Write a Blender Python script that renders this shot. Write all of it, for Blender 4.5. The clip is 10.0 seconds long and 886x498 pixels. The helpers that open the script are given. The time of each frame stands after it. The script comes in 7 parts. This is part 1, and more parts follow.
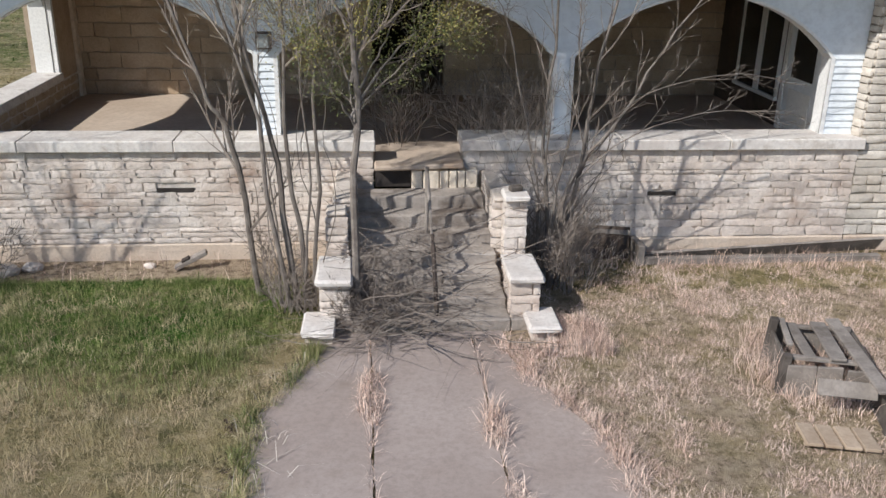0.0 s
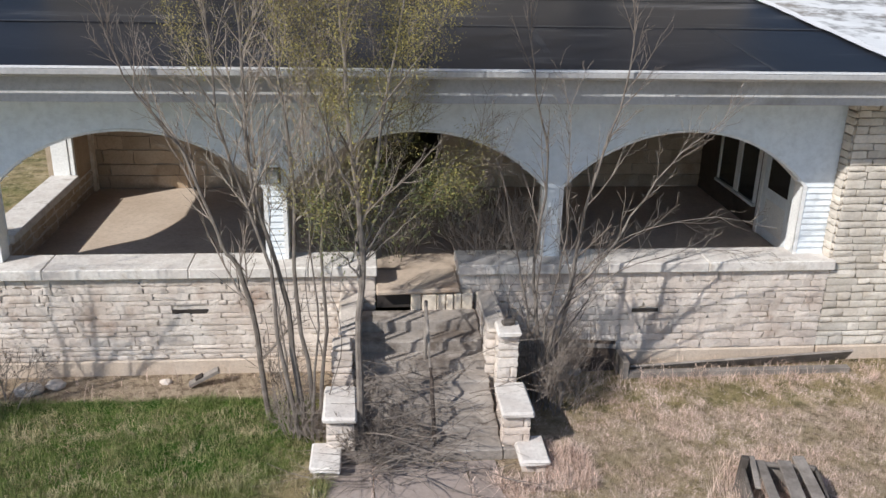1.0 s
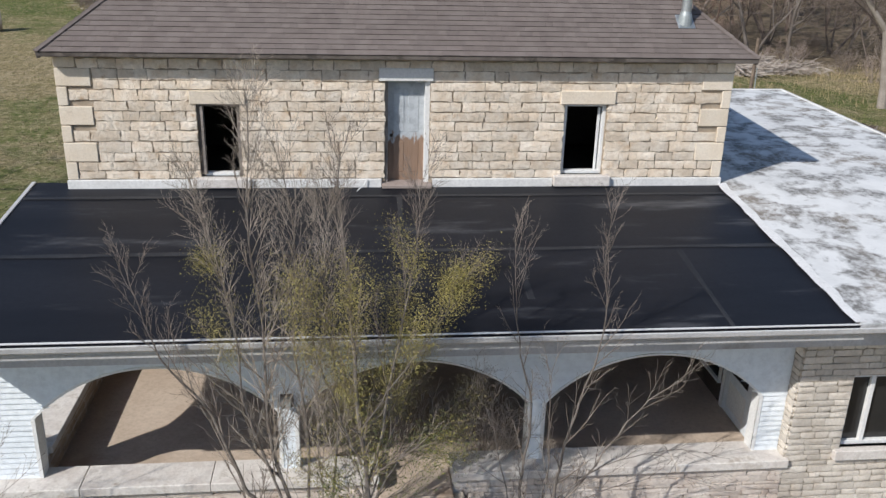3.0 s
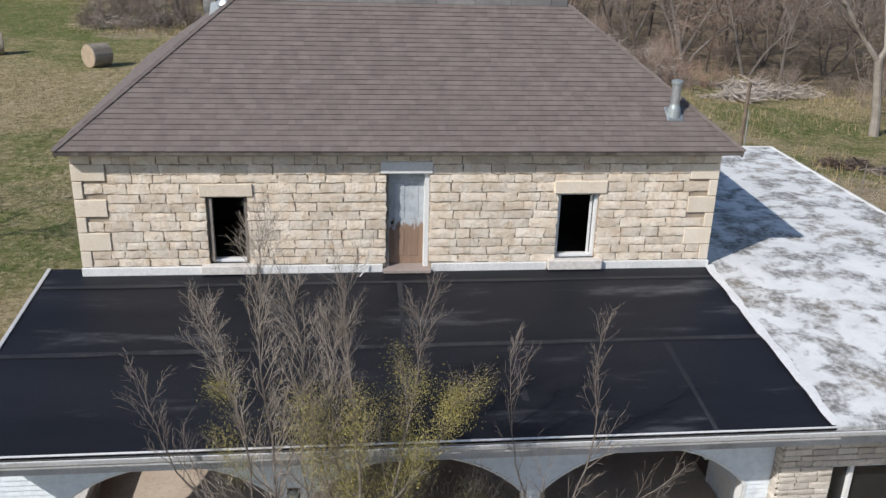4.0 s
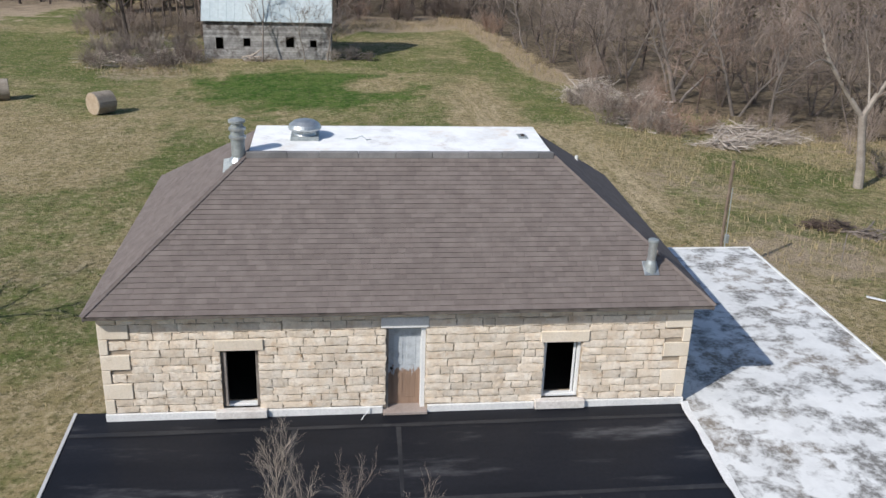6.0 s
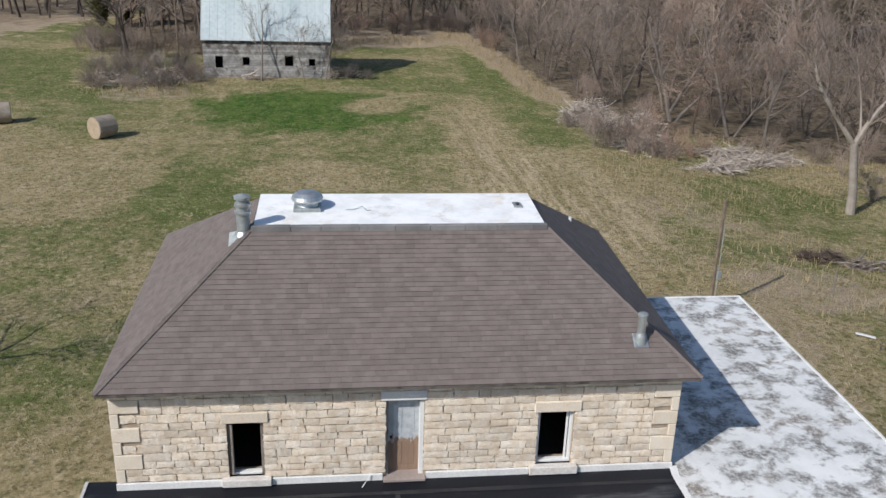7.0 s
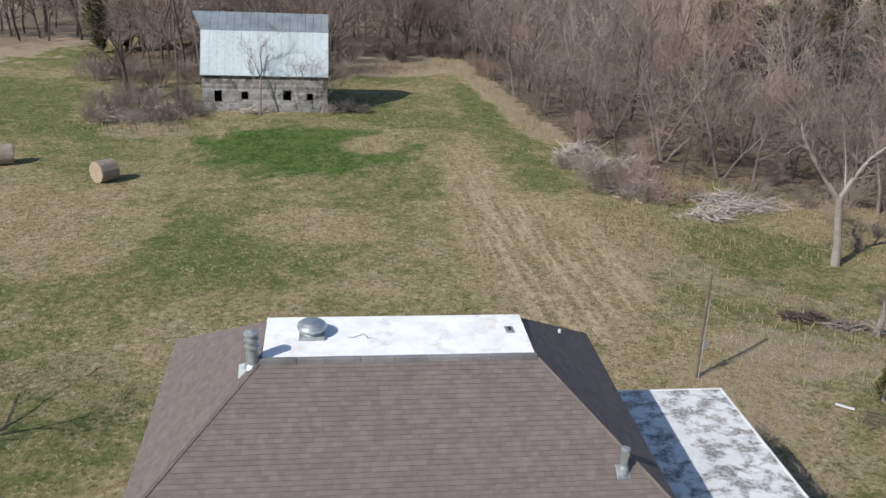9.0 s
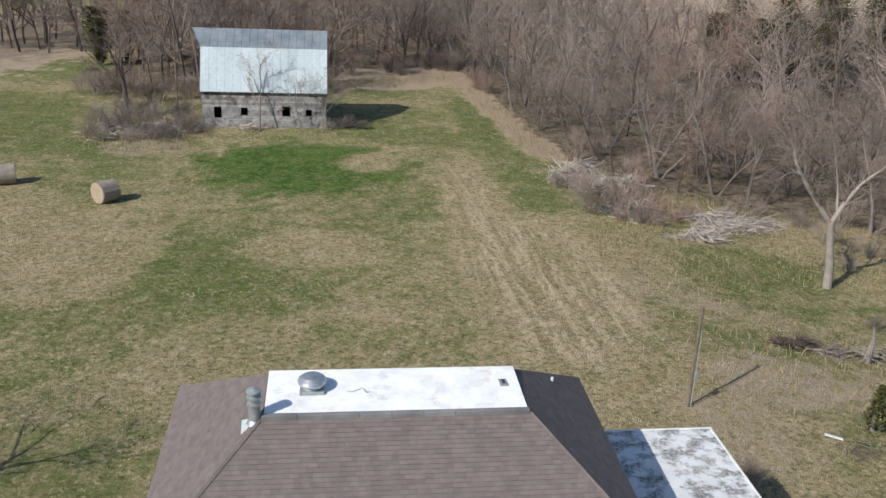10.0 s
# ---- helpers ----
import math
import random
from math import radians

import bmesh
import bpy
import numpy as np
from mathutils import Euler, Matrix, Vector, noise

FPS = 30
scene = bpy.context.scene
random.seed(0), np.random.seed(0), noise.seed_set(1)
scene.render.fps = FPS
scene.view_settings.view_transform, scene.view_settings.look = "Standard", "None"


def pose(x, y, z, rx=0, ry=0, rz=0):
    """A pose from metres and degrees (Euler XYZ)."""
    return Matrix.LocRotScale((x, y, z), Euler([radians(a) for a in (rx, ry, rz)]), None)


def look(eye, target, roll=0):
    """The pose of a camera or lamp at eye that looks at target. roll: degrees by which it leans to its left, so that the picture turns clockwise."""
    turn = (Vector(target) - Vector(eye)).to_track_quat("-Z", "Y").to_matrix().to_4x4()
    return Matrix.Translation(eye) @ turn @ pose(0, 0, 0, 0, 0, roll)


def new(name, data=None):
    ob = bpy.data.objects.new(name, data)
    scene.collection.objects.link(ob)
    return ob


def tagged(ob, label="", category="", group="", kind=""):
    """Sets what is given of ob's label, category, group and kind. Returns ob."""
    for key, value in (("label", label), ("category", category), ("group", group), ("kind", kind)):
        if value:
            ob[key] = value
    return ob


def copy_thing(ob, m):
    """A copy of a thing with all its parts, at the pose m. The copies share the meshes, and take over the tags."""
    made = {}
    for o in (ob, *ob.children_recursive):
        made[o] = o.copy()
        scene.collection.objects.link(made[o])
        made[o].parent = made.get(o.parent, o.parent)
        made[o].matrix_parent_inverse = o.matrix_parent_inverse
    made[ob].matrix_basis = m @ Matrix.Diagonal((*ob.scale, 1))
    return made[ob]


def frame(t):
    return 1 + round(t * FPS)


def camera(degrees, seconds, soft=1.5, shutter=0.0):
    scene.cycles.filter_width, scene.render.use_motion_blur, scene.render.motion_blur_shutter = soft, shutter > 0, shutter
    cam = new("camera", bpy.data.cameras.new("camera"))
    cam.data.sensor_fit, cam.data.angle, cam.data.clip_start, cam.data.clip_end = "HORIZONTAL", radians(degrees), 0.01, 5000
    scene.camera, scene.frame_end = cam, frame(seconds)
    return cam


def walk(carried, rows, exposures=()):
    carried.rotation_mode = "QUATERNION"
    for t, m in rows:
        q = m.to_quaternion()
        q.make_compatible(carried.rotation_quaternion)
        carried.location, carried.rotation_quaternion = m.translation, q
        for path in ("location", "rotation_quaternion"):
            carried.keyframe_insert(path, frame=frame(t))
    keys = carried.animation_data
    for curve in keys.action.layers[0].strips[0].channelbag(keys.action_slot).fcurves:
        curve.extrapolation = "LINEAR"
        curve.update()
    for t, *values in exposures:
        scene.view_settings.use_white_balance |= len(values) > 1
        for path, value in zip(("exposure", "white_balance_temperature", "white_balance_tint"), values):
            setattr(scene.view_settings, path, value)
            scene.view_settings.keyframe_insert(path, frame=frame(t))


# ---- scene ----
cam = camera(54.0, 10.0, soft=1.5)
PATH = [
    (0, (0.517, 0.349, 4.758), (0.69, 2.211, 4.048), 1.1),
    (0.5, (0.461, 0.255, 5.706), (0.641, 2.118, 5.002), 1.3),
    (1, (0.417, 0.172, 6.721), (0.603, 2.034, 6.017), 1.4),
    (1.5, (0.369, 0.117, 7.663), (0.56, 1.982, 6.967), 1.4),
    (2, (0.317, 0.078, 8.681), (0.511, 1.942, 7.98), 1.4),
    (2.5, (0.318, 0.051, 9.687), (0.515, 1.912, 8.981), 1.5),
    (3, (0.209, 0.045, 10.757), (0.42, 1.899, 10.038), 1.6),
    (4.5, (0.103, -0.11, 13.576), (0.321, 1.745, 12.861), 1.7),
    (5, (0.067, -0.198, 14.5), (0.287, 1.658, 13.787), 1.7),
    (5.5, (0.041, -0.276, 15.391), (0.263, 1.581, 14.68), 1.8),
    (7, (-0.057, -0.49, 18.204), (0.173, 1.368, 17.499), 1.9),
    (7.5, (-0.102, -0.477, 19.177), (0.13, 1.381, 18.474), 2.0),
    (8, (-0.149, -0.495, 20.143), (0.087, 1.363, 19.441), 2.1),
    (8.5, (-0.205, -0.544, 21.071), (0.034, 1.315, 20.37), 2.3),
    (9, (-0.267, -0.64, 21.993), (-0.024, 1.218, 21.294), 2.4),
    (9.5, (-0.285, -0.732, 22.894), (-0.04, 1.126, 22.196), 2.5),
    (10, (-0.3, -0.854, 23.836), (-0.053, 1.004, 23.139), 2.5),
]
walk(cam, [(t, look(eye, target, roll)) for t, eye, target, roll in PATH],
     [(0.0, 0.0), (1.0, 0.07), (2.0, 0.03), (2.5, -0.09), (3.0, -0.13), (4.5, -0.10), (5.0, -0.06), (5.5, -0.06), (7.0, -0.18), (8.0, -0.20), (9.0, -0.08), (9.5, -0.07), (10.0, -0.05)])

# ---- light: low spring sun from the front left, clear sky ----
SUN_AZ, SUN_EL = 54.5, 37.8  # degrees: the way the light goes, from +y towards +x; height
SUN_WAY = Vector((math.sin(radians(SUN_AZ)) * math.cos(radians(SUN_EL)), math.cos(radians(SUN_AZ)) * math.cos(radians(SUN_EL)), -math.sin(radians(SUN_EL))))
sun_data = bpy.data.lights.new("sun", "SUN")
sun_data.energy, sun_data.angle, sun_data.color = 4.6, radians(0.55), (1.0, 0.97, 0.93)
new("sun", sun_data).matrix_world = look(-SUN_WAY * 60, (0, 0, 0))
world = bpy.data.worlds.new("sky")
scene.world = world
world.use_nodes = True
sky = world.node_tree.nodes.new("ShaderNodeTexSky")
sky.sky_type, sky.sun_disc, sky.ozone_density = "NISHITA", False, 4.0
sky.sun_elevation, sky.sun_rotation = radians(SUN_EL), radians(SUN_AZ + 180)
world.node_tree.links.new(sky.outputs[0], world.node_tree.nodes["Background"].inputs["Color"])
world.node_tree.nodes["Background"].inputs["Strength"].default_value = 0.125
scene.view_settings.exposure = 0.0


# ---- materials ----
class Nodes:
    """Small helper that strings shader nodes together."""

    def __init__(self, name):
        self.mat = bpy.data.materials.new(name)
        self.mat.use_nodes = True
        self.tree = self.mat.node_tree
        self.bsdf = self.tree.nodes["Principled BSDF"]
        self.geo = self.add("ShaderNodeNewGeometry")
        self.pos = self.geo.outputs["Position"]

    def add(self, kind, **values):
        node = self.tree.nodes.new(kind)
        for key, value in values.items():
            node.inputs[key].default_value = value
        return node

    def link(self, a, b):
        self.tree.links.new(a, b)

    def noise(self, scale, detail=4.0, rough=0.6, stretch=None, distort=0.0):
        n = self.add("ShaderNodeTexNoise", Scale=scale, Detail=detail, Roughness=rough, Distortion=distort)
        if stretch:
            m = self.add("ShaderNodeMapping", Scale=stretch)
            self.link(self.pos, m.inputs["Vector"])
            self.link(m.outputs[0], n.inputs["Vector"])
        else:
            self.link(self.pos, n.inputs["Vector"])
        return n.outputs["Fac"]

    def ramp(self, fac, lo, hi):
        n = self.add("ShaderNodeMapRange")
        n.interpolation_type = "SMOOTHSTEP"
        n.inputs["From Min"].default_value, n.inputs["From Max"].default_value = lo, hi
        self.link(fac, n.inputs["Value"])
        return n.outputs[0]

    def scaled(self, fac, k):
        n = self.add("ShaderNodeMath")
        n.operation = "MULTIPLY"
        self.link(fac, n.inputs[0])
        n.inputs[1].default_value = k
        return n.outputs[0]

    def times(self, a, b):
        n = self.add("ShaderNodeMath")
        n.operation = "MULTIPLY"
        self.link(a, n.inputs[0])
        self.link(b, n.inputs[1])
        return n.outputs[0]

    def mix(self, fac, a, b):
        n = self.tree.nodes.new("ShaderNodeMix")
        n.data_type = "RGBA"
        if isinstance(fac, float):
            n.inputs[0].default_value = fac
        else:
            self.link(fac, n.inputs[0])
        for slot, value in ((6, a), (7, b)):
            if isinstance(value, tuple):
                n.inputs[slot].default_value = (*value, 1)
            else:
                self.link(value, n.inputs[slot])
        return n.outputs[2]

    def attribute(self, name):
        n = self.tree.nodes.new("ShaderNodeAttribute")
        n.attribute_name = name
        return n.outputs["Fac"]

    def done(self, colour, rough=0.85, bump=None, strength=0.3, distance=0.02, metal=0.0, specular=0.3):
        if isinstance(colour, tuple):
            self.bsdf.inputs["Base Color"].default_value = (*colour, 1)
        else:
            self.link(colour, self.bsdf.inputs["Base Color"])
        if isinstance(rough, float):
            self.bsdf.inputs["Roughness"].default_value = rough
        else:
            self.link(rough, self.bsdf.inputs["Roughness"])
        self.bsdf.inputs["Metallic"].default_value = metal
        self.bsdf.inputs["Specular IOR Level"].default_value = specular
        if bump is not None:
            b = self.add("ShaderNodeBump", Strength=strength, Distance=distance)
            self.link(bump, b.inputs["Height"])
            self.link(b.outputs[0], self.bsdf.inputs["Normal"])
        return self.mat


def mottled(name, a, b, scale=3.0, fine=40.0, rough=0.85, strength=0.3, distance=0.02, stain=None, stain_scale=0.8,
            stain_lo=0.55, stain_hi=0.7, metal=0.0, vary=0.0, island=0.0, stretch=None, specular=0.3):
    """Two colours mixed by coarse and fine noise, an optional stain, and variation from piece to piece."""
    n = Nodes(name)
    colour = n.mix(n.ramp(n.noise(scale, stretch=stretch), 0.32, 0.68), a, b)
    grain = n.noise(fine, 5.0, 0.7)
    colour = n.mix(n.scaled(n.ramp(grain, 0.35, 0.75), 0.45), colour, tuple(c * 0.62 for c in a))
    if stain:
        colour = n.mix(n.ramp(n.noise(stain_scale, 6.0, 0.65, stretch=stretch), stain_lo, stain_hi), colour, stain)
    if vary or island:
        source = n.add("ShaderNodeObjectInfo").outputs["Random"] if vary else n.geo.outputs["Random Per Island"]
        k = vary or island
        h = n.add("ShaderNodeHueSaturation")
        v = n.add("ShaderNodeMapRange")
        v.inputs["To Min"].default_value, v.inputs["To Max"].default_value = 1 - k, 1 + k
        n.link(source, v.inputs["Value"])
        n.link(v.outputs[0], h.inputs["Value"])
        n.link(colour, h.inputs["Color"])
        colour = h.outputs["Color"]
    return n.done(colour, rough, grain, strength, distance, metal, specular)


LIMESTONE = mottled("limestone", (0.745, 0.615, 0.475), (0.86, 0.765, 0.645), 3.0, 14, 0.9, 0.9, 0.035, (0.58, 0.42, 0.275), 3.4, 0.54, 0.74, vary=0.14)
QUOIN = mottled("dressed limestone", (0.73, 0.625, 0.495), (0.79, 0.70, 0.58), 2.0, 30, 0.9, 0.3, 0.02, (0.45, 0.36, 0.25), 1.5, 0.62, 0.8, vary=0.06)
MORTAR = mottled("mortar", (0.34, 0.275, 0.205), (0.44, 0.365, 0.28), 4, 40, 0.95, 0.5, 0.02)
RUBBLE = mottled("weathered rubble limestone", (0.61, 0.515, 0.445), (0.785, 0.71, 0.64), 1.6, 20, 0.92, 0.7, 0.03, (0.39, 0.285, 0.225), 1.3, 0.55, 0.77, vary=0.13)
RUBBLE_MORTAR = mottled("pale crumbling mortar", (0.60, 0.525, 0.455), (0.72, 0.65, 0.585), 3, 30, 0.95, 0.6, 0.03, (0.42, 0.33, 0.26), 1.2, 0.56, 0.75)
DARK_STONE = mottled("brown ashlar", (0.46, 0.345, 0.235), (0.56, 0.435, 0.315), 2, 25, 0.92, 0.5, 0.03, (0.33, 0.23, 0.15), 1.4, 0.55, 0.75, vary=0.16)
PARGE = mottled("sandy parging", (0.58, 0.475, 0.38), (0.66, 0.555, 0.46), 1.5, 25, 0.95, 0.5, 0.03, (0.42, 0.32, 0.245), 0.9, 0.55, 0.74)
SIDING = mottled("white painted siding", (0.74, 0.79, 0.83), (0.79, 0.83, 0.86), 0.8, 6, 0.6, 0.02, 0.003, (0.66, 0.70, 0.73), 0.7, 0.6, 0.8)
TRIM = mottled("white trim paint", (0.76, 0.76, 0.75), (0.82, 0.82, 0.80), 2, 25, 0.6, 0.1, 0.005, (0.58, 0.56, 0.52), 1.3, 0.6, 0.78)
SILL = mottled("weathered white sill", (0.62, 0.565, 0.52), (0.77, 0.735, 0.69), 2.2, 18, 0.85, 0.4, 0.015, (0.40, 0.34, 0.285), 2.2, 0.54, 0.74)
MEMBRANE = mottled("black roof membrane", (0.010, 0.011, 0.015), (0.017, 0.018, 0.023), 0.5, 12, 0.55, 0.12, 0.01, (0.115, 0.115, 0.120), 0.8, 0.55, 0.82, stretch=(0.4, 1.8, 1), specular=0.2)
SEAM = mottled("dusty membrane seam", (0.019, 0.020, 0.024), (0.040, 0.040, 0.043), 0.9, 6, 0.65, 0.1, 0.01, (0.085, 0.083, 0.083), 0.8, 0.55, 0.75)
FLASHING = mottled("white flashing", (0.72, 0.71, 0.69), (0.82, 0.81, 0.79), 1.5, 20, 0.6, 0.1, 0.005, (0.55, 0.50, 0.44), 1.2, 0.62, 0.8)
SHINGLE = mottled("weathered brown asphalt shingle", (0.172, 0.142, 0.129), (0.202, 0.170, 0.155), 3.0, 60, 0.92, 0.4, 0.008, (0.150, 0.124, 0.114), 2.0, 0.5, 0.8, vary=0.09, specular=0.2)
SHINGLE_FIELD = mottled("weathered brown asphalt shingles", (0.172, 0.142, 0.129), (0.202, 0.170, 0.155), 3.0, 60, 0.92, 0.4, 0.008, (0.150, 0.124, 0.114), 2.0, 0.5, 0.8, island=0.09, specular=0.2)
GREY_TRIM = mottled("dull grey gutter trim", (0.46, 0.455, 0.46), (0.55, 0.545, 0.545), 1.2, 20, 0.6, 0.1, 0.005, (0.33, 0.315, 0.30), 1.3, 0.55, 0.75)
UNDERLAY = mottled("shingle underlay", (0.066, 0.055, 0.050), (0.125, 0.105, 0.096), 1.5, 30, 0.95, 0.2, 0.01)
RIDGE_CAP = mottled("grey cap shingle", (0.17, 0.165, 0.165), (0.25, 0.24, 0.235), 1.5, 40, 0.9, 0.3, 0.01, vary=0.15)
GALVANISED = mottled("galvanised steel", (0.42, 0.45, 0.46), (0.58, 0.60, 0.60), 4, 30, 0.42, 0.08, 0.005, (0.30, 0.31, 0.31), 3, 0.6, 0.8, metal=0.75, specular=0.5)
DULL_METAL = mottled("dull grey sheet metal", (0.30, 0.33, 0.33), (0.42, 0.45, 0.45), 4, 30, 0.55, 0.1, 0.005, (0.22, 0.22, 0.21), 3, 0.55, 0.75, metal=0.4)
# near black that puts the darkness of rooms and hollows into the colour
DARK_HOLE = mottled("near black painted darkness", (0.035, 0.030, 0.026), (0.06, 0.05, 0.045), 1, 12, 0.95, 0.2, 0.01)
# porch interior's shade is put into this dark brown; also colours a leaning board
PLASTER = mottled("shade darkened plaster and brown board", (0.075, 0.054, 0.042), (0.115, 0.086, 0.067), 0.8, 12, 0.95, 0.2, 0.01, (0.045, 0.033, 0.026), 0.7, 0.5, 0.7)
PORCH_FLOOR = mottled("dusty tan porch floor", (0.50, 0.40, 0.315), (0.60, 0.495, 0.40), 0.8, 14, 0.9, 0.2, 0.01, (0.38, 0.285, 0.215), 0.7, 0.55, 0.75)
CONCRETE = mottled("weathered concrete", (0.33, 0.268, 0.236), (0.39, 0.327, 0.294), 0.7, 18, 0.92, 0.3, 0.01, (0.25, 0.20, 0.168), 0.9, 0.53, 0.78)
STEP_CONCRETE = mottled("worn step concrete", (0.30, 0.265, 0.235), (0.44, 0.39, 0.345), 1.8, 18, 0.92, 0.5, 0.02, (0.16, 0.13, 0.108), 1.6, 0.48, 0.66, vary=0.12)
OLD_WOOD = mottled("weathered grey wood", (0.19, 0.165, 0.145), (0.30, 0.265, 0.235), 3, 30, 0.9, 0.5, 0.01, (0.12, 0.10, 0.085), 2, 0.55, 0.75, vary=0.18)
ROTTEN_WOOD = mottled("rotten dark grey wood", (0.095, 0.080, 0.070), (0.19, 0.165, 0.145), 3, 25, 0.95, 0.6, 0.015, (0.05, 0.042, 0.036), 2.5, 0.52, 0.7, vary=0.2)
BARN_WOOD = mottled("silvered barn boards", (0.21, 0.20, 0.19), (0.40, 0.385, 0.365), 1.3, 8, 0.95, 0.5, 0.03, (0.10, 0.085, 0.075), 0.8, 0.50, 0.64, vary=0.36)
RUST_PIPE = mottled("dark rusty pipe", (0.045, 0.035, 0.03), (0.08, 0.06, 0.05), 8, 40, 0.8, 0.3, 0.005)
BARK = mottled("grey bark", (0.150, 0.125, 0.108), (0.26, 0.228, 0.20), 6, 40, 0.95, 0.5, 0.01, vary=0.15)
TWIG = mottled("grey brown twigs", (0.175, 0.143, 0.121), (0.290, 0.246, 0.211), 3, 20, 0.95, 0.2, 0.01, vary=0.12)
PALE_TWIG = mottled("pale tan twigs", (0.27, 0.225, 0.185), (0.40, 0.345, 0.29), 3, 20, 0.95, 0.2, 0.01, vary=0.1)
WOODS_BARK = mottled("woodland bark", (0.080, 0.062, 0.052), (0.165, 0.134, 0.115), 0.12, 2.5, 0.95, 0.2, 0.02, (0.15, 0.098, 0.075), 0.05, 0.5, 0.7, vary=0.25)
WOODS_TWIG = mottled("grey woodland twigs", (0.180, 0.141, 0.117), (0.300, 0.246, 0.207), 0.12, 2.5, 0.95, 0.1, 0.02, (0.27, 0.175, 0.128), 0.045, 0.5, 0.68, vary=0.30)
PALE_BARK = mottled("pale dead bark", (0.27, 0.232, 0.198), (0.37, 0.325, 0.28), 1.5, 10, 0.95, 0.4, 0.03, (0.2, 0.165, 0.14), 1.0, 0.58, 0.75)
GREY_BARK = mottled("grey woodland bark", (0.15, 0.126, 0.109), (0.245, 0.212, 0.186), 0.6, 6, 0.95, 0.3, 0.03, (0.13, 0.105, 0.09), 0.6, 0.5, 0.7)
LEAF = mottled("yellow green spring leaves", (0.27, 0.235, 0.070), (0.375, 0.320, 0.120), 2.5, 20, 0.75, 0.1, 0.005, island=0.4)
CEDAR = mottled("olive cedar foliage", (0.085, 0.090, 0.028), (0.16, 0.15, 0.052), 0.8, 5, 0.85, 0.1, 0.01, island=0.4)
# darker leaf colour that holds the shade on the sapling's lower branches
SHADED_LEAF = mottled("olive green shaded leaves", (0.105, 0.125, 0.040), (0.19, 0.20, 0.075), 2.5, 20, 0.75, 0.1, 0.005, island=0.35)
DRY_GRASS = mottled("dry straw grass", (0.58, 0.42, 0.340), (0.77, 0.615, 0.525), 1.2, 15, 0.9, 0.1, 0.005, (0.40, 0.285, 0.20), 0.8, 0.55, 0.75, island=0.5)
GREEN_GRASS = mottled("fresh green grass", (0.135, 0.170, 0.052), (0.255, 0.272, 0.105), 1.0, 12, 0.85, 0.1, 0.005, (0.55, 0.46, 0.29), 1.6, 0.50, 0.67, island=0.4)
HAY = mottled("weathered hay", (0.26, 0.22, 0.175), (0.36, 0.31, 0.25), 1.5, 14, 0.95, 0.6, 0.04, (0.2, 0.165, 0.13), 1.2, 0.55, 0.75)
HAY_END = mottled("tan bale end", (0.36, 0.275, 0.19), (0.44, 0.35, 0.255), 2.0, 14, 0.95, 0.6, 0.04, (0.27, 0.205, 0.145), 1.5, 0.55, 0.75)
BARN_ROOF = mottled("sheet metal barn roofing", (0.46, 0.53, 0.55), (0.56, 0.62, 0.63), 0.4, 3, 0.5, 0.15, 0.02, (0.50, 0.52, 0.51), 0.25, 0.6, 0.8, stretch=(1, 0.3, 0.3))
BARN_ROOF_TOP = mottled("duller upper metal roofing", (0.165, 0.195, 0.215), (0.26, 0.295, 0.315), 0.5, 3, 0.5, 0.15, 0.02, (0.24, 0.24, 0.24), 0.3, 0.55, 0.75)
POLE_WOOD = mottled("weathered pole wood", (0.16, 0.12, 0.09), (0.24, 0.185, 0.14), 3, 20, 0.9, 0.3, 0.01)
ORANGE_GRASS = mottled("rusty fallen stems", (0.46, 0.25, 0.12), (0.54, 0.33, 0.18), 3, 20, 0.9, 0.1, 0.005)
DEBRIS = mottled("pale dead limbs", (0.33, 0.275, 0.23), (0.56, 0.495, 0.43), 1.5, 10, 0.95, 0.3, 0.02, (0.2, 0.165, 0.14), 1.0, 0.55, 0.75, island=0.2)


def flaking_paint():
    """Grey-white paint that has flaked from the lower half of a brown door."""
    n = Nodes("flaking pale door paint")
    sep = n.add("ShaderNodeSeparateXYZ")
    n.link(n.pos, sep.inputs[0])
    height = n.add("ShaderNodeMath")
    height.operation = "ADD"
    n.link(sep.outputs["Z"], height.inputs[0])
    n.link(n.scaled(n.noise(9, 5, 0.7, (1, 1, 0.25)), 1.1), height.inputs[1])
    bare = n.ramp(height.outputs[0], 7.05, 6.92)
    bare_wood = n.mix(n.noise(14, 4, 0.6, (1, 1, 0.12)), (0.20, 0.125, 0.085), (0.36, 0.25, 0.18))
    paint = n.mix(n.ramp(n.noise(6, 5, 0.7), 0.4, 0.7), (0.50, 0.53, 0.55), (0.36, 0.38, 0.40))
    return n.done(n.mix(bare, paint, bare_wood), 0.8, n.noise(20), 0.2, 0.01)


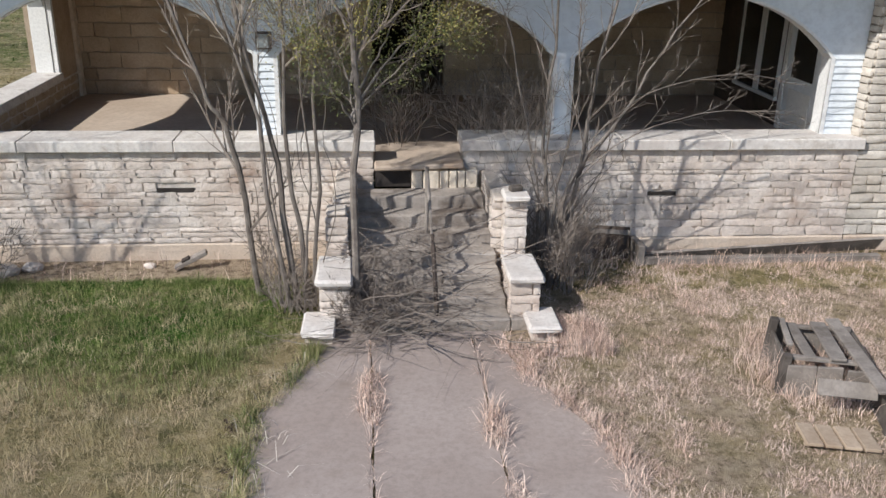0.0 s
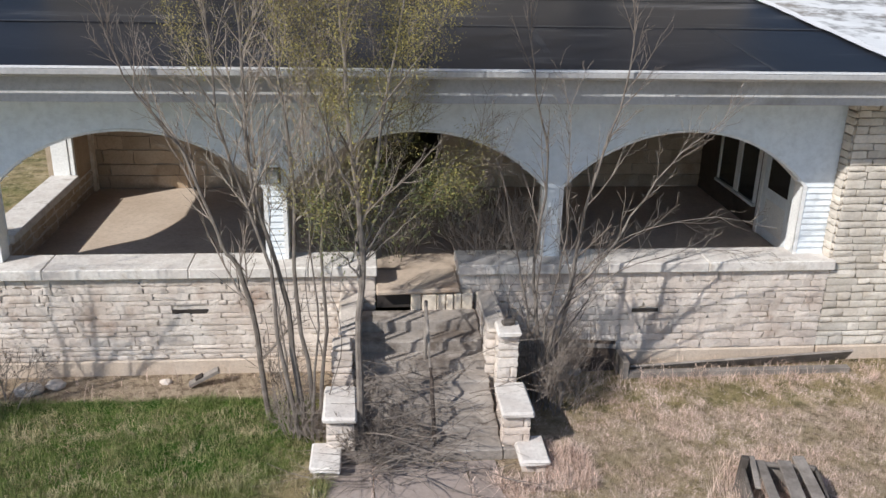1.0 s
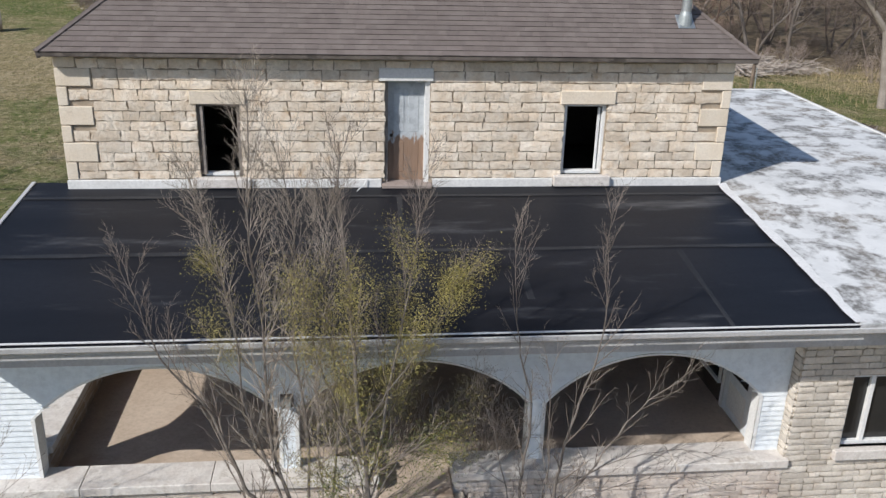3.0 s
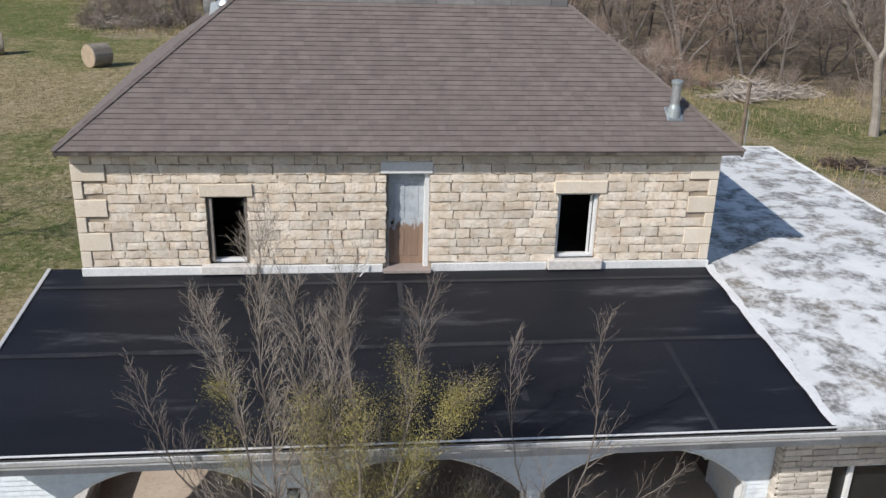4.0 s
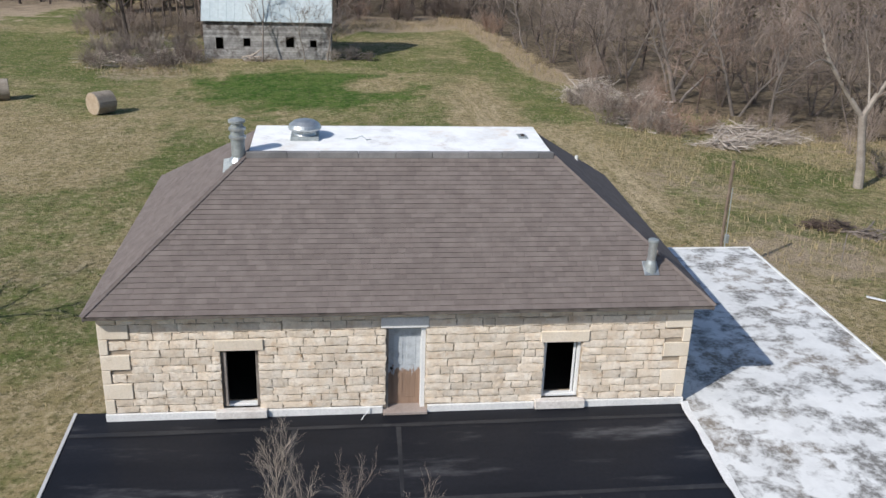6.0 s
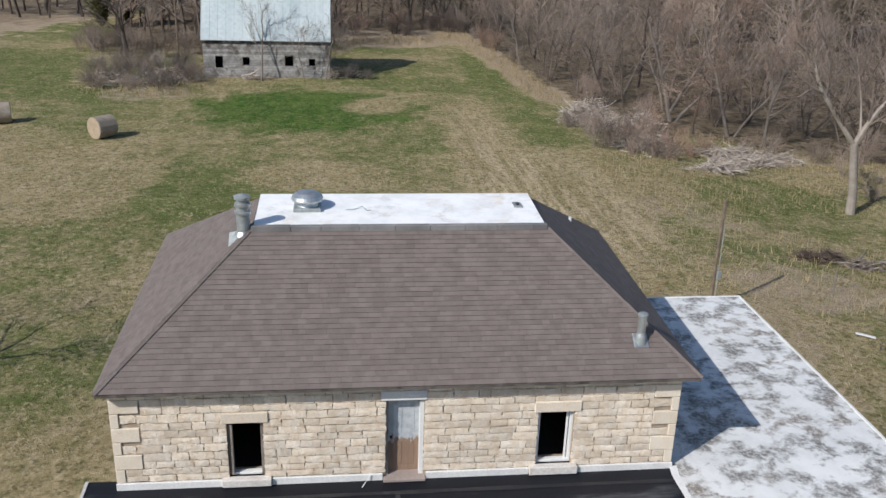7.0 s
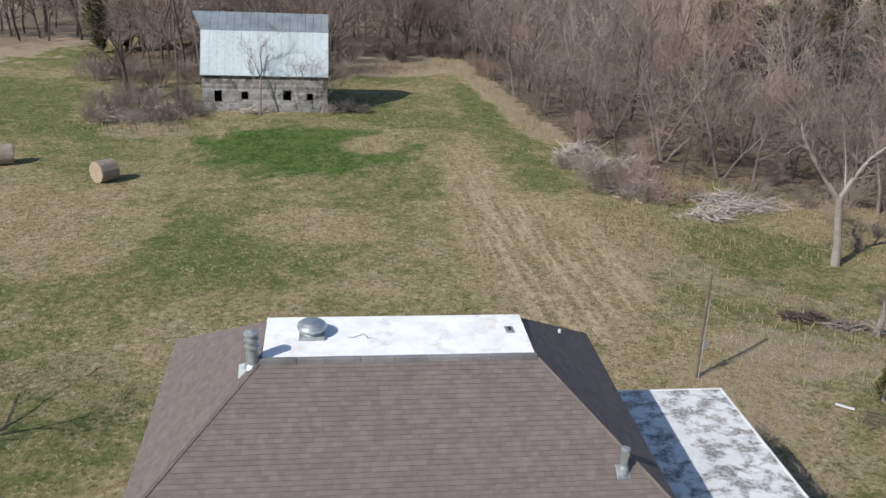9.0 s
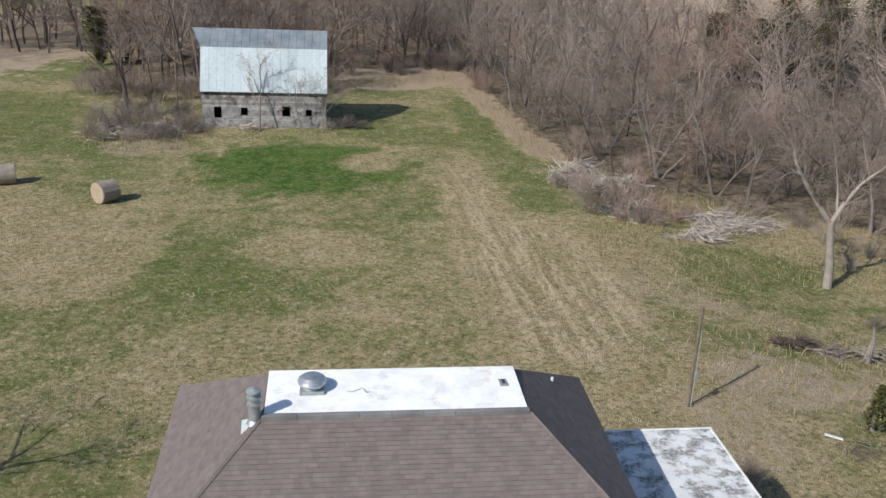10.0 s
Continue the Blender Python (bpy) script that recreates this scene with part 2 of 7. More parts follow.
def white_roof(name, light, grime, scale, lo, hi):
    """White roof coating with smeared dark grime."""
    n = Nodes(name)
    base = n.mix(n.ramp(n.noise(1.4, 5, 0.7), 0.35, 0.7), light, tuple(c * 0.86 for c in light))
    smear = n.ramp(n.noise(scale, 5, 0.62, (1.0, 1.1, 1), 0.25), lo, hi)
    fine = n.ramp(n.noise(scale * 6, 4, 0.7), 0.35, 0.6)
    half = n.add("ShaderNodeMath")
    half.operation = "MULTIPLY_ADD"
    n.link(fine, half.inputs[0])
    half.inputs[1].default_value, half.inputs[2].default_value = 0.6, 0.4
    both = n.times(smear, half.outputs[0])
    tint = n.mix(n.ramp(n.noise(0.5, 3, 0.5), 0.45, 0.65), grime, tuple(c * f for c, f in zip(grime, (1.25, 1.12, 0.98))))
    return n.done(n.mix(both, base, tint), 0.7, n.noise(18), 0.1, 0.01)


GARAGE_ROOF = white_roof("grimy white roof coating", (0.73, 0.73, 0.715), (0.18, 0.172, 0.160), 1.25, 0.44, 0.585)
TOP_ROOF = white_roof("scuffed white roof coating", (0.90, 0.90, 0.885), (0.60, 0.59, 0.57), 1.3, 0.50, 0.72)
DOOR_PAINT = flaking_paint()


def ground_material():
    """Dry grass, green grass and bare earth by the sheet's own growth values, broken up by noise."""
    n = Nodes("meadow ground")
    straw = n.mix(n.ramp(n.noise(0.22, 6, 0.7), 0.36, 0.64), (0.385, 0.302, 0.172), (0.290, 0.237, 0.115))
    straw = n.mix(n.scaled(n.ramp(n.noise(1.6, 8, 0.8, (1, 0.75, 1)), 0.48, 0.62), 0.8), straw, (0.500, 0.400, 0.258))
    straw = n.mix(n.scaled(n.ramp(n.noise(1.1, 8, 0.8), 0.52, 0.66), 0.75), straw, (0.145, 0.140, 0.050))
    mown = n.mix(n.ramp(n.noise(0.8, 6, 0.8, (1, 0.09, 1), 0.9), 0.42, 0.60), (0.285, 0.228, 0.118), (0.580, 0.455, 0.300))
    mown = n.mix(n.scaled(n.ramp(n.noise(2.2, 7, 0.8), 0.52, 0.62), 0.6), mown, (0.19, 0.165, 0.07))
    straw = n.mix(n.scaled(n.attribute("mown"), 0.82), straw, mown)
    green = n.mix(n.ramp(n.noise(0.4, 6, 0.7), 0.35, 0.68), (0.095, 0.130, 0.034), (0.175, 0.188, 0.062))
    green = n.mix(n.ramp(n.attribute("green"), 0.62, 0.86), green, n.mix(n.ramp(n.noise(0.7, 6, 0.75), 0.4, 0.62), (0.034, 0.100, 0.010), (0.105, 0.165, 0.034)))
    green = n.mix(n.scaled(n.ramp(n.noise(1.8, 7, 0.8), 0.54, 0.66), 0.6), green, (0.33, 0.28, 0.135))
    green = n.mix(n.scaled(n.ramp(n.noise(2.6, 7, 0.8), 0.54, 0.66), 0.6), green, (0.045, 0.075, 0.015))
    add = n.add("ShaderNodeMath")
    add.operation = "ADD"
    n.link(n.attribute("green"), add.inputs[0])
    n.link(n.noise(0.6, 8, 0.75), add.inputs[1])
    colour = n.mix(n.ramp(add.outputs[0], 0.78, 1.10), straw, green)
    colour = n.mix(n.scaled(n.ramp(n.noise(2.1, 6, 0.75), 0.50, 0.60), 0.42), colour, (0.080, 0.076, 0.032))
    colour = n.mix(n.scaled(n.ramp(n.noise(2.6, 6, 0.75), 0.53, 0.62), 0.34), colour, (0.50, 0.405, 0.25))
    colour = n.mix(n.scaled(n.ramp(n.noise(3.1, 5, 0.72), 0.50, 0.62), 0.62), colour, (0.062, 0.066, 0.022))
    clumps = n.times(n.ramp(n.noise(3.9, 6, 0.75, (1, 0.7, 1)), 0.51, 0.64), n.ramp(n.noise(0.75, 5, 0.7), 0.40, 0.60))
    clumps = n.times(clumps, n.ramp(n.attribute("green"), 0.95, 0.60))
    colour = n.mix(n.scaled(clumps, 0.75), colour, (0.58, 0.47, 0.30))
    earth = n.mix(n.noise(1.5, 5, 0.7), (0.38, 0.295, 0.205), (0.54, 0.435, 0.32))
    earth = n.mix(n.scaled(n.ramp(n.noise(8, 5, 0.75), 0.46, 0.60), 0.75), earth, (0.17, 0.122, 0.085))
    add2 = n.add("ShaderNodeMath")
    add2.operation = "ADD"
    n.link(n.attribute("earth"), add2.inputs[0])
    n.link(n.noise(0.9, 7, 0.75), add2.inputs[1])
    colour = n.mix(n.ramp(add2.outputs[0], 0.82, 1.15), colour, earth)
    litter = n.mix(n.ramp(n.noise(1.2, 6, 0.75), 0.35, 0.65), (0.085, 0.066, 0.044), (0.250, 0.195, 0.132))
    colour = n.mix(n.ramp(n.attribute("litter"), 0.2, 0.8), colour, litter)
    return n.done(colour, 0.95, n.noise(3.2, 8, 0.9), 0.8, 0.16, specular=0.1)


GROUND = ground_material()


# ---- mesh helpers ----
def mesh_of(name, verts, faces, material, smooth=False):
    me = bpy.data.meshes.new(name)
    me.from_pydata([tuple(v) for v in verts], [], faces)
    me.materials.append(material)
    if smooth:
        me.polygons.foreach_set("use_smooth", [True] * len(me.polygons))
    me.update()
    return me


def weld(ob):
    """Join the touching pieces of a mesh."""
    bm = bmesh.new()
    bm.from_mesh(ob.data)
    bmesh.ops.remove_doubles(bm, verts=bm.verts, dist=0.0004)
    bm.to_mesh(ob.data)
    bm.free()
    return ob


def put(name, verts, faces, material, parent=None, label="", smooth=False):
    ob = new(name, mesh_of(name, verts, faces, material, smooth))
    ob.parent = parent
    return tagged(ob, label)


def part(name, bm, material, parent=None, label="", smooth=False):
    """Link a bmesh as one mesh object, under a thing or a part."""
    me = bpy.data.meshes.new(name)
    bm.normal_update()
    bm.to_mesh(me)
    bm.free()
    me.materials.append(material)
    if smooth:
        me.polygons.foreach_set("use_smooth", [True] * len(me.polygons))
    ob = new(name, me)
    ob.parent = parent
    return tagged(ob, label)


def thing(name, label, category, group="", at=(0, 0, 0)):
    ob = new(name)
    ob.empty_display_size = 0.2
    ob.location = at
    return tagged(ob, label, category, group)


def structure(ob, label, category):
    return tagged(ob, label, category, kind="structure")


def add_box(bm, x0, x1, y0, y1, z0, z1, bevel=0.0, turn=None):
    """A box, with its edges rounded off where bevel is given, turned by a matrix."""
    made = bmesh.ops.create_cube(bm, size=1.0)["verts"]
    for v in made:
        v.co = Vector(((x0 + x1) / 2 + v.co.x * (x1 - x0), (y0 + y1) / 2 + v.co.y * (y1 - y0), (z0 + z1) / 2 + v.co.z * (z1 - z0)))
    if bevel:
        edges = list({e for v in made for e in v.link_edges})
        made = list({v for f in bmesh.ops.bevel(bm, geom=edges, offset=bevel, segments=1, affect="EDGES")["faces"] for v in f.verts} | {v for v in made if v.is_valid})
    if turn is not None:
        bmesh.ops.transform(bm, matrix=turn, verts=[v for v in made if v.is_valid])


def box(name, x0, x1, y0, y1, z0, z1, material, parent=None, label="", bevel=0.0, turn=None):
    bm = bmesh.new()
    add_box(bm, x0, x1, y0, y1, z0, z1, bevel, turn)
    return part(name, bm, material, parent, label)


def lathe(name, profile, material, parent=None, label="", sides=20, at=(0, 0, 0), lean=None):
    """A turned shape from (radius, height) pairs."""
    verts, faces = [], []
    for r, z in profile:
        for i in range(sides):
            a = 2 * math.pi * i / sides
            verts.append(Vector((r * math.cos(a), r * math.sin(a), z)))
    for j in range(len(profile) - 1):
        for i in range(sides):
            k = (i + 1) % sides
            faces.append((j * sides + i, j * sides + k, (j + 1) * sides + k, (j + 1) * sides + i))
    faces.append(tuple(range(sides))[::-1])
    faces.append(tuple((len(profile) - 1) * sides + i for i in range(sides)))
    m = Matrix.Translation(at) @ (lean or Matrix())
    return put(name, [m @ v for v in verts], faces, material, parent, label, smooth=False)


class Tubes:
    """Gathers tapered tubes into one mesh."""

    def __init__(self):
        self.verts, self.faces = [], []

    def add(self, points, radii, sides):
        start = len(self.verts)
        for i, p in enumerate(points):
            way = (points[min(i + 1, len(points) - 1)] - points[max(i - 1, 0)]).normalized()
            a = way.orthogonal().normalized()
            b = way.cross(a)
            for s in range(sides):
                t = 2 * math.pi * s / sides
                self.verts.append(p + (a * math.cos(t) + b * math.sin(t)) * radii[i])
        for i in range(len(points) - 1):
            for s in range(sides):
                k = (s + 1) % sides
                self.faces.append((start + i * sides + s, start + i * sides + k, start + (i + 1) * sides + k, start + (i + 1) * sides + s))

    def mesh(self, name, material):
        return mesh_of(name, self.verts, self.faces, material)


def pipe(name, points, radius, material, parent=None, label="", sides=8):
    t = Tubes()
    t.add([Vector(p) for p in points], [radius] * len(points), sides)
    t.faces.append(tuple(range(sides))[::-1])
    t.faces.append(tuple(len(t.verts) - sides + i for i in range(sides)))
    return put(name, t.verts, t.faces, material, parent, label)


def step(a, b, x):
    t = min(1.0, max(0.0, (x - a) / (b - a)))
    return t * t * (3 - 2 * t)


def noise2(x, y, scale, seed=0.0):
    return noise.noise(Vector((x * scale, y * scale, seed)))


# ---- ground: one sheet to the horizon ----
WOODS_EDGE = [(15.0, 175), (19.5, 140), (22.4, 117), (23.4, 101), (24.2, 92), (26.4, 85), (30.0, 79), (36.0, 76), (44.0, 71), (60.0, 58), (120.0, 40)]


def woods_y(x):
    """Where the right-hand woods begin, by x."""
    if x < WOODS_EDGE[0][0]:
        return 400.0
    for (xa, ya), (xb, yb) in zip(WOODS_EDGE, WOODS_EDGE[1:]):
        if x < xb:
            return ya + (yb - ya) * (x - xa) / (xb - xa) + 2.2 * noise2(x, 3.0, 0.35, 2.0)
    return 40.0


def woods_x(y):
    """The same edge, by y, for its steep far stretch."""
    for (xa, ya), (xb, yb) in zip(WOODS_EDGE, WOODS_EDGE[1:]):
        if y > yb:
            return xa + (xb - xa) * (ya - y) / (ya - yb)
    return 200.0


def ground_z(x, y):
    z = 0.015 * max(0.0, y - 40) - 1.5 * step(19, 40, x) * step(30, 58, y)
    return z + (0.09 * noise2(x, y, 0.35) if abs(y - 15) > 18 or x < -9 or x > 17 else 0.0)


def ellipse(x, y, cx, cy, rx, ry):
    d = ((x - cx) / rx) ** 2 + ((y - cy) / ry) ** 2 + 0.6 * noise2(x, y, 0.25, 3.0) + 0.5 * noise2(x, y, 0.7, 5.0)
    return step(1.45, 0.35, d)


def far_y(x):
    """Where the woods behind the barn begin, by x."""
    return 114 + 6 * noise2(x, 0, 0.08, 4.0) + 24 * step(-4, 3, x)


def growth(x, y):
    """How green, earthy, leaf-littered and mown the ground is at a place: four values of 0 to 1."""
    broad = 0.5 + 0.5 * noise2(x, y, 0.055, 7.0) + 0.3 * noise2(x, y, 0.16, 9.0)
    green = 0.43 + 0.52 * (broad - 0.5)
    green = max(green, 0.60 * ellipse(x, y, -9, 57, 6, 10), 0.56 * ellipse(x, y, -4, 53, 4, 4), 0.52 * ellipse(x, y, 3.5, 47, 8, 3.5), 0.55 * ellipse(x, y, 9, 98, 11, 7))
    green = max(green, 0.95 * ellipse(x, y, -3.5, 84.5, 11.5, 10.5), 0.62 * ellipse(x, y, 17.6, 104, 4.0, 22), 0.58 * ellipse(x, y, 18.5, 78, 2.6, 9), 0.6 * ellipse(x, y, -40, 102, 14, 18))
    green = max(green, 0.50 * ellipse(x, y, -12, 35, 5, 7), 0.54 * ellipse(x, y, 32, 60, 8, 5.5), 0.38 * ellipse(x, y, 22.5, 36, 2, 3))
    mown = min(1.0, ellipse(x, y, 15, 55, 5.5, 13) + 0.8 * ellipse(x, y, 12, 72, 3.2, 16))
    green -= 0.20 * ellipse(x, y, 24, 42, 13, 13) + 0.10 * ellipse(x, y, 2, 44, 22, 9) + 0.40 * mown + 0.6 * ellipse(x, y, 3.3, 86.2, 3.4, 4.0) + 0.35 * ellipse(x, y, -20.5, 59.5, 6, 7) + 0.3 * ellipse(x, y, -25, 67, 8, 5) + 0.25 * ellipse(x, y, -2, 62, 6, 4)
    if y < 14:
        left = step(0.3, -0.6, x)
        green = left * (0.30 + 0.62 * step(8.6, 10.2, y + 0.6 * noise2(x, y, 0.6, 2.0))) * step(-9, -6, x) + 0.06
        mown = 0.0
        if x > 1:
            green = 0.04 + 0.25 * ellipse(x, y, 9.5, 11.5, 4, 1.2)
    edge = woods_y(x + 1.6 * noise2(x, y, 0.22, 4.0) + 1.1 * noise2(x, y, 0.7, 6.0)) - y
    earth = 0.0
    earth = max(earth, (0.55 + 0.30 * step(75, 95, y)) * step(13, 1, abs(edge - 2.5)) * (x > 9) * (0.75 + 0.5 * noise2(x, y, 0.5, 8.0)), 0.9 * ellipse(x, y, -62, 168, 26, 50), 0.5 * ellipse(x, y, -20, 92, 6, 6))
    earth = max(earth, 0.45 * ellipse(x, y, 20.5, 36, 4, 5), 0.52 * ellipse(x, y, 25.5, 41, 6, 4), 0.42 * ellipse(x, y, 23.5, 54, 4, 6))
    earth = max(earth, 0.34 * ellipse(x, y, 24, 46, 12, 13))
    if 84 < y < 150:
        gap = woods_x(y) - x + 1.2 * noise2(x, y, 0.4, 9.0)
        earth = max(earth, 0.85 * step(4.6, 2.6, gap) * step(84, 94, y))
        green *= 1 - 0.8 * step(4.8, 2.8, gap) * step(84, 94, y)
    if 11.5 < y < 13.2:
        earth = max(earth, 0.85 * step(11.6, 11.95, y) * (1 if x < 1 else 0.35))
    if y < 11.4 and x > 1:
        earth = max(earth, 0.52)
    litter = step(3, -7, edge) if x > 15 else 0.0
    far = far_y(x)
    if x > -34:
        litter = max(litter, step(far + 2, far + 9, y))
        earth = max(earth, 0.85 * step(far - 17, far - 8, y) * step(-3, 2, x))
    litter *= 1 - step(158, 172, y) * step(68, 84, x)
    litter = max(litter, 0.56 * ellipse(x, y, -62, 172, 24, 46), 0.40 * ellipse(x, y, -2.4, 6.2, 1.6, 1.0) if y < 14 else 0.0)
    return max(0.0, green), earth, litter, mown


def build_ground():
    xs = [-2600, -1200, -600, -320, -200, -140, -110, -90, -78] + list(np.arange(-70, 111, 1.0)) + [120, 135, 160, 200, 280, 420, 700, 1300, 2600]
    ys = [-2600, -1200, -500, -200, -90, -40, -20, -10, -5] + list(np.arange(-2, 13, 0.5)) + list(np.arange(13, 181, 1.0)) + [190, 205, 225, 260, 320, 420, 700, 1300, 2800]
    verts, g, e, l, w_ = [], [], [], [], []
    for y in ys:
        for x in xs:
            verts.append((x, y, ground_z(x, y) if -100 < x < 160 and y < 260 else 1.5 * step(-100, 260, y)))
            a, b, c, d = growth(x, y)
            g.append(a), e.append(b), l.append(c), w_.append(d)
    w = len(xs)
    faces = [(j * w + i, j * w + i + 1, (j + 1) * w + i + 1, (j + 1) * w + i) for j in range(len(ys) - 1) for i in range(w - 1)]
    ob = put("ground", verts, faces, GROUND, smooth=True)
    for name, values in (("green", g), ("earth", e), ("litter", l), ("mown", w_)):
        ob.data.attributes.new(name, "FLOAT", "POINT").data.foreach_set("value", values)
    return structure(ob, "spring meadow of straw and green grass patches", "ground")


build_ground()

# ---- the house ----
FRONT = 12.55           # face of the porch wall
HOUSE = (-5.36, 8.14, 17.38, 26.1)  # upper storey: left, right, front, back
BASE, EAVE = 5.46, 8.12
FLOOR = 1.40
SILL_Z = (1.63, 1.80)
ARCHES = [(-4.93, -1.04), (-0.70, 3.22), (3.53, 7.39)]
SPRING, APEX = 2.93, 3.80
ARCH_Y = 12.84


def stone_meshes(material, count, rough, seed, ragged=1.0):
    """Block meshes of size 1 x 1 in x and z, face towards -y, with uneven quarry faces."""
    rng = random.Random(seed)
    made = []
    for _ in range(count):
        nx, nz = 5, 4
        verts, faces = [], []
        for j in range(nz):
            for i in range(nx):
                u, v = i / (nx - 1) - 0.5, j / (nz - 1) - 0.5
                rim = i in (0, nx - 1) or j in (0, nz - 1)
                x = u + (rng.uniform(-0.025, 0.025) * ragged if rim else rng.uniform(-0.06, 0.06))
                z = v + (rng.uniform(-0.05, 0.05) * ragged if rim else rng.uniform(-0.1, 0.1))
                verts.append((x, (rng.uniform(-0.35, 0.25) if rim else -rng.uniform(0.0, 0.85)) * rough, z))
        for j in range(nz - 1):
            for i in range(nx - 1):
                a = j * nx + i
                faces.append((a, a + 1, a + nx + 1, a + nx))
        ring = list(range(nx)) + [nx * j + nx - 1 for j in range(1, nz)] + [nx * (nz - 1) + i for i in range(nx - 2, -1, -1)] + [nx * j for j in range(nz - 2, 0, -1)]
        back, n = len(verts), len(ring)
        verts += [verts[k] for k in ring] + [(verts[k][0], 1.0, verts[k][2]) for k in ring]
        for k in range(n):
            q = (k + 1) % n
            faces.append((back + q, back + k, back + n + k, back + n + q))
        made.append(mesh_of("stone", verts, faces, material, True))
    return made


def lay_stones(parent, meshes, x0, x1, z0, z1, face, course, lengths, joint, seed, holes=(), depth=0.05, facing="y", uneven=0.15):
    """Courses of stones on a wall's face; holes are (x0, x1, z0, z1)."""
    rng = random.Random(seed)
    z = z0
    while z < z1 - 0.04:
        h = min(course * rng.uniform(1 - uneven, 1 + uneven), z1 - z)
        if z1 - z - h < 0.06:
            h = z1 - z
        spans = [(x0, x1)]
        for a, b, c, d in holes:
            if c < z + h * 0.6 and d > z + h * 0.4:
                spans = [s for p, q in spans for s in ((p, min(q, a)), (max(p, b), q)) if s[1] - s[0] > 0.05]
        for p, q in spans:
            x = p
            while x < q - 0.02:
                w = rng.uniform(*lengths)
                if q - x - w < lengths[0] * 0.6:
                    w = q - x
                ob = new("stone", rng.choice(meshes))
                cx, cz = x + w / 2, z + h / 2 + rng.uniform(-0.006, 0.006)
                ob.scale = (w - joint * rng.uniform(0.6, 1.5), depth * rng.uniform(0.7, 1.35), h - joint * rng.uniform(0.6, 1.6))
                if facing == "y":
                    ob.location = (cx, face, cz)
                else:
                    ob.location, ob.rotation_euler = (face, cx, cz), (0, 0, radians(90 if facing == "+x" else -90))
                ob.parent = parent
                x += w
        z += h


def ring_prism(x0, x1, z0, z1, holes, y0, y1):
    """Boxes that fill a wall of the given span round its rectangular openings."""
    xs = sorted({x0, x1, *[v for h in holes for v in h[:2]]})
    zs = sorted({z0, z1, *[v for h in holes for v in h[2:]]})
    bm = bmesh.new()
    for a, b in zip(xs, xs[1:]):
        run = None
        for c, d in zip(zs, zs[1:]):
            solid = not any(h[0] < (a + b) / 2 < h[1] and h[2] < (c + d) / 2 < h[3] for h in holes)
            if solid:
                run = (run[0], d) if run else (c, d)
            if run and (not solid or d == zs[-1]):
                add_box(bm, a, b, y0, y1, *run)
                run = None
    return bm


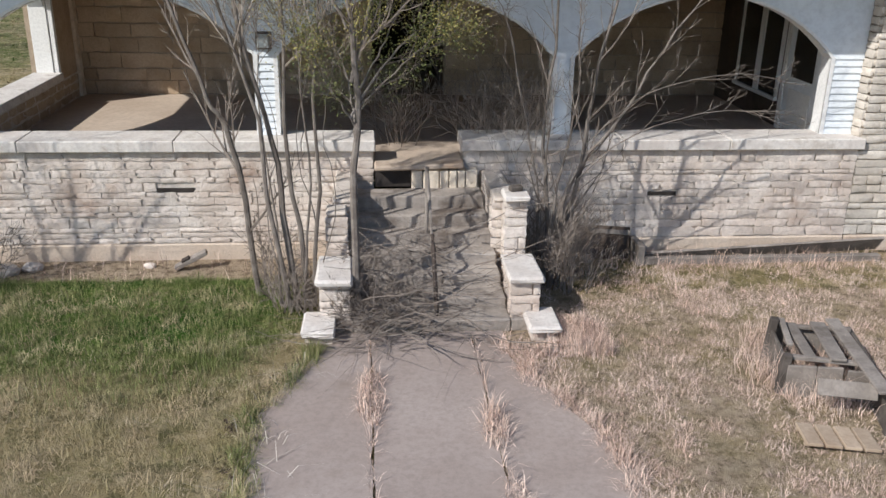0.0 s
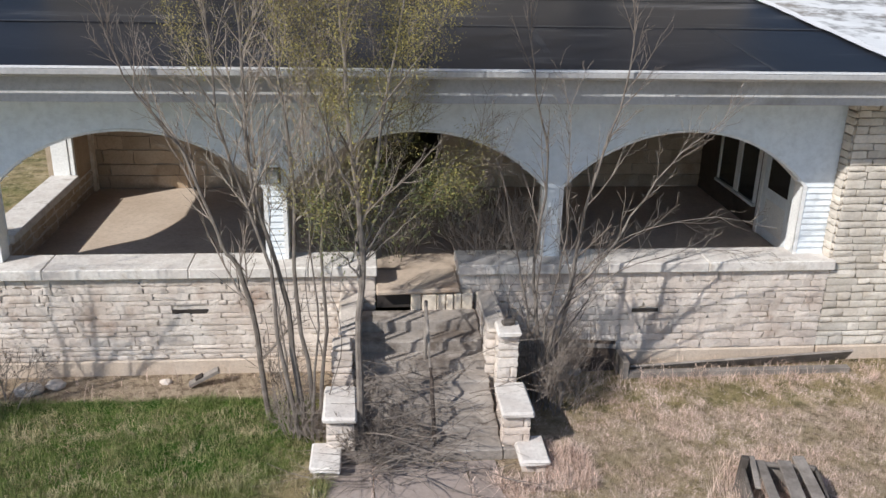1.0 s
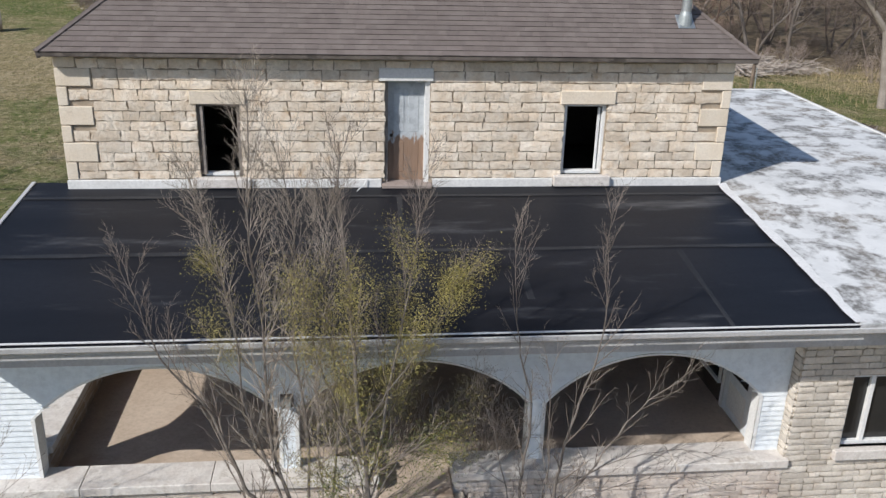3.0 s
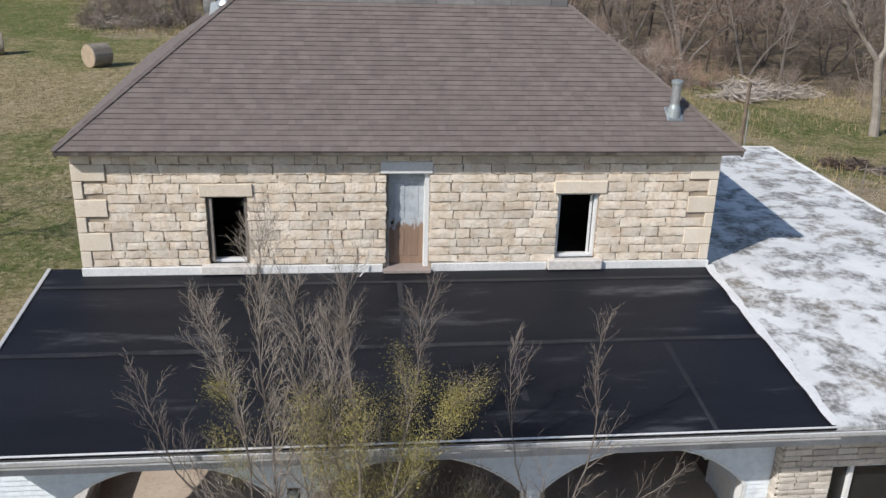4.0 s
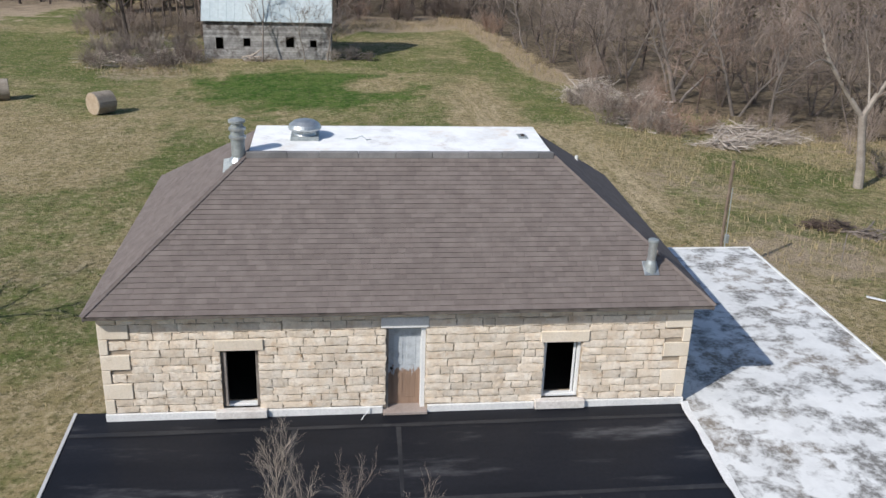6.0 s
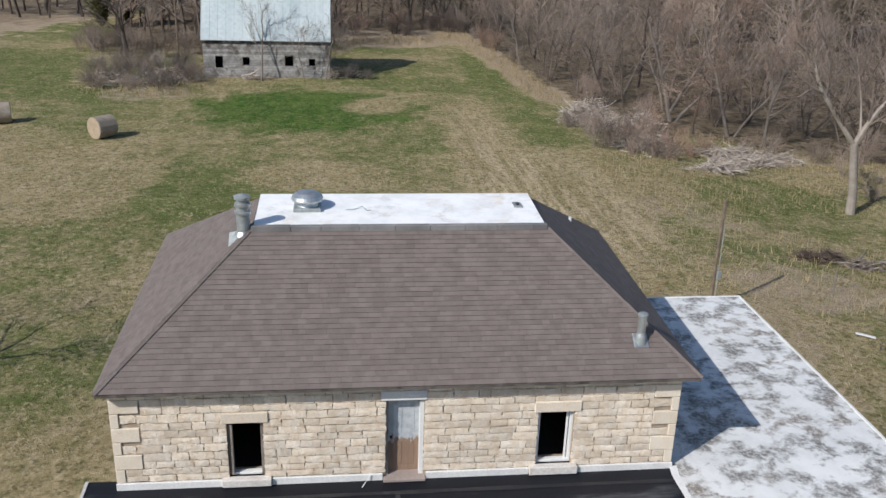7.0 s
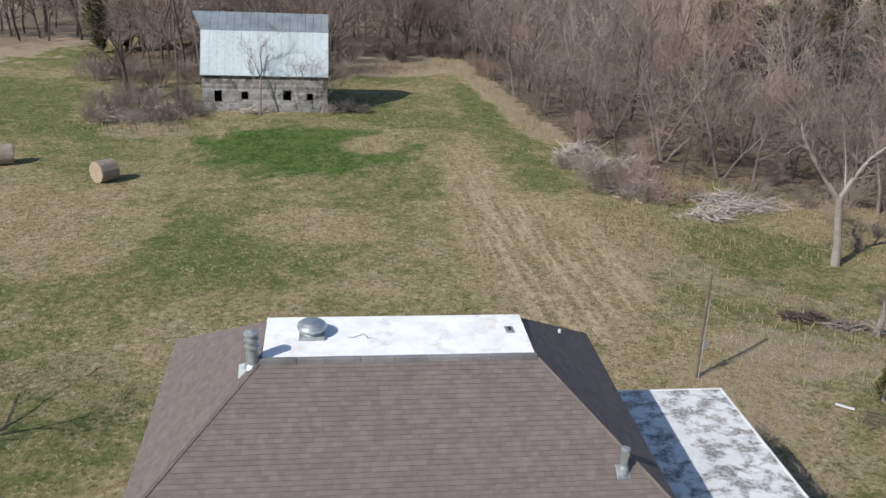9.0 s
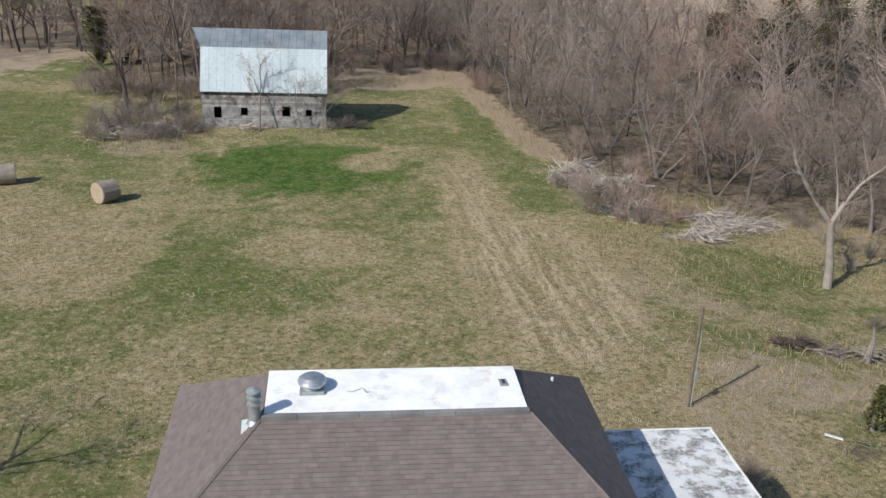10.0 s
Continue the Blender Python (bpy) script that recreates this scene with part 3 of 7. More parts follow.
def upper_walls():
    left, right, front, back = HOUSE
    openings = [(-2.78, -1.95, 5.66, 7.15), (0.93, 1.84, 5.50, 7.63), (4.63, 5.52, 5.68, 7.18)]
    wall = structure(part("wall_upper_front", ring_prism(left, right, BASE - 0.6, EAVE, openings, front + 0.04, front + 0.42), MORTAR), "pale limestone wall with dressed corner stones", "wall")
    quoins = []
    for z, h, wide in ((5.62, 0.36, 0.22), (5.98, 0.40, 0.64), (6.38, 0.34, 0.2), (6.72, 0.38, 0.64), (7.10, 0.38, 0.2), (7.48, 0.36, 0.66), (7.84, 0.27, 0.4)):
        quoins.append((left - 0.01, left + wide, z, z + h))
        quoins.append((right - wide * 0.98, right + 0.01, z, z + h))
    lintels = [(-2.90, -1.82, 7.15, 7.42), (0.81, 1.90, 7.63, 7.89), (4.52, 5.67, 7.18, 7.46)]
    rng = random.Random(5)
    shaped = stone_meshes(LIMESTONE, 24, 0.46, 11, 1.5)
    for a, b, c, d in quoins:
        d = min(d, EAVE - 0.02)
        box("quoin", a, b - 0.015, front - 0.012, front + 0.30, c + 0.008, d - 0.008, QUOIN, wall, "dressed corner stone", 0.012)
    for k, (a, b, c, d) in enumerate(lintels):
        box("lintel", a, b, front - 0.03, front + 0.30, c, d, FLASHING if k == 1 else QUOIN, wall, "grey painted lintel" if k == 1 else "smooth stone lintel", 0.012)
    blocked = [(a, b, c, d) for a, b, c, d in quoins + lintels + openings]
    lay_stones(wall, shaped, left, right, 5.62, EAVE, front + 0.01, 0.192, (0.27, 0.68), 0.019, 3, blocked, 0.046, uneven=0.17)
    for name, x0, x1, y0, y1 in (("wall_upper_left", left, left + 0.4, front + 0.42, back), ("wall_upper_right", right - 0.4, right, front + 0.42, back), ("wall_upper_back", left + 0.4, right - 0.4, back - 0.4, back)):
        side = structure(box(name, x0, x1, y0, y1, BASE - 0.6 if "right" in name else 0.0, EAVE, LIMESTONE), "pale limestone house side wall", "wall")
    lay_stones(bpy.data.objects["wall_upper_right"], shaped, front + 0.42, back, 5.62, EAVE, right + 0.0, 0.2, (0.4, 0.8), 0.022, 8, (), 0.04, "+x")
    # shallow window surrounds, sills and what shows of the rooms
    for name, (a, b, c, d) in (("window_1", openings[0]), ("window_2", openings[2])):
        w = structure(thing(name, "", "window"), "broken out sash window with peeling frame", "window")
        for nm, bx in (("jamb", (a, a + 0.07, c, d)), ("jamb", (b - 0.07, b, c, d)), ("head", (a + 0.07, b - 0.07, d - 0.06, d)), ("bottom_rail", (a + 0.07, b - 0.07, c, c + 0.07))):
            box(nm, bx[0], bx[1], front + 0.10, front + 0.24, bx[2], bx[3], TRIM if name == "window_2" or nm == "bottom_rail" else OLD_WOOD, w, "", 0.006)
        box("window_sill", a - 0.16, b + 0.16, front - 0.14, front + 0.2, BASE + 0.0, c, SILL, w, "thick white stone sill", 0.015)
        if name == "window_1":
            box("shutter_strip", a + 0.07, a + 0.12, front + 0.02, front + 0.16, c + 0.05, d - 0.05, OLD_WOOD, w, "dark split jamb board", 0.004)
        else:
            box("sash_stile", b - 0.15, b - 0.10, front + 0.16, front + 0.20, c + 0.07, d - 0.1, TRIM, w, "white sash stile standing askew", 0.004, None)
    a, b, c, d = openings[1]
    door = structure(thing("door_1", "", "door"), "closed brown door with flaking white paint", "door")
    box("frame", a, a + 0.06, front + 0.06, front + 0.30, c, d, OLD_WOOD, door, "", 0.005)
    box("frame", b - 0.10, b, front + 0.06, front + 0.30, c, d, TRIM, door, "white door frame", 0.005)
    panel = bmesh.new()
    add_box(panel, a + 0.06, b - 0.10, front + 0.24, front + 0.29, c + 0.02, d, 0.004)
    for u, v, s, t in ((0.12, 0.34, 0.2, 0.85), (0.42, 0.64, 0.2, 0.85), (0.12, 0.34, 1.05, 1.85), (0.42, 0.64, 1.05, 1.85)):
        add_box(panel, a + 0.06 + u, a + 0.06 + v, front + 0.232, front + 0.243, c + s, c + t, 0.008)
    leaf = part("leaf", panel, DOOR_PAINT, door, "flaking pale paint over brown wood")
    lathe("knob", [(0.0, 0.0), (0.03, 0.01), (0.035, 0.04), (0.02, 0.06)], RUST_PIPE, leaf, "dark door knob", 10, (a + 0.14, front + 0.25, c + 0.98), Matrix.Rotation(radians(90), 4, "X"))
    box("threshold", a - 0.06, b + 0.06, front - 0.16, front + 0.30, BASE - 0.02, c + 0.02, CONCRETE, door, "worn stone threshold", 0.012)
    # white base flashing between the openings
    base = structure(thing("base_flashing", "", "trim"), "white metal flashing along the wall foot", "trim")
    for p, q in ((left - 0.02, -2.95), (-1.78, 0.86), (1.91, 4.46), (5.69, right + 0.02)):
        box("strip", p, q, front - 0.045, front + 0.02, BASE - 0.03, 5.615, FLASHING, base, "", 0.008)
    # added floor and inner shell, near black in colour so the rooms look unlit
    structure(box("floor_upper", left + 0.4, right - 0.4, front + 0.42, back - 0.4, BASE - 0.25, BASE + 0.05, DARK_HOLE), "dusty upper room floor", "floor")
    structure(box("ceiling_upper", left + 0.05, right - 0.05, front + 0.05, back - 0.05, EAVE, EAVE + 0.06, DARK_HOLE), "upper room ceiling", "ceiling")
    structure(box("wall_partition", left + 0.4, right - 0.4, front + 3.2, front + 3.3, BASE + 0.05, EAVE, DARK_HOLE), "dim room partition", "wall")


upper_walls()

# ---- the hipped shingle roof with a flat white top ----
EV = (-5.55, 8.46, 17.04, 26.3, 8.18)  # eaves: left, right, front, back, height
BACK_LIFT = 0.42  # the back eave stands higher
TP = (-2.28, 5.22, 20.58, 22.90, 10.85)  # flat top: left, right, front, back, height
roof = structure(thing("roof", "", "roof"), "brown shingled hip roof with flat white top", "roof")


def slope_frames():
    """The four slopes: bottom corners, top corners."""
    L, R, F, B, z = EV
    l, r, f, b, t = TP
    return {
        "slope_front": ((L, F, z), (R, F, z), (r, f, t), (l, f, t)),
        "slope_right": ((R, F, z), (R, B, z + BACK_LIFT), (r, b, t), (r, f, t)),
        "slope_back": ((R, B, z + BACK_LIFT), (L, B, z + BACK_LIFT), (l, b, t), (r, b, t)),
        "slope_left": ((L, B, z + BACK_LIFT), (L, F, z), (l, f, t), (l, b, t)),
    }


def shingle_slope(name, quad, courses, width, nearest, seed):
    """Lapped shingle tabs on a slope; those of the lowest courses are pieces of their own."""
    p0, p1, p2, p3 = [Vector(p) for p in quad]
    up = ((p3 + p2) / 2 - (p0 + p1) / 2).normalized()
    out = (p1 - p0).cross(p3 - p0).normalized()
    base = put(name, [p0, p1, p2, p3, p0 - out * 0.1, p1 - out * 0.1, p2 - out * 0.1, p3 - out * 0.1],
               [(0, 1, 2, 3), (7, 6, 5, 4), (0, 4, 5, 1), (1, 5, 6, 2), (2, 6, 7, 3), (3, 7, 4, 0)], UNDERLAY, roof)
    rng = random.Random(seed)
    verts, faces, singles, butt_v, butt_f = [], [], 0, [], []
    base_lift = 0.005 if name == "slope_front" else 0.045
    for c in range(courses):
        t0, t1 = c / courses, (c + 1.12) / courses
        a0, b0 = p0.lerp(p3, t0), p1.lerp(p2, t0)
        a1, b1 = p0.lerp(p3, min(t1, 1)), p1.lerp(p2, min(t1, 1))
        along = (b0 - a0).normalized()
        length = (b0 - a0).length
        s = -rng.uniform(0, width)
        while s < length:
            w = width * rng.choice((0.6, 0.8, 1.0, 1.0, 1.3))
            s0, s1 = max(s, 0.0), min(s + w - 0.003, length)
            s += w
            if s1 - s0 < 0.03:
                continue
            lift = base_lift + (0.0045 + rng.uniform(0, 0.0015) if name == "slope_right" else 0.011 + rng.uniform(0, 0.006))
            lo0, lo1 = a0 + along * s0, a0 + along * s1
            rise = (a1 - a0) - along * (a1 - a0).dot(along)
            hi0, hi1 = lo0 + rise, lo1 + rise
            edge_lo, edge_hi = (a1 - a0).dot(along), length + (b1 - b0).dot(along)
            hi0, hi1 = a0 + rise + along * min(max(s0, edge_lo), edge_hi), a0 + rise + along * min(max(s1, edge_lo), edge_hi)
            quadv = [lo0 + out * lift, lo1 + out * lift, hi1 + out * base_lift, hi0 + out * base_lift, lo0 + out * 0.001, lo1 + out * 0.001]
            quadf = [(0, 1, 2, 3), (0, 3, 4), (1, 5, 2)]
            k = len(butt_v)
            butt_v += [quadv[i] - up * 0.002 for i in (4, 5, 1, 0)]
            butt_f.append((k, k + 1, k + 2, k + 3))
            if singles < nearest:
                put("shingle", quadv, quadf, SHINGLE, base)
                singles += 1
            else:
                k = len(verts)
                verts += quadv
                faces += [tuple(i + k for i in f) for f in quadf]
    tagged(put("shingle_field", verts, faces, SHINGLE_FIELD, base), kind="stuff")
    tagged(put("shingle_edges", butt_v, butt_f, UNDERLAY, base), kind="stuff")


for i, (nm, quad) in enumerate(slope_frames().items()):
    shingle_slope(nm, quad, 32, 0.25, 300 if nm == "slope_front" else 0, 40 + i)


def roof_top():
    L, R, F, B, z = EV
    l, r, f, b, t = TP
    bm = bmesh.new()
    vs = [bm.verts.new(p) for p in ((l, f, t + 0.03), (r, f, t + 0.03), (r, b, t + 0.16), (l, b, t + 0.16), (l, f, t - 0.08), (r, f, t - 0.08), (r, b, t - 0.08), (l, b, t - 0.08))]
    for q in ((0, 1, 2, 3), (4, 7, 6, 5), (0, 4, 5, 1), (1, 5, 6, 2), (2, 6, 7, 3), (3, 7, 4, 0)):
        bm.faces.new([vs[i] for i in q])
    part("flat_top", bm, TOP_ROOF, roof, "scuffed white flat roof deck")
    # cap shingles where the slope meets the white deck, and on the hips
    rng = random.Random(2)
    x = l - 0.05
    while x < r:
        w = min(rng.uniform(0.75, 1.0), r + 0.05 - x)
        box("cap", x, x + w - 0.01, f - 0.14, f + 0.03, t - 0.09, t + 0.055 + rng.uniform(0, 0.006), RIDGE_CAP, roof, "", 0.008)
        x += w
    for p, q, name in (((L, F, z), (l, f, t), "hip_cap"), ((R, F, z), (r, f, t), "hip_cap"), ((R, B, z + BACK_LIFT), (r, b, t), "hip_cap"), ((L, B, z + BACK_LIFT), (l, b, t), "hip_cap")):
        p, q = Vector(p), Vector(q)
        n = 16
        for i in range(n):
            a, b2 = p.lerp(q, i / n), p.lerp(q, (i + 1.1) / n)
            way = (q - p).normalized()
            side = way.cross(Vector((0, 0, 1))).normalized() * 0.062
            top = side.cross(way).normalized()
            if top.z < 0:
                top = -top
            lift = 0.055 + rng.uniform(0, 0.008)
            vs = [a + side + top * 0.015, a + top * lift, a - side + top * 0.015, b2 + side + top * 0.01, b2 + top * (lift - 0.012), b2 - side + top * 0.01]
            put(name, vs, [(0, 1, 4, 3), (1, 2, 5, 4), (0, 2, 1), (3, 4, 5)], SHINGLE, roof)
    # eave boards
    for nm, bx in (("fascia", (L, R, F - 0.0, F + 0.03, z - 0.075, z - 0.012)), ("fascia", (L, L + 0.03, F + 0.03, B, z - 0.12, z - 0.012)), ("fascia", (R - 0.03, R, F + 0.03, B, z - 0.12, z - 0.012)), ("fascia", (L + 0.03, R - 0.03, B - 0.03, B, z - 0.12, z + BACK_LIFT - 0.012))):
        box(nm, *bx, ROTTEN_WOOD, roof, "weathered dark eave board")
    for bx in ((L + 0.03, R - 0.03, F + 0.03, HOUSE[2] + 0.06), (L + 0.03, HOUSE[0], HOUSE[2] + 0.06, B - 0.03), (HOUSE[1], R - 0.03, HOUSE[2] + 0.06, B - 0.03)):
        box("soffit", bx[0], bx[1], bx[2], bx[3], z - 0.09, z - 0.06, OLD_WOOD, roof)


roof_top()


def roof_fittings():
    flue = thing("flue_pipe", "banded galvanised flue pipe with rain cap", "flue", at=(0, 0, 0))
    x, y = -2.52, 20.55
    lathe("storm_collar", [(0.17, 10.62), (0.24, 10.66), (0.20, 10.74), (0.17, 10.78)], GALVANISED, flue, "", 20, (x, y, 0))
    lathe("pipe", [(0.165, 10.3), (0.165, 11.54)], DULL_METAL, flue, "dull grey pipe", 20, (x, y, 0))
    for z in (11.22, 11.42):
        lathe("band", [(0.173, z), (0.205, z + 0.015), (0.205, z + 0.07), (0.173, z + 0.085)], GALVANISED, flue, "bright band", 20, (x, y, 0))
    lathe("cap", [(0.13, 11.54), (0.13, 11.62), (0.20, 11.62), (0.205, 11.68), (0.05, 11.74), (0.0, 11.75)], DULL_METAL, flue, "dark capped top", 20, (x, y, 0))
    bm = bmesh.new()
    add_box(bm, -0.28, 0.24, -0.32, 0.26, -0.01, 0.03, 0.01, Matrix.Translation((x - 0.1, y - 0.12, 10.58)) @ Matrix.Rotation(radians(36), 4, "X") @ Matrix.Rotation(radians(-18), 4, "Y"))
    part("flashing", bm, DULL_METAL, flue, "grey skirt flashing")
    vent = thing("turbine_vent", "silver dome exhaust vent on the white roof deck", "roof vent")
    x, y, z = -0.97, 21.85, 10.93
    box("curb", x - 0.36, x + 0.36, y - 0.36, y + 0.36, z - 0.02, z + 0.10, DULL_METAL, vent, "dark square curb", 0.015)
    lathe("neck", [(0.30, z + 0.08), (0.27, z + 0.16), (0.27, z + 0.26)], GALVANISED, vent, "", 24, (x, y, 0))
    lathe("hood", [(0.34, z + 0.21), (0.41, z + 0.24), (0.425, z + 0.29), (0.39, z + 0.37), (0.28, z + 0.45), (0.14, z + 0.49), (0.0, z + 0.50)], GALVANISED, vent, "spun aluminium dome", 28, (x, y, 0))
    stack = thing("vent_stack", "short grey vent pipe on a lead boot", "vent pipe")
    x, y, z = 7.13, 17.86, 8.52
    bm = bmesh.new()
    add_box(bm, -0.18, 0.18, -0.20, 0.20, 0.0, 0.03, 0.01, Matrix.Translation((x, y, z + 0.28)) @ Matrix.Rotation(radians(36), 4, "X"))
    part("boot_flange", bm, GALVANISED, stack, "pale lead flange")
    lathe("boot", [(0.16, z + 0.18), (0.13, z + 0.42), (0.10, z + 0.50)], DULL_METAL, stack, "", 16, (x, y, 0))
    lathe("pipe", [(0.10, z + 0.3), (0.10, z + 0.95)], GALVANISED, stack, "", 16, (x, y, 0))
    lathe("rim", [(0.10, z + 0.93), (0.125, z + 0.94), (0.125, z + 1.0), (0.09, z + 1.02)], DULL_METAL, stack, "", 16, (x, y, 0))
    small = thing("roof_pipe", "small white vent pipe on the shingles", "vent pipe")
    lathe("pipe", [(0.05, 9.35), (0.05, 9.85)], TRIM, small, "", 10, (6.9, 24.2, 0))
    lathe("collar", [(0.12, 9.38), (0.06, 9.5)], DULL_METAL, small, "", 10, (6.9, 24.2, 0))
    scrap = thing("loose_wire", "short bent piece of wire on the white deck", "wire")
    pipe("wire", [(0.05, 21.65, 10.96), (0.2, 21.6, 10.97), (0.35, 21.72, 10.96), (0.48, 21.74, 11.02), (0.6, 21.55, 10.96), (0.72, 21.6, 10.96)], 0.010, DULL_METAL, scrap)
    hatch = thing("roof_hatch", "small grey hatch plate on the white deck", "hatch")
    box("plate", 4.62, 4.86, 21.75, 22.15, 10.93, 10.99, DULL_METAL, hatch, "", 0.01)
    box("handle", 4.70, 4.78, 21.85, 22.05, 10.99, 11.02, RUST_PIPE, hatch, "", 0.005)


roof_fittings()


# ---- the porch ----
PORCH_L, PORCH_R = -5.95, 7.92
SIDE_X = (-5.42, -5.02)  # side wall under the left opening


def porch_wall():
    """Low rubble wall under the arches, with the stair opening, its sill and parged foot."""
    gap = (0.62, 1.92)
    for name, p, q, seed in (("wall_porch_left", PORCH_L, gap[0], 21), ("wall_porch_right", gap[1], PORCH_R, 22)):
        wall = structure(box(name, p, q, FRONT + 0.024, FRONT + 0.50, -0.3, SILL_Z[0], RUBBLE_MORTAR), "low weathered rubble limestone porch wall", "wall")
        slot = (-2.47, -1.93, 1.02, 1.09) if p < 0 else (4.72, 5.16, 0.92, 0.98)
        # near-black plate paints the shade inside the slot
        box("vent_slot", slot[0], slot[1], FRONT + 0.008, FRONT + 0.03, slot[2], slot[3], DARK_HOLE, wall, "narrow dark vent slot")
        lay_stones(wall, stone_meshes(RUBBLE, 28, 0.42, seed, 2.4), p, q, 0.26, SILL_Z[0], FRONT + 0.0, 0.112, (0.12, 0.58), 0.010, seed, [slot], 0.04, uneven=0.42)
        box("parging", p, q, FRONT - 0.03, FRONT + 0.024, -0.3, 0.25, PARGE, wall, "sandy parged wall foot", 0.02)
        rng = random.Random(seed)
        x = p - (0.05 if p < 0 else 0.03)
        end = q + (0.03 if p < 0 else 0.05)
        while x < end - 0.01:
            w = rng.uniform(1.6, 2.4)
            w = end - x if end - x - w < 0.8 else w
            box("sill_slab", x, x + w - 0.004, FRONT - 0.09, FRONT + 0.58, SILL_Z[0] + 0.004, SILL_Z[1] - rng.uniform(0, 0.004), SILL, wall, "white painted sill slab", 0.014)
            x += w


porch_wall()


def arch_z(x):
    """Underside of the siding at x: the arch's curve, the spring line at a pier's face, or the sill over a pier."""
    for a, b in ARCHES:
        if a < x < b:
            half, rise = (b - a) / 2, APEX - SPRING
            r = (half * half + rise * rise) / (2 * rise)
            return APEX - r + math.sqrt(max(0.0, r * r - (x - (a + b) / 2) ** 2))
    return SILL_Z[1]


def arched_front():
    """Siding boards cut round three arches, with thick reveals and white corner trim."""
    front = structure(thing("wall_arcade", "", "wall"), "white clapboard arcade with three wide arches", "wall")
    xs = sorted({PORCH_L, PORCH_R - 0.02, *[float(v) for v in np.arange(PORCH_L, PORCH_R, 0.08)], *[v + s for a in ARCHES for v in a for s in (-0.0005, 0.0005)]})
    top = 4.46
    board = 0.102
    z = SILL_Z[1]
    while z < top - 0.01:
        z1 = min(z + board, top)
        verts, faces = [], []
        for x0, x1 in zip(xs, xs[1:]):
            lo0, lo1 = max(z, arch_z(x0)), max(z, arch_z(x1))
            if x1 - x0 < 0.01 and abs(arch_z(x0) - arch_z(x1)) > 0.3:
                continue
            if lo0 >= z1 and lo1 >= z1:
                continue
            lo0, lo1 = min(lo0, z1), min(lo1, z1)
            k = len(verts)

            def y(zz):
                return ARCH_Y - 0.024 * (z1 - zz) / board

            verts += [(x0, y(lo0), lo0), (x1, y(lo1), lo1), (x1, y(z1), z1), (x0, y(z1), z1), (x0, ARCH_Y + 0.02, lo0), (x1, ARCH_Y + 0.02, lo1), (x1, ARCH_Y + 0.02, z1), (x0, ARCH_Y + 0.02, z1)]
            faces += [(k, k + 1, k + 2, k + 3), (k + 4, k + 5, k + 1, k), (k + 7, k + 6, k + 5, k + 4)]
        if verts:
            weld(put("siding_board", verts, faces, SIDING, front))
        z = z1
    # thickness of the arcade: reveals under the arches, jambs at the piers, inner plaster face
    depth = (ARCH_Y - 0.012, ARCH_Y + 0.26)
    for a, b in ARCHES:
        verts, faces = [], []
        pts = [(a, SILL_Z[1])] + [(x, arch_z(x)) for x in np.linspace(a + 0.001, b - 0.001, 41)] + [(b, SILL_Z[1])]
        for x, zz in pts:
            n = len(verts)
            verts += [(x, depth[0] - 0.012, zz), (x, depth[1], zz)]
            if n:
                faces.append((n - 2, n, n + 1, n - 1))
        put("reveal", verts, faces, TRIM, front, "white arch reveal")
        # thin trim bead along the arch and the jambs
        verts, faces = [], []
        mid = (a + b) / 2
        for x, zz in pts:
            n = len(verts)
            sx = 0.045 if x < mid else -0.045
            jamb = abs(x - a) < 0.01 or abs(x - b) < 0.01
            ix, iz = (x - sx * 1.4, zz) if jamb else (x - sx * 0.25 * abs(x - mid), zz + 0.035)
            verts += [(x, depth[0] - 0.016, zz), (ix, depth[0] - 0.016, iz), (x, depth[0] + 0.02, zz), (ix, depth[0] + 0.02, iz)]
            if n:
                faces += [(n - 4, n - 3, n + 1, n), (n - 4, n, n + 2, n - 2), (n - 3, n - 1, n + 3, n + 1)]
        put("arch_trim", verts, faces, TRIM, front, "white trim bead round the arch")
    inner, faces = [], []
    for x0, x1 in zip(xs, xs[1:]):
        if x1 - x0 < 0.01 and abs(arch_z(x0) - arch_z(x1)) > 0.3:
            continue
        k = len(inner)
        inner += [(x0, depth[1], arch_z(x0)), (x1, depth[1], arch_z(x1)), (x1, depth[1], top), (x0, depth[1], top)]
        faces.append((k + 3, k + 2, k + 1, k))
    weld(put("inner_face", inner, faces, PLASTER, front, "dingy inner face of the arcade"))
    return front


arched_front()


def porch_light_box():
    """Small dark lamp box on the pier."""
    ob = thing("wall_lamp", "small dark square lantern on the white pier", "lamp")
    box("backplate", -0.99, -0.77, ARCH_Y - 0.05, ARCH_Y - 0.012, 3.02, 3.26, RUST_PIPE, ob, "", 0.006)
    box("housing", -0.96, -0.80, ARCH_Y - 0.15, ARCH_Y - 0.05, 3.05, 3.23, DULL_METAL, ob, "", 0.01)


porch_light_box()


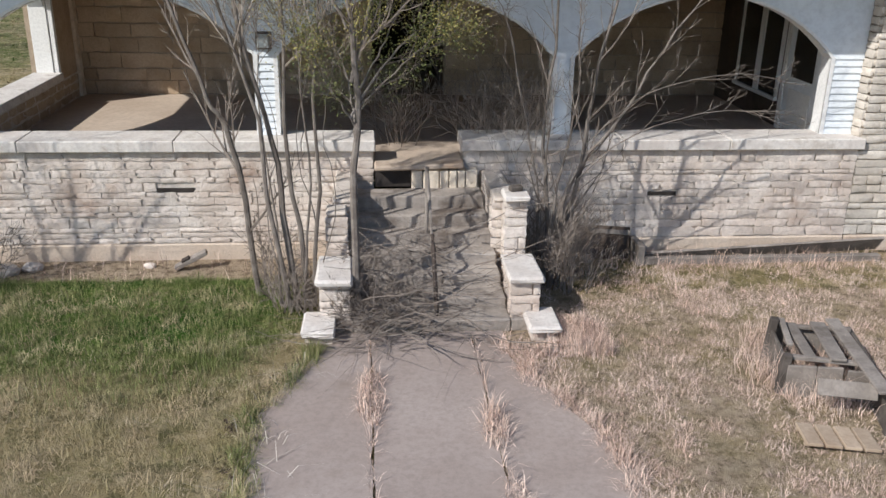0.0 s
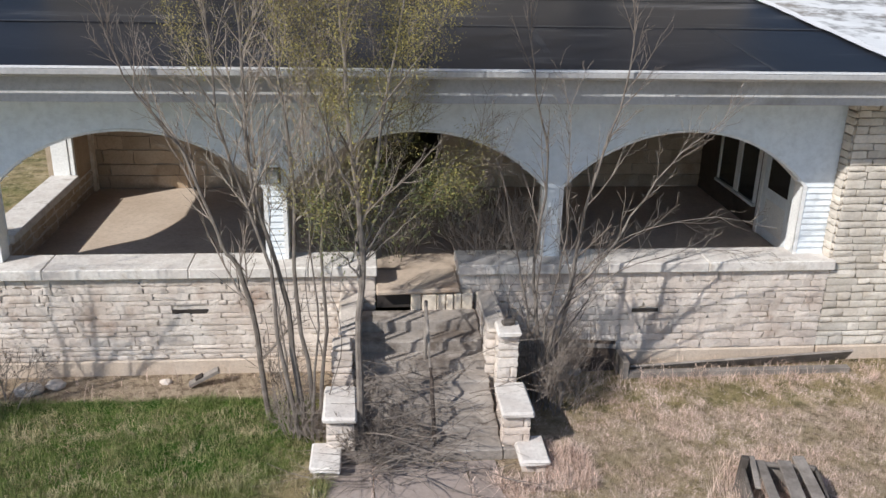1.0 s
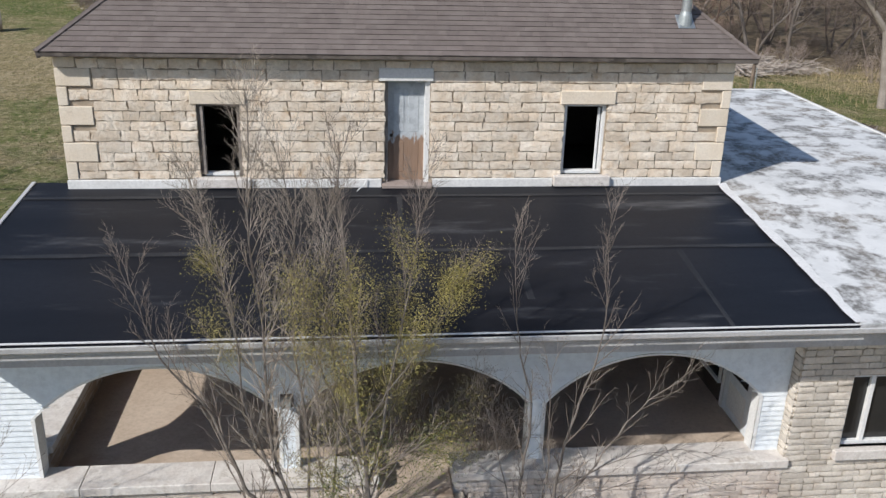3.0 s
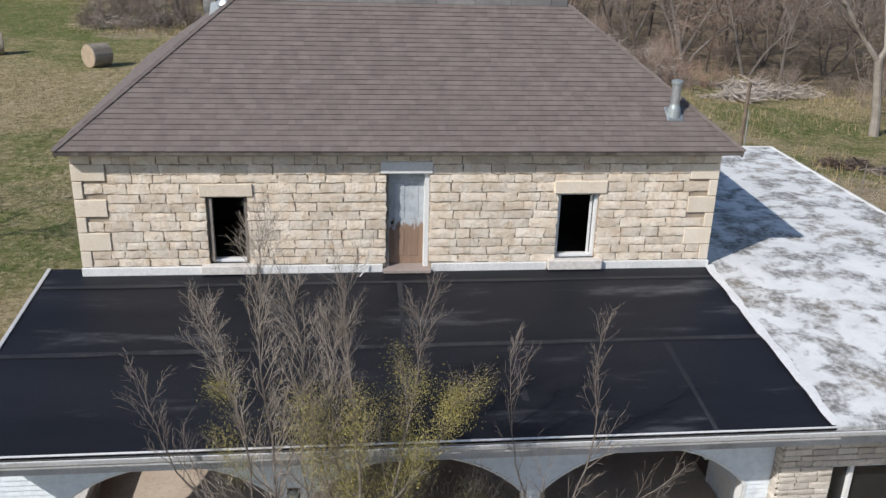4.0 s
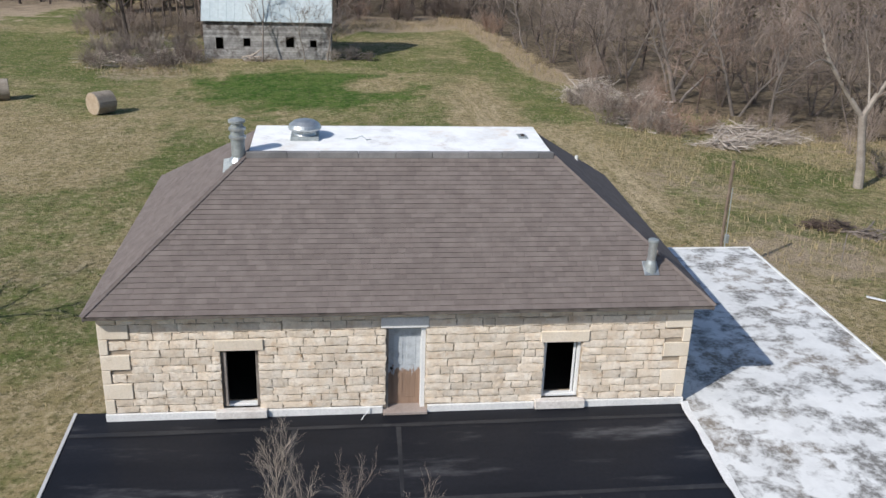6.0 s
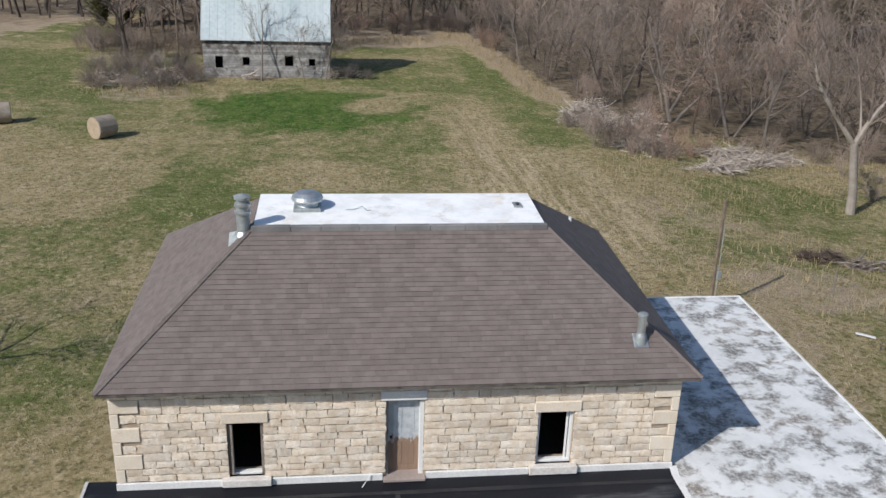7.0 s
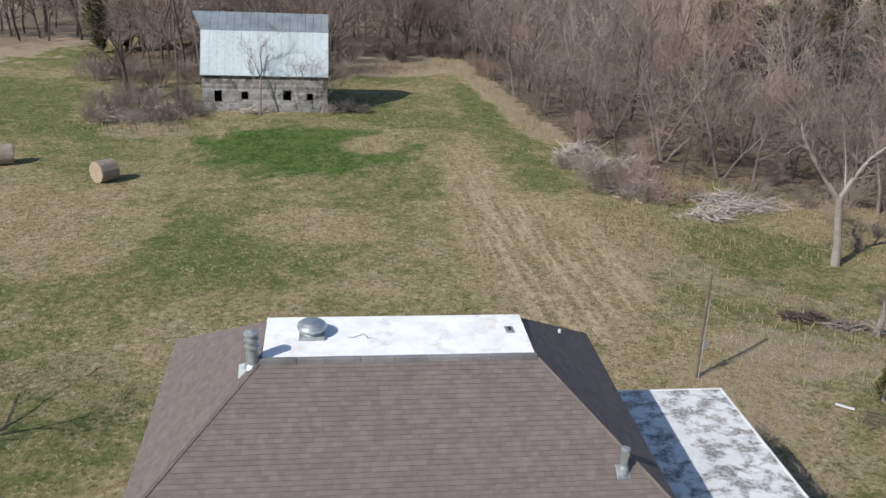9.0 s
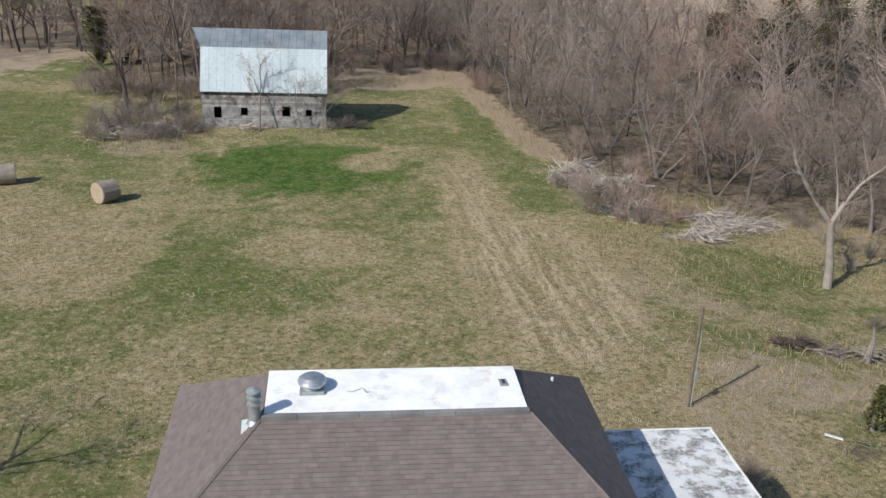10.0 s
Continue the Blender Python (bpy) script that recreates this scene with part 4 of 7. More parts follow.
def porch_shell():
    """Floor, back wall, side walls, ceiling and roof of the porch."""
    structure(box("floor_porch", PORCH_L + 0.4, PORCH_R, FRONT + 0.5, 18.0, 1.1, FLOOR, PORCH_FLOOR), "dusty tan porch floor", "floor")
    opening = (0.65, 2.12, FLOOR, 3.75)
    back = structure(part("wall_porch_back", ring_prism(PORCH_L, PORCH_R + 0.4, 0.0, 4.9, [opening], 18.03, 18.4), MORTAR), "ashlar stone porch back wall with dark doorway", "wall")
    lay_stones(back, stone_meshes(DARK_STONE, 10, 0.5, 31), PORCH_L + 0.4, PORCH_R, FLOOR, 4.4, 18.0, 0.27, (0.45, 1.0), 0.02, 33, [opening], 0.05)
    # added passage walls and ceiling, near black to paint the doorway's darkness
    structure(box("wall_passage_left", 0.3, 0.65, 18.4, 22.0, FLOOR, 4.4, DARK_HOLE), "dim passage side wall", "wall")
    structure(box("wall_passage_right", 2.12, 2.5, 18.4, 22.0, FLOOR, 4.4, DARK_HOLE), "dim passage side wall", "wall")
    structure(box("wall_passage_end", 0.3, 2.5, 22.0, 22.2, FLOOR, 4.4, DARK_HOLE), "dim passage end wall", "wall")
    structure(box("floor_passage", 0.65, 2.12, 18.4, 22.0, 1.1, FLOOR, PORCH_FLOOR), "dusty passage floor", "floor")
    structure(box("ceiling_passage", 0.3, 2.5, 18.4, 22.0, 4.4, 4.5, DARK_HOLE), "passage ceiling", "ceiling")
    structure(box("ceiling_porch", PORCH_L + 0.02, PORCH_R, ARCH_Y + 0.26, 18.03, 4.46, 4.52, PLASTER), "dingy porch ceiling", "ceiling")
    # left side: low wall with a wide opening over it
    jamb, top_z = 16.8, 2.02
    side = structure(box("wall_porch_side", SIDE_X[0], SIDE_X[1], FRONT + 0.5, 18.03, -0.2, top_z - 0.15, RUBBLE_MORTAR), "low rubble side wall of the porch", "wall")
    lay_stones(side, stone_meshes(DARK_STONE, 8, 0.6, 35), ARCH_Y + 0.56, 18.0, FLOOR, top_z - 0.17, SIDE_X[1] + 0.0, 0.16, (0.3, 0.7), 0.02, 36, (), 0.03, "+x")
    box("sill_slab", SIDE_X[0] - 0.06, SIDE_X[1] + 0.07, ARCH_Y + 0.55, jamb, top_z - 0.14, top_z, SILL, side, "white painted sill slab", 0.014)
    box("post", SIDE_X[0], SIDE_X[1] - 0.09, jamb, jamb + 0.12, top_z - 0.15, 4.46, TRIM, side, "white corner post", 0.01)
    box("casing", SIDE_X[1] - 0.087, SIDE_X[1], jamb + 0.02, jamb + 0.12, top_z - 0.15, 4.46, TRIM, side, "white jamb casing", 0.008)
    box("corner_pier", SIDE_X[0], SIDE_X[1], jamb + 0.123, 18.0, top_z - 0.15, 4.46, DARK_STONE, side, "brown stone corner pier", 0.012)
    box("post", SIDE_X[0], SIDE_X[1], ARCH_Y + 0.26, ARCH_Y + 0.55, top_z - 0.15, 4.46, SIDING, side, "white corner post", 0.01)
    ya, yb, verts, faces = ARCH_Y + 0.55, jamb, [], []
    for y in np.linspace(ya, yb, 25):
        t = (y - ya) / (yb - ya) * 2 - 1
        zz = 3.0 + 0.85 * math.sqrt(max(0.0, 1 - t * t * 0.96))
        k = len(verts)
        verts += [(SIDE_X[0] + 0.02, y, zz), (SIDE_X[0] + 0.28, y, zz), (SIDE_X[0] + 0.28, y, 4.46), (SIDE_X[0] + 0.02, y, 4.46)]
        if k:
            faces += [(k - 4 + i, k - 4 + (i + 1) % 4, k + (i + 1) % 4, k + i) for i in range(4)]
    put("header", verts, faces, SIDING, side, "white arched header over the side opening")
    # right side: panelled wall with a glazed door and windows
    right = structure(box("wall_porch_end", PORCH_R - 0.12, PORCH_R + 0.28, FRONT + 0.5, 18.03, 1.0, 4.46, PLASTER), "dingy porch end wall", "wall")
    d = structure(thing("door_2", "", "door"), "white half glazed porch door with dark panes", "door")
    x = PORCH_R - 0.12
    box("frame", x - 0.05, x, 13.62, 13.74, FLOOR, 3.7, TRIM, d, "", 0.006)
    box("frame", x - 0.05, x, 14.92, 15.04, FLOOR, 3.7, TRIM, d, "", 0.006)
    box("frame", x - 0.05, x, 13.74, 14.92, 3.58, 3.7, TRIM, d, "", 0.006)
    leaf = box("leaf", x - 0.04, x, 13.76, 14.90, FLOOR + 0.02, 3.56, SIDING, d, "", 0.006)
    box("pane", x - 0.046, x - 0.04, 13.95, 14.7, 2.35, 3.40, GLASS_DARK, leaf, "dark glass pane")
    box("kick_panel", x - 0.05, x - 0.04, 13.95, 14.7, 1.6, 2.15, TRIM, leaf, "", 0.004)
    for i, (p, q) in enumerate(((15.25, 15.95), (16.15, 16.9))):
        w = structure(thing(f"window_{i + 3}", "", "window"), "tall dark window with white casing", "window")
        box("casing", x - 0.04, x, p - 0.09, p, 1.9, 3.8, TRIM, w, "", 0.005)
        box("casing", x - 0.04, x, q, q + 0.09, 1.9, 3.8, TRIM, w, "", 0.005)
        box("casing", x - 0.04, x, p, q, 3.7, 3.8, TRIM, w, "", 0.005)
        box("window_sill", x - 0.08, x, p - 0.1, q + 0.1, 1.84, 1.9, TRIM, w, "", 0.005)
        box("pane", x - 0.02, x - 0.012, p, q, 1.9, 3.7, GLASS_DARK, w, "dark glass pane")


def dark_glass():
    n = Nodes("dark window glass")
    return n.done(n.mix(n.noise(2, 3), (0.012, 0.013, 0.014), (0.03, 0.03, 0.03)), 0.12, None, specular=0.5)


GLASS_DARK = dark_glass()
porch_shell()


def porch_roof():
    """Low black membrane roof with lap seams, fascia, gutter and soffit."""
    yf, zf, yb, zb = 11.60, 4.905, HOUSE[2] + 0.02, BASE - 0.01
    xl, xr, xr_back = -6.12, 8.16, 8.16
    roof2 = structure(thing("roof_porch", "", "roof"), "low black membrane porch roof", "roof")
    deck = put("membrane", [(xl, yf, zf), (xr, yf, zf), (xr_back, yb, zb), (xl, yb + 0.28, zb + 0.02), (xl, yf, zf - 0.05), (xr, yf, zf - 0.05), (xr_back, yb, zb - 0.12), (xl, yb + 0.28, zb - 0.12)],
               [(0, 1, 2, 3), (7, 6, 5, 4), (0, 4, 5, 1), (1, 5, 6, 2), (2, 6, 7, 3), (3, 7, 4, 0)], MEMBRANE, roof2, "black rubber membrane")

    def plane(x, y, up=0.0):
        return Vector((x, y, zf + (zb - zf) * (y - yf) / (yb - yf) + up))

    def strip(name, a, b, width, up, material, label=""):
        way = (b - a).normalized()
        side = way.cross(Vector((0, 0, 1))).normalized() * width / 2
        lift = Vector((0, 0, up))
        n = max(2, int((b - a).length / 0.7))
        verts, faces = [], []
        rng = random.Random(int(a.x * 100 + a.y * 10))
        for i in range(n + 1):
            p = a.lerp(b, i / n)
            s = side * rng.uniform(0.7, 1.25)
            k = len(verts)
            verts += [p - s + lift * 0.3, p - s * 0.8 + lift, p + s * 0.8 + lift, p + s + lift * 0.3]
            if i:
                faces += [(k - 4 + j, k - 3 + j, k + 1 + j, k + j) for j in range(3)]
        put(name, verts, faces, material, roof2, label)

    strip("lap_seam", plane(xl + 0.05, 14.35), plane(xr - 0.05, 14.45), 0.17, 0.006, SEAM, "dusty lap seam")
    strip("lap_seam", plane(xl + 0.05, 16.85), plane(xr_back - 0.05, 16.9), 0.16, 0.006, SEAM, "dusty lap seam")
    for x0, y0, y1 in ((1.15, 14.5, 16.8), (6.1, 11.6, 14.3), (3.1, 12.6, 14.3), (-1.2, 14.5, 16.8)):
        strip("cross_seam", plane(x0, y0), plane(x0 + 0.05, y1), 0.10, 0.005, SEAM, "faint cross seam")
    # edge metal, gutter and soffit
    structure(box("fascia_porch", xl, xr + 6.6, 11.82, 11.88, 4.42, 4.82, GREY_TRIM), "dull grey white fascia board along the porch roof", "trim")
    gutter = thing("gutter", "long dull white metal gutter along the porch eave", "gutter")
    prof = [(11.60, 4.80), (11.49, 4.80), (11.44, 4.84), (11.43, 4.905), (11.45, 4.915), (11.46, 4.895), (11.465, 4.85), (11.50, 4.82), (11.60, 4.82)]
    for p, q in ((xl, -1.4), (-1.397, 3.4), (3.403, 8.1), (8.103, 14.7)):
        verts = [(x, y, z) for x in (p, q) for y, z in prof]
        n = len(prof)
        faces = [(i, (i + 1) % n, n + (i + 1) % n, n + i) for i in range(n)] + [tuple(range(n))[::-1], tuple(range(n, 2 * n))]
        put("section", verts, faces, GREY_TRIM, gutter)
        box("lip", p + 0.002, q - 0.002, 11.428, 11.446, 4.917, 4.928, TRIM, gutter, "bright rolled lip")
    box("drip_edge", xl, xr, 11.585, 11.625, 4.905, 4.918, FLASHING, gutter, "thin pale drip edge")
    # black strip paints the shaded gap inside the gutter
    box("debris", xl + 0.05, xr + 6.4, 11.47, 11.58, 4.825, 4.85, MEMBRANE, gutter, "dark wet leaf debris")
    structure(box("soffit_porch", xl, xr + 6.6, 11.88, ARCH_Y + 0.0, 4.46, 4.50, SIDING), "white porch soffit", "trim")
    structure(box("gable_closure", xl, xl + 0.06, 11.88, 17.3, 4.46, 5.0, SIDING), "white eave board on the porch side", "trim")
    rim = [(xl - 0.05, yf - 0.02, zf), (xl + 0.02, yf - 0.02, zf), (xl + 0.02, yb + 0.27, zb + 0.02), (xl - 0.05, yb + 0.27, zb + 0.02)]
    put("edge_metal", [(x, y, z - 0.10) for x, y, z in rim] + [(x, y, z + 0.025) for x, y, z in rim], [(3, 2, 1, 0), (4, 5, 6, 7), (0, 1, 5, 4), (1, 2, 6, 5), (2, 3, 7, 6), (3, 0, 4, 7)], GREY_TRIM, roof2, "grey edge metal")
    wire = thing("loose_cable", "thin pale cable lying on the membrane", "cable")
    pipe("cable", [(0.55, 17.30, 5.62), (0.50, 17.28, 5.50), (0.42, 17.2, 5.47), (0.36, 17.05, 5.46)], 0.012, TRIM, wire, "", 6)


porch_roof()


def garage():
    """Flat-roofed wing beside the house: stone front, grimy white roof."""
    zf, zb = 4.93, 5.62
    xl, xr, yf, yb = 8.165, 14.40, 11.60, 27.4
    def z_at(y):
        return zf + (5.48 - zf) * min(1, (y - yf) / 5.8) + max(0.0, (y - 17.4)) * (zb - 5.48) / 10.0
    deck = structure(thing("roof_wing", "", "roof"), "flat wing roof with grimy white coating", "roof")
    ys = [yf, 12.6, 14.5, 16.0, 17.4, 20, 23, yb]
    verts, faces = [], []
    for y in ys:
        verts += [(xl, y, z_at(y)), (xr, y, z_at(y)), (xl, y, z_at(y) - 0.15), (xr, y, z_at(y) - 0.15)]
    for i in range(len(ys) - 1):
        k = 4 * i
        faces += [(k, k + 1, k + 5, k + 4), (k + 2, k + 6, k + 7, k + 3), (k + 1, k + 3, k + 7, k + 5), (k, k + 4, k + 6, k + 2)]
    faces += [(0, 2, 3, 1), (len(verts) - 4, len(verts) - 3, len(verts) - 1, len(verts) - 2)]
    put("coating", verts, faces, GARAGE_ROOF, deck)
    for y0, y1 in zip(ys, ys[1:]):
        vs = [(xr, y0, z_at(y0)), (xr + 0.07, y0, z_at(y0)), (xr + 0.07, y1, z_at(y1)), (xr, y1, z_at(y1))]
        put("edge_metal", [(x, y, z - 0.16) for x, y, z in vs] + [(x, y, z + 0.03) for x, y, z in vs], [(3, 2, 1, 0), (4, 5, 6, 7), (0, 1, 5, 4), (1, 2, 6, 5), (2, 3, 7, 6), (3, 0, 4, 7)], FLASHING, deck, "pale edge metal")
    box("edge_metal", xl + 0.25, xr + 0.07, yb, yb + 0.06, zb - 0.16, zb + 0.03, FLASHING, deck, "pale edge metal")
    # membrane lap along the black roof
    vs = []
    rng = random.Random(9)
    for y in np.arange(11.62, 17.4, 0.32):
        w = 0.10 + rng.uniform(-0.03, 0.05)
        vs += [(8.10 - rng.uniform(0, 0.05), y, z_at(y) + 0.012), (8.165 + w, y, z_at(y) + 0.012)]
    put("lap_edge", vs, [(2 * i, 2 * i + 1, 2 * i + 3, 2 * i + 2) for i in range(len(vs) // 2 - 1)], FLASHING, deck, "ragged white coating edge")
    win = (8.92, 10.6, 1.95, 3.42)
    front = structure(part("wall_wing_front", ring_prism(PORCH_R + 0.02, xr - 0.1, -0.3, 4.46, [win], FRONT + 0.04, FRONT + 0.44), MORTAR), "coursed limestone wing wall with window", "wall")
    shaped = stone_meshes(RUBBLE_WARM, 12, 0.55, 51)
    lay_stones(front, shaped, PORCH_R + 0.0, 10.9, 0.26, 4.46, FRONT - 0.0, 0.128, (0.20, 0.56), 0.015, 52, [win, (8.8, 10.75, 1.75, 1.95)], 0.055, uneven=0.25)
    lay_stones(front, shaped, FRONT + 0.02, ARCH_Y - 0.02, SILL_Z[1], 4.46, PORCH_R - 0.03, 0.128, (0.2, 0.3), 0.015, 53, (), 0.045, "-x", 0.25)
    box("parging", PORCH_R + 0.02, xr - 0.1, FRONT - 0.03, FRONT + 0.04, -0.3, 0.25, PARGE, front, "sandy parged wall foot", 0.02)
    box("facing", 10.9, xr - 0.1, FRONT + 0.0, FRONT + 0.04, 0.25, 4.46, LIMESTONE, front, "coursed stone facing")
    w = structure(thing("window_5", "", "window"), "white framed dark wing window", "window")
    a, b, c, d = win
    box("window_sill", a - 0.12, b + 0.12, FRONT - 0.1, FRONT + 0.3, c - 0.2, c, SILL, w, "thick white sill", 0.014)
    for bx in ((a, a + 0.08, c, d), (b - 0.08, b, c, d), (a + 0.08, b - 0.08, d - 0.08, d), (a + 0.08, b - 0.08, c, c + 0.08), (a + 0.42, a + 0.50, c + 0.08, d - 0.08)):
        box("casing", bx[0], bx[1], FRONT + 0.12, FRONT + 0.22, bx[2], bx[3], TRIM, w, "", 0.006)
    box("pane", a + 0.08, b - 0.08, FRONT + 0.2, FRONT + 0.21, c + 0.08, d - 0.08, GLASS_DARK, w, "dark pane")
    structure(box("wall_wing_side", xr - 0.45, xr - 0.1, FRONT + 0.44, yb - 0.1, -0.3, 4.7, LIMESTONE), "limestone wing side wall", "wall")
    structure(box("wall_wing_back", 8.14, xr - 0.45, yb - 0.45, yb - 0.1, -0.3, 5.3, LIMESTONE), "limestone wing back wall", "wall")


RUBBLE_WARM = mottled("sunlit coursed limestone", (0.58, 0.515, 0.44), (0.71, 0.655, 0.58), 1.8, 20, 0.92, 0.7, 0.03, (0.40, 0.32, 0.24), 1.2, 0.6, 0.8, vary=0.15)
garage()


# ---- steps and path ----
def steps():
    flight = structure(thing("entrance_steps", "", "steps"), "worn concrete entrance steps between stone cheek walls", "steps")
    n = 7
    rise, y0, y1 = 0.163, 9.95, 12.22
    for i in range(n):
        ya = y0 + (y1 - y0) * i / n
        bm = bmesh.new()
        add_box(bm, 0.34, 2.27 - 0.02 * i, ya, ya + (y1 - y0) / n + 0.08, -0.2, (i + 1) * rise, 0.018)
        rng = random.Random(i)
        for v in bm.verts:
            v.co += Vector((0, rng.uniform(-0.02, 0.02), rng.uniform(-0.010, 0.005)))
        part("tread", bm, STEP_CONCRETE, flight)
    for i, (p, q) in enumerate(((0.02, 2.50), (0.14, 2.40))):
        bm = bmesh.new()
        ya = y0 + (y1 - y0) * i / n
        add_box(bm, p, 0.335, ya + 0.005, ya + 0.3, -0.2, (i + 1) * rise - 0.006, 0.015)
        add_box(bm, 2.275, q, ya + 0.005, ya + 0.3, -0.2, (i + 1) * rise - 0.006, 0.015)
        part("tread_end", bm, STEP_CONCRETE, flight)
    # the landing slab on a tall broken riser of pale blocks
    bm = bmesh.new()
    add_box(bm, 0.63, 1.91, 12.27, 13.12, 1.395, 1.47, 0.02)
    for v in bm.verts:
        v.co.z += 0.035 * step(0.6, 1.4, v.co.x)
    part("landing_slab", bm, PORCH_FLOOR, flight, "worn pale landing slab")
    rng = random.Random(44)
    x = 1.16
    while x < 2.10:
        w = min(rng.uniform(0.10, 0.26), 2.12 - x)
        box("riser_block", x, x + w - 0.012, 12.30 + rng.uniform(-0.02, 0.03), 12.5, 1.12, 1.392, QUOIN, flight, "", 0.012)
        x += w
    # near-black plate paints the shaded hollow beside the riser blocks
    box("broken_riser", 0.64, 1.15, 12.46, 12.5, 1.12, 1.392, DARK_HOLE, flight, "dark gap under the landing edge")
    cheek_shapes = stone_meshes(RUBBLE, 8, 0.6, 61)
    for side, mirror in (("left", True), ("right", False)):
        wall = structure(thing(f"wall_cheek_{side}", "", "wall"), "stepped stone cheek wall with flat cap slabs", "wall")
        spans = [(2.46, 2.80, 9.62, 10.18, 0.20), (2.26, 2.64, 10.02, 10.80, 0.68), (2.28, 2.58, 10.83, 11.16, 1.46), (2.16, 2.50, 11.16, 12.56, 1.34)]
        for x0, x1, a, b, h in spans:
            if mirror:
                x0, x1 = 2.56 - x1, 2.56 - x0
                h = h if h < 1.4 else 1.28
            box("core", x0 + 0.03, x1 - 0.03, a + 0.045, b + 0.02, -0.2, h - 0.06, RUBBLE_MORTAR, wall)
            lay_stones(wall, cheek_shapes, x0, x1, 0.0, h - 0.06, a + 0.02, 0.13, (0.16, 0.3), 0.014, int(a * 10) + len(side), (), 0.04, uneven=0.3)
            for face, way in ((x0 + 0.02, "-x"), (x1 - 0.02, "+x")):
                lay_stones(wall, cheek_shapes, a + 0.02, b, 0.0, h - 0.06, face, 0.14, (0.2, 0.42), 0.014, int(a * 10) + 3, (), 0.03, way, 0.3)
            if h < 1.0 or h > 1.35:
                bm = bmesh.new()
                e = 0.03 if h < 1.0 else 0.02
                add_box(bm, x0 - e, x1 + e, a - 0.06, b - 0.005, h - 0.06, h + 0.022, 0.022)
                rng = random.Random(int(a * 100) + mirror)
                for v in bm.verts:
                    v.co += Vector((rng.uniform(-0.012, 0.012), rng.uniform(-0.02, 0.02), rng.uniform(-0.008, 0.006)))
                part("cap_slab", bm, SILL, wall, "pale chipped cap slab")
            else:
                box("coping", x0 + 0.02, x1 - 0.02, a - 0.005, b, h - 0.06, h, RUBBLE_MORTAR, wall, "weathered mortar coping", 0.02)
    loose = thing("loose_brick", "small dark stone lying on the cheek wall cap", "stone")
    box("stone", -0.09, 0.09, -0.05, 0.05, 0, 0.07, ROTTEN_WOOD, loose, "", 0.015, pose(2.44, 11.02, 1.482, 0, 0, 12))
    rail = thing("handrail", "dark rusty pipe handrail with a grey wooden top", "handrail")
    pipe("lower_pipe", [(1.37, 10.02, 0.0), (1.35, 10.30, 0.55), (1.34, 10.52, 0.92), (1.335, 10.66, 1.02)], 0.028, RUST_PIPE, rail)
    pipe("upper_pipe", [(1.335, 10.64, 0.95), (1.32, 11.0, 1.32), (1.31, 11.36, 1.66)], 0.024, OLD_WOOD, rail, "weathered grey upper length")
    pipe("post", [(1.31, 11.33, 0.7), (1.31, 11.34, 1.72)], 0.026, OLD_WOOD, rail)


steps()


def path():
    p = structure(thing("pavement", "", "path"), "cracked concrete path leading to the steps", "path")
    rng = random.Random(4)
    for x0, x1 in ((-0.85, 0.53), (0.55, 1.752), (1.768, 3.1)):
        for y0, y1 in ((3.4, 6.3), (6.33, 9.9)):
            ys = np.linspace(y0, y1, 16)
            verts = []
            for y in ys:
                a = x0 if x0 > 0 else -0.62 + 0.55 * step(8.0, 9.6, y) + 0.08 * noise2(0, y, 1.6, 6.0)
                b = x1 if x1 < 3 else 2.92 - 0.80 * step(6.8, 9.7, y) + 0.08 * noise2(3, y, 1.6, 6.0)
                verts += [(x + rng.uniform(-0.012, 0.012), y, 0.032 + 0.012 * noise2(x, y, 0.9, 5.0)) for x in np.linspace(a, b, 8)]
            top = len(verts)
            verts += [(v[0], v[1], -0.1) for v in verts]
            faces = [(j * 8 + i, j * 8 + i + 1, j * 8 + i + 9, j * 8 + i + 8) for j in range(15) for i in range(7)]
            ring = [i for i in range(8)] + [j * 8 + 7 for j in range(1, 16)] + [15 * 8 + i for i in range(6, -1, -1)] + [j * 8 for j in range(14, 0, -1)]
            faces += [(ring[i], top + ring[i], top + ring[(i + 1) % len(ring)], ring[(i + 1) % len(ring)]) for i in range(len(ring))]
            put("slab", verts, faces, CONCRETE, p)


path()


# ---- woody plants ----
def bend(way, rng, amount, lift=0.0):
    return (way + Vector((rng.uniform(-1, 1), rng.uniform(-1, 1), rng.uniform(-1, 1))) * amount + Vector((0, 0, lift))).normalized()


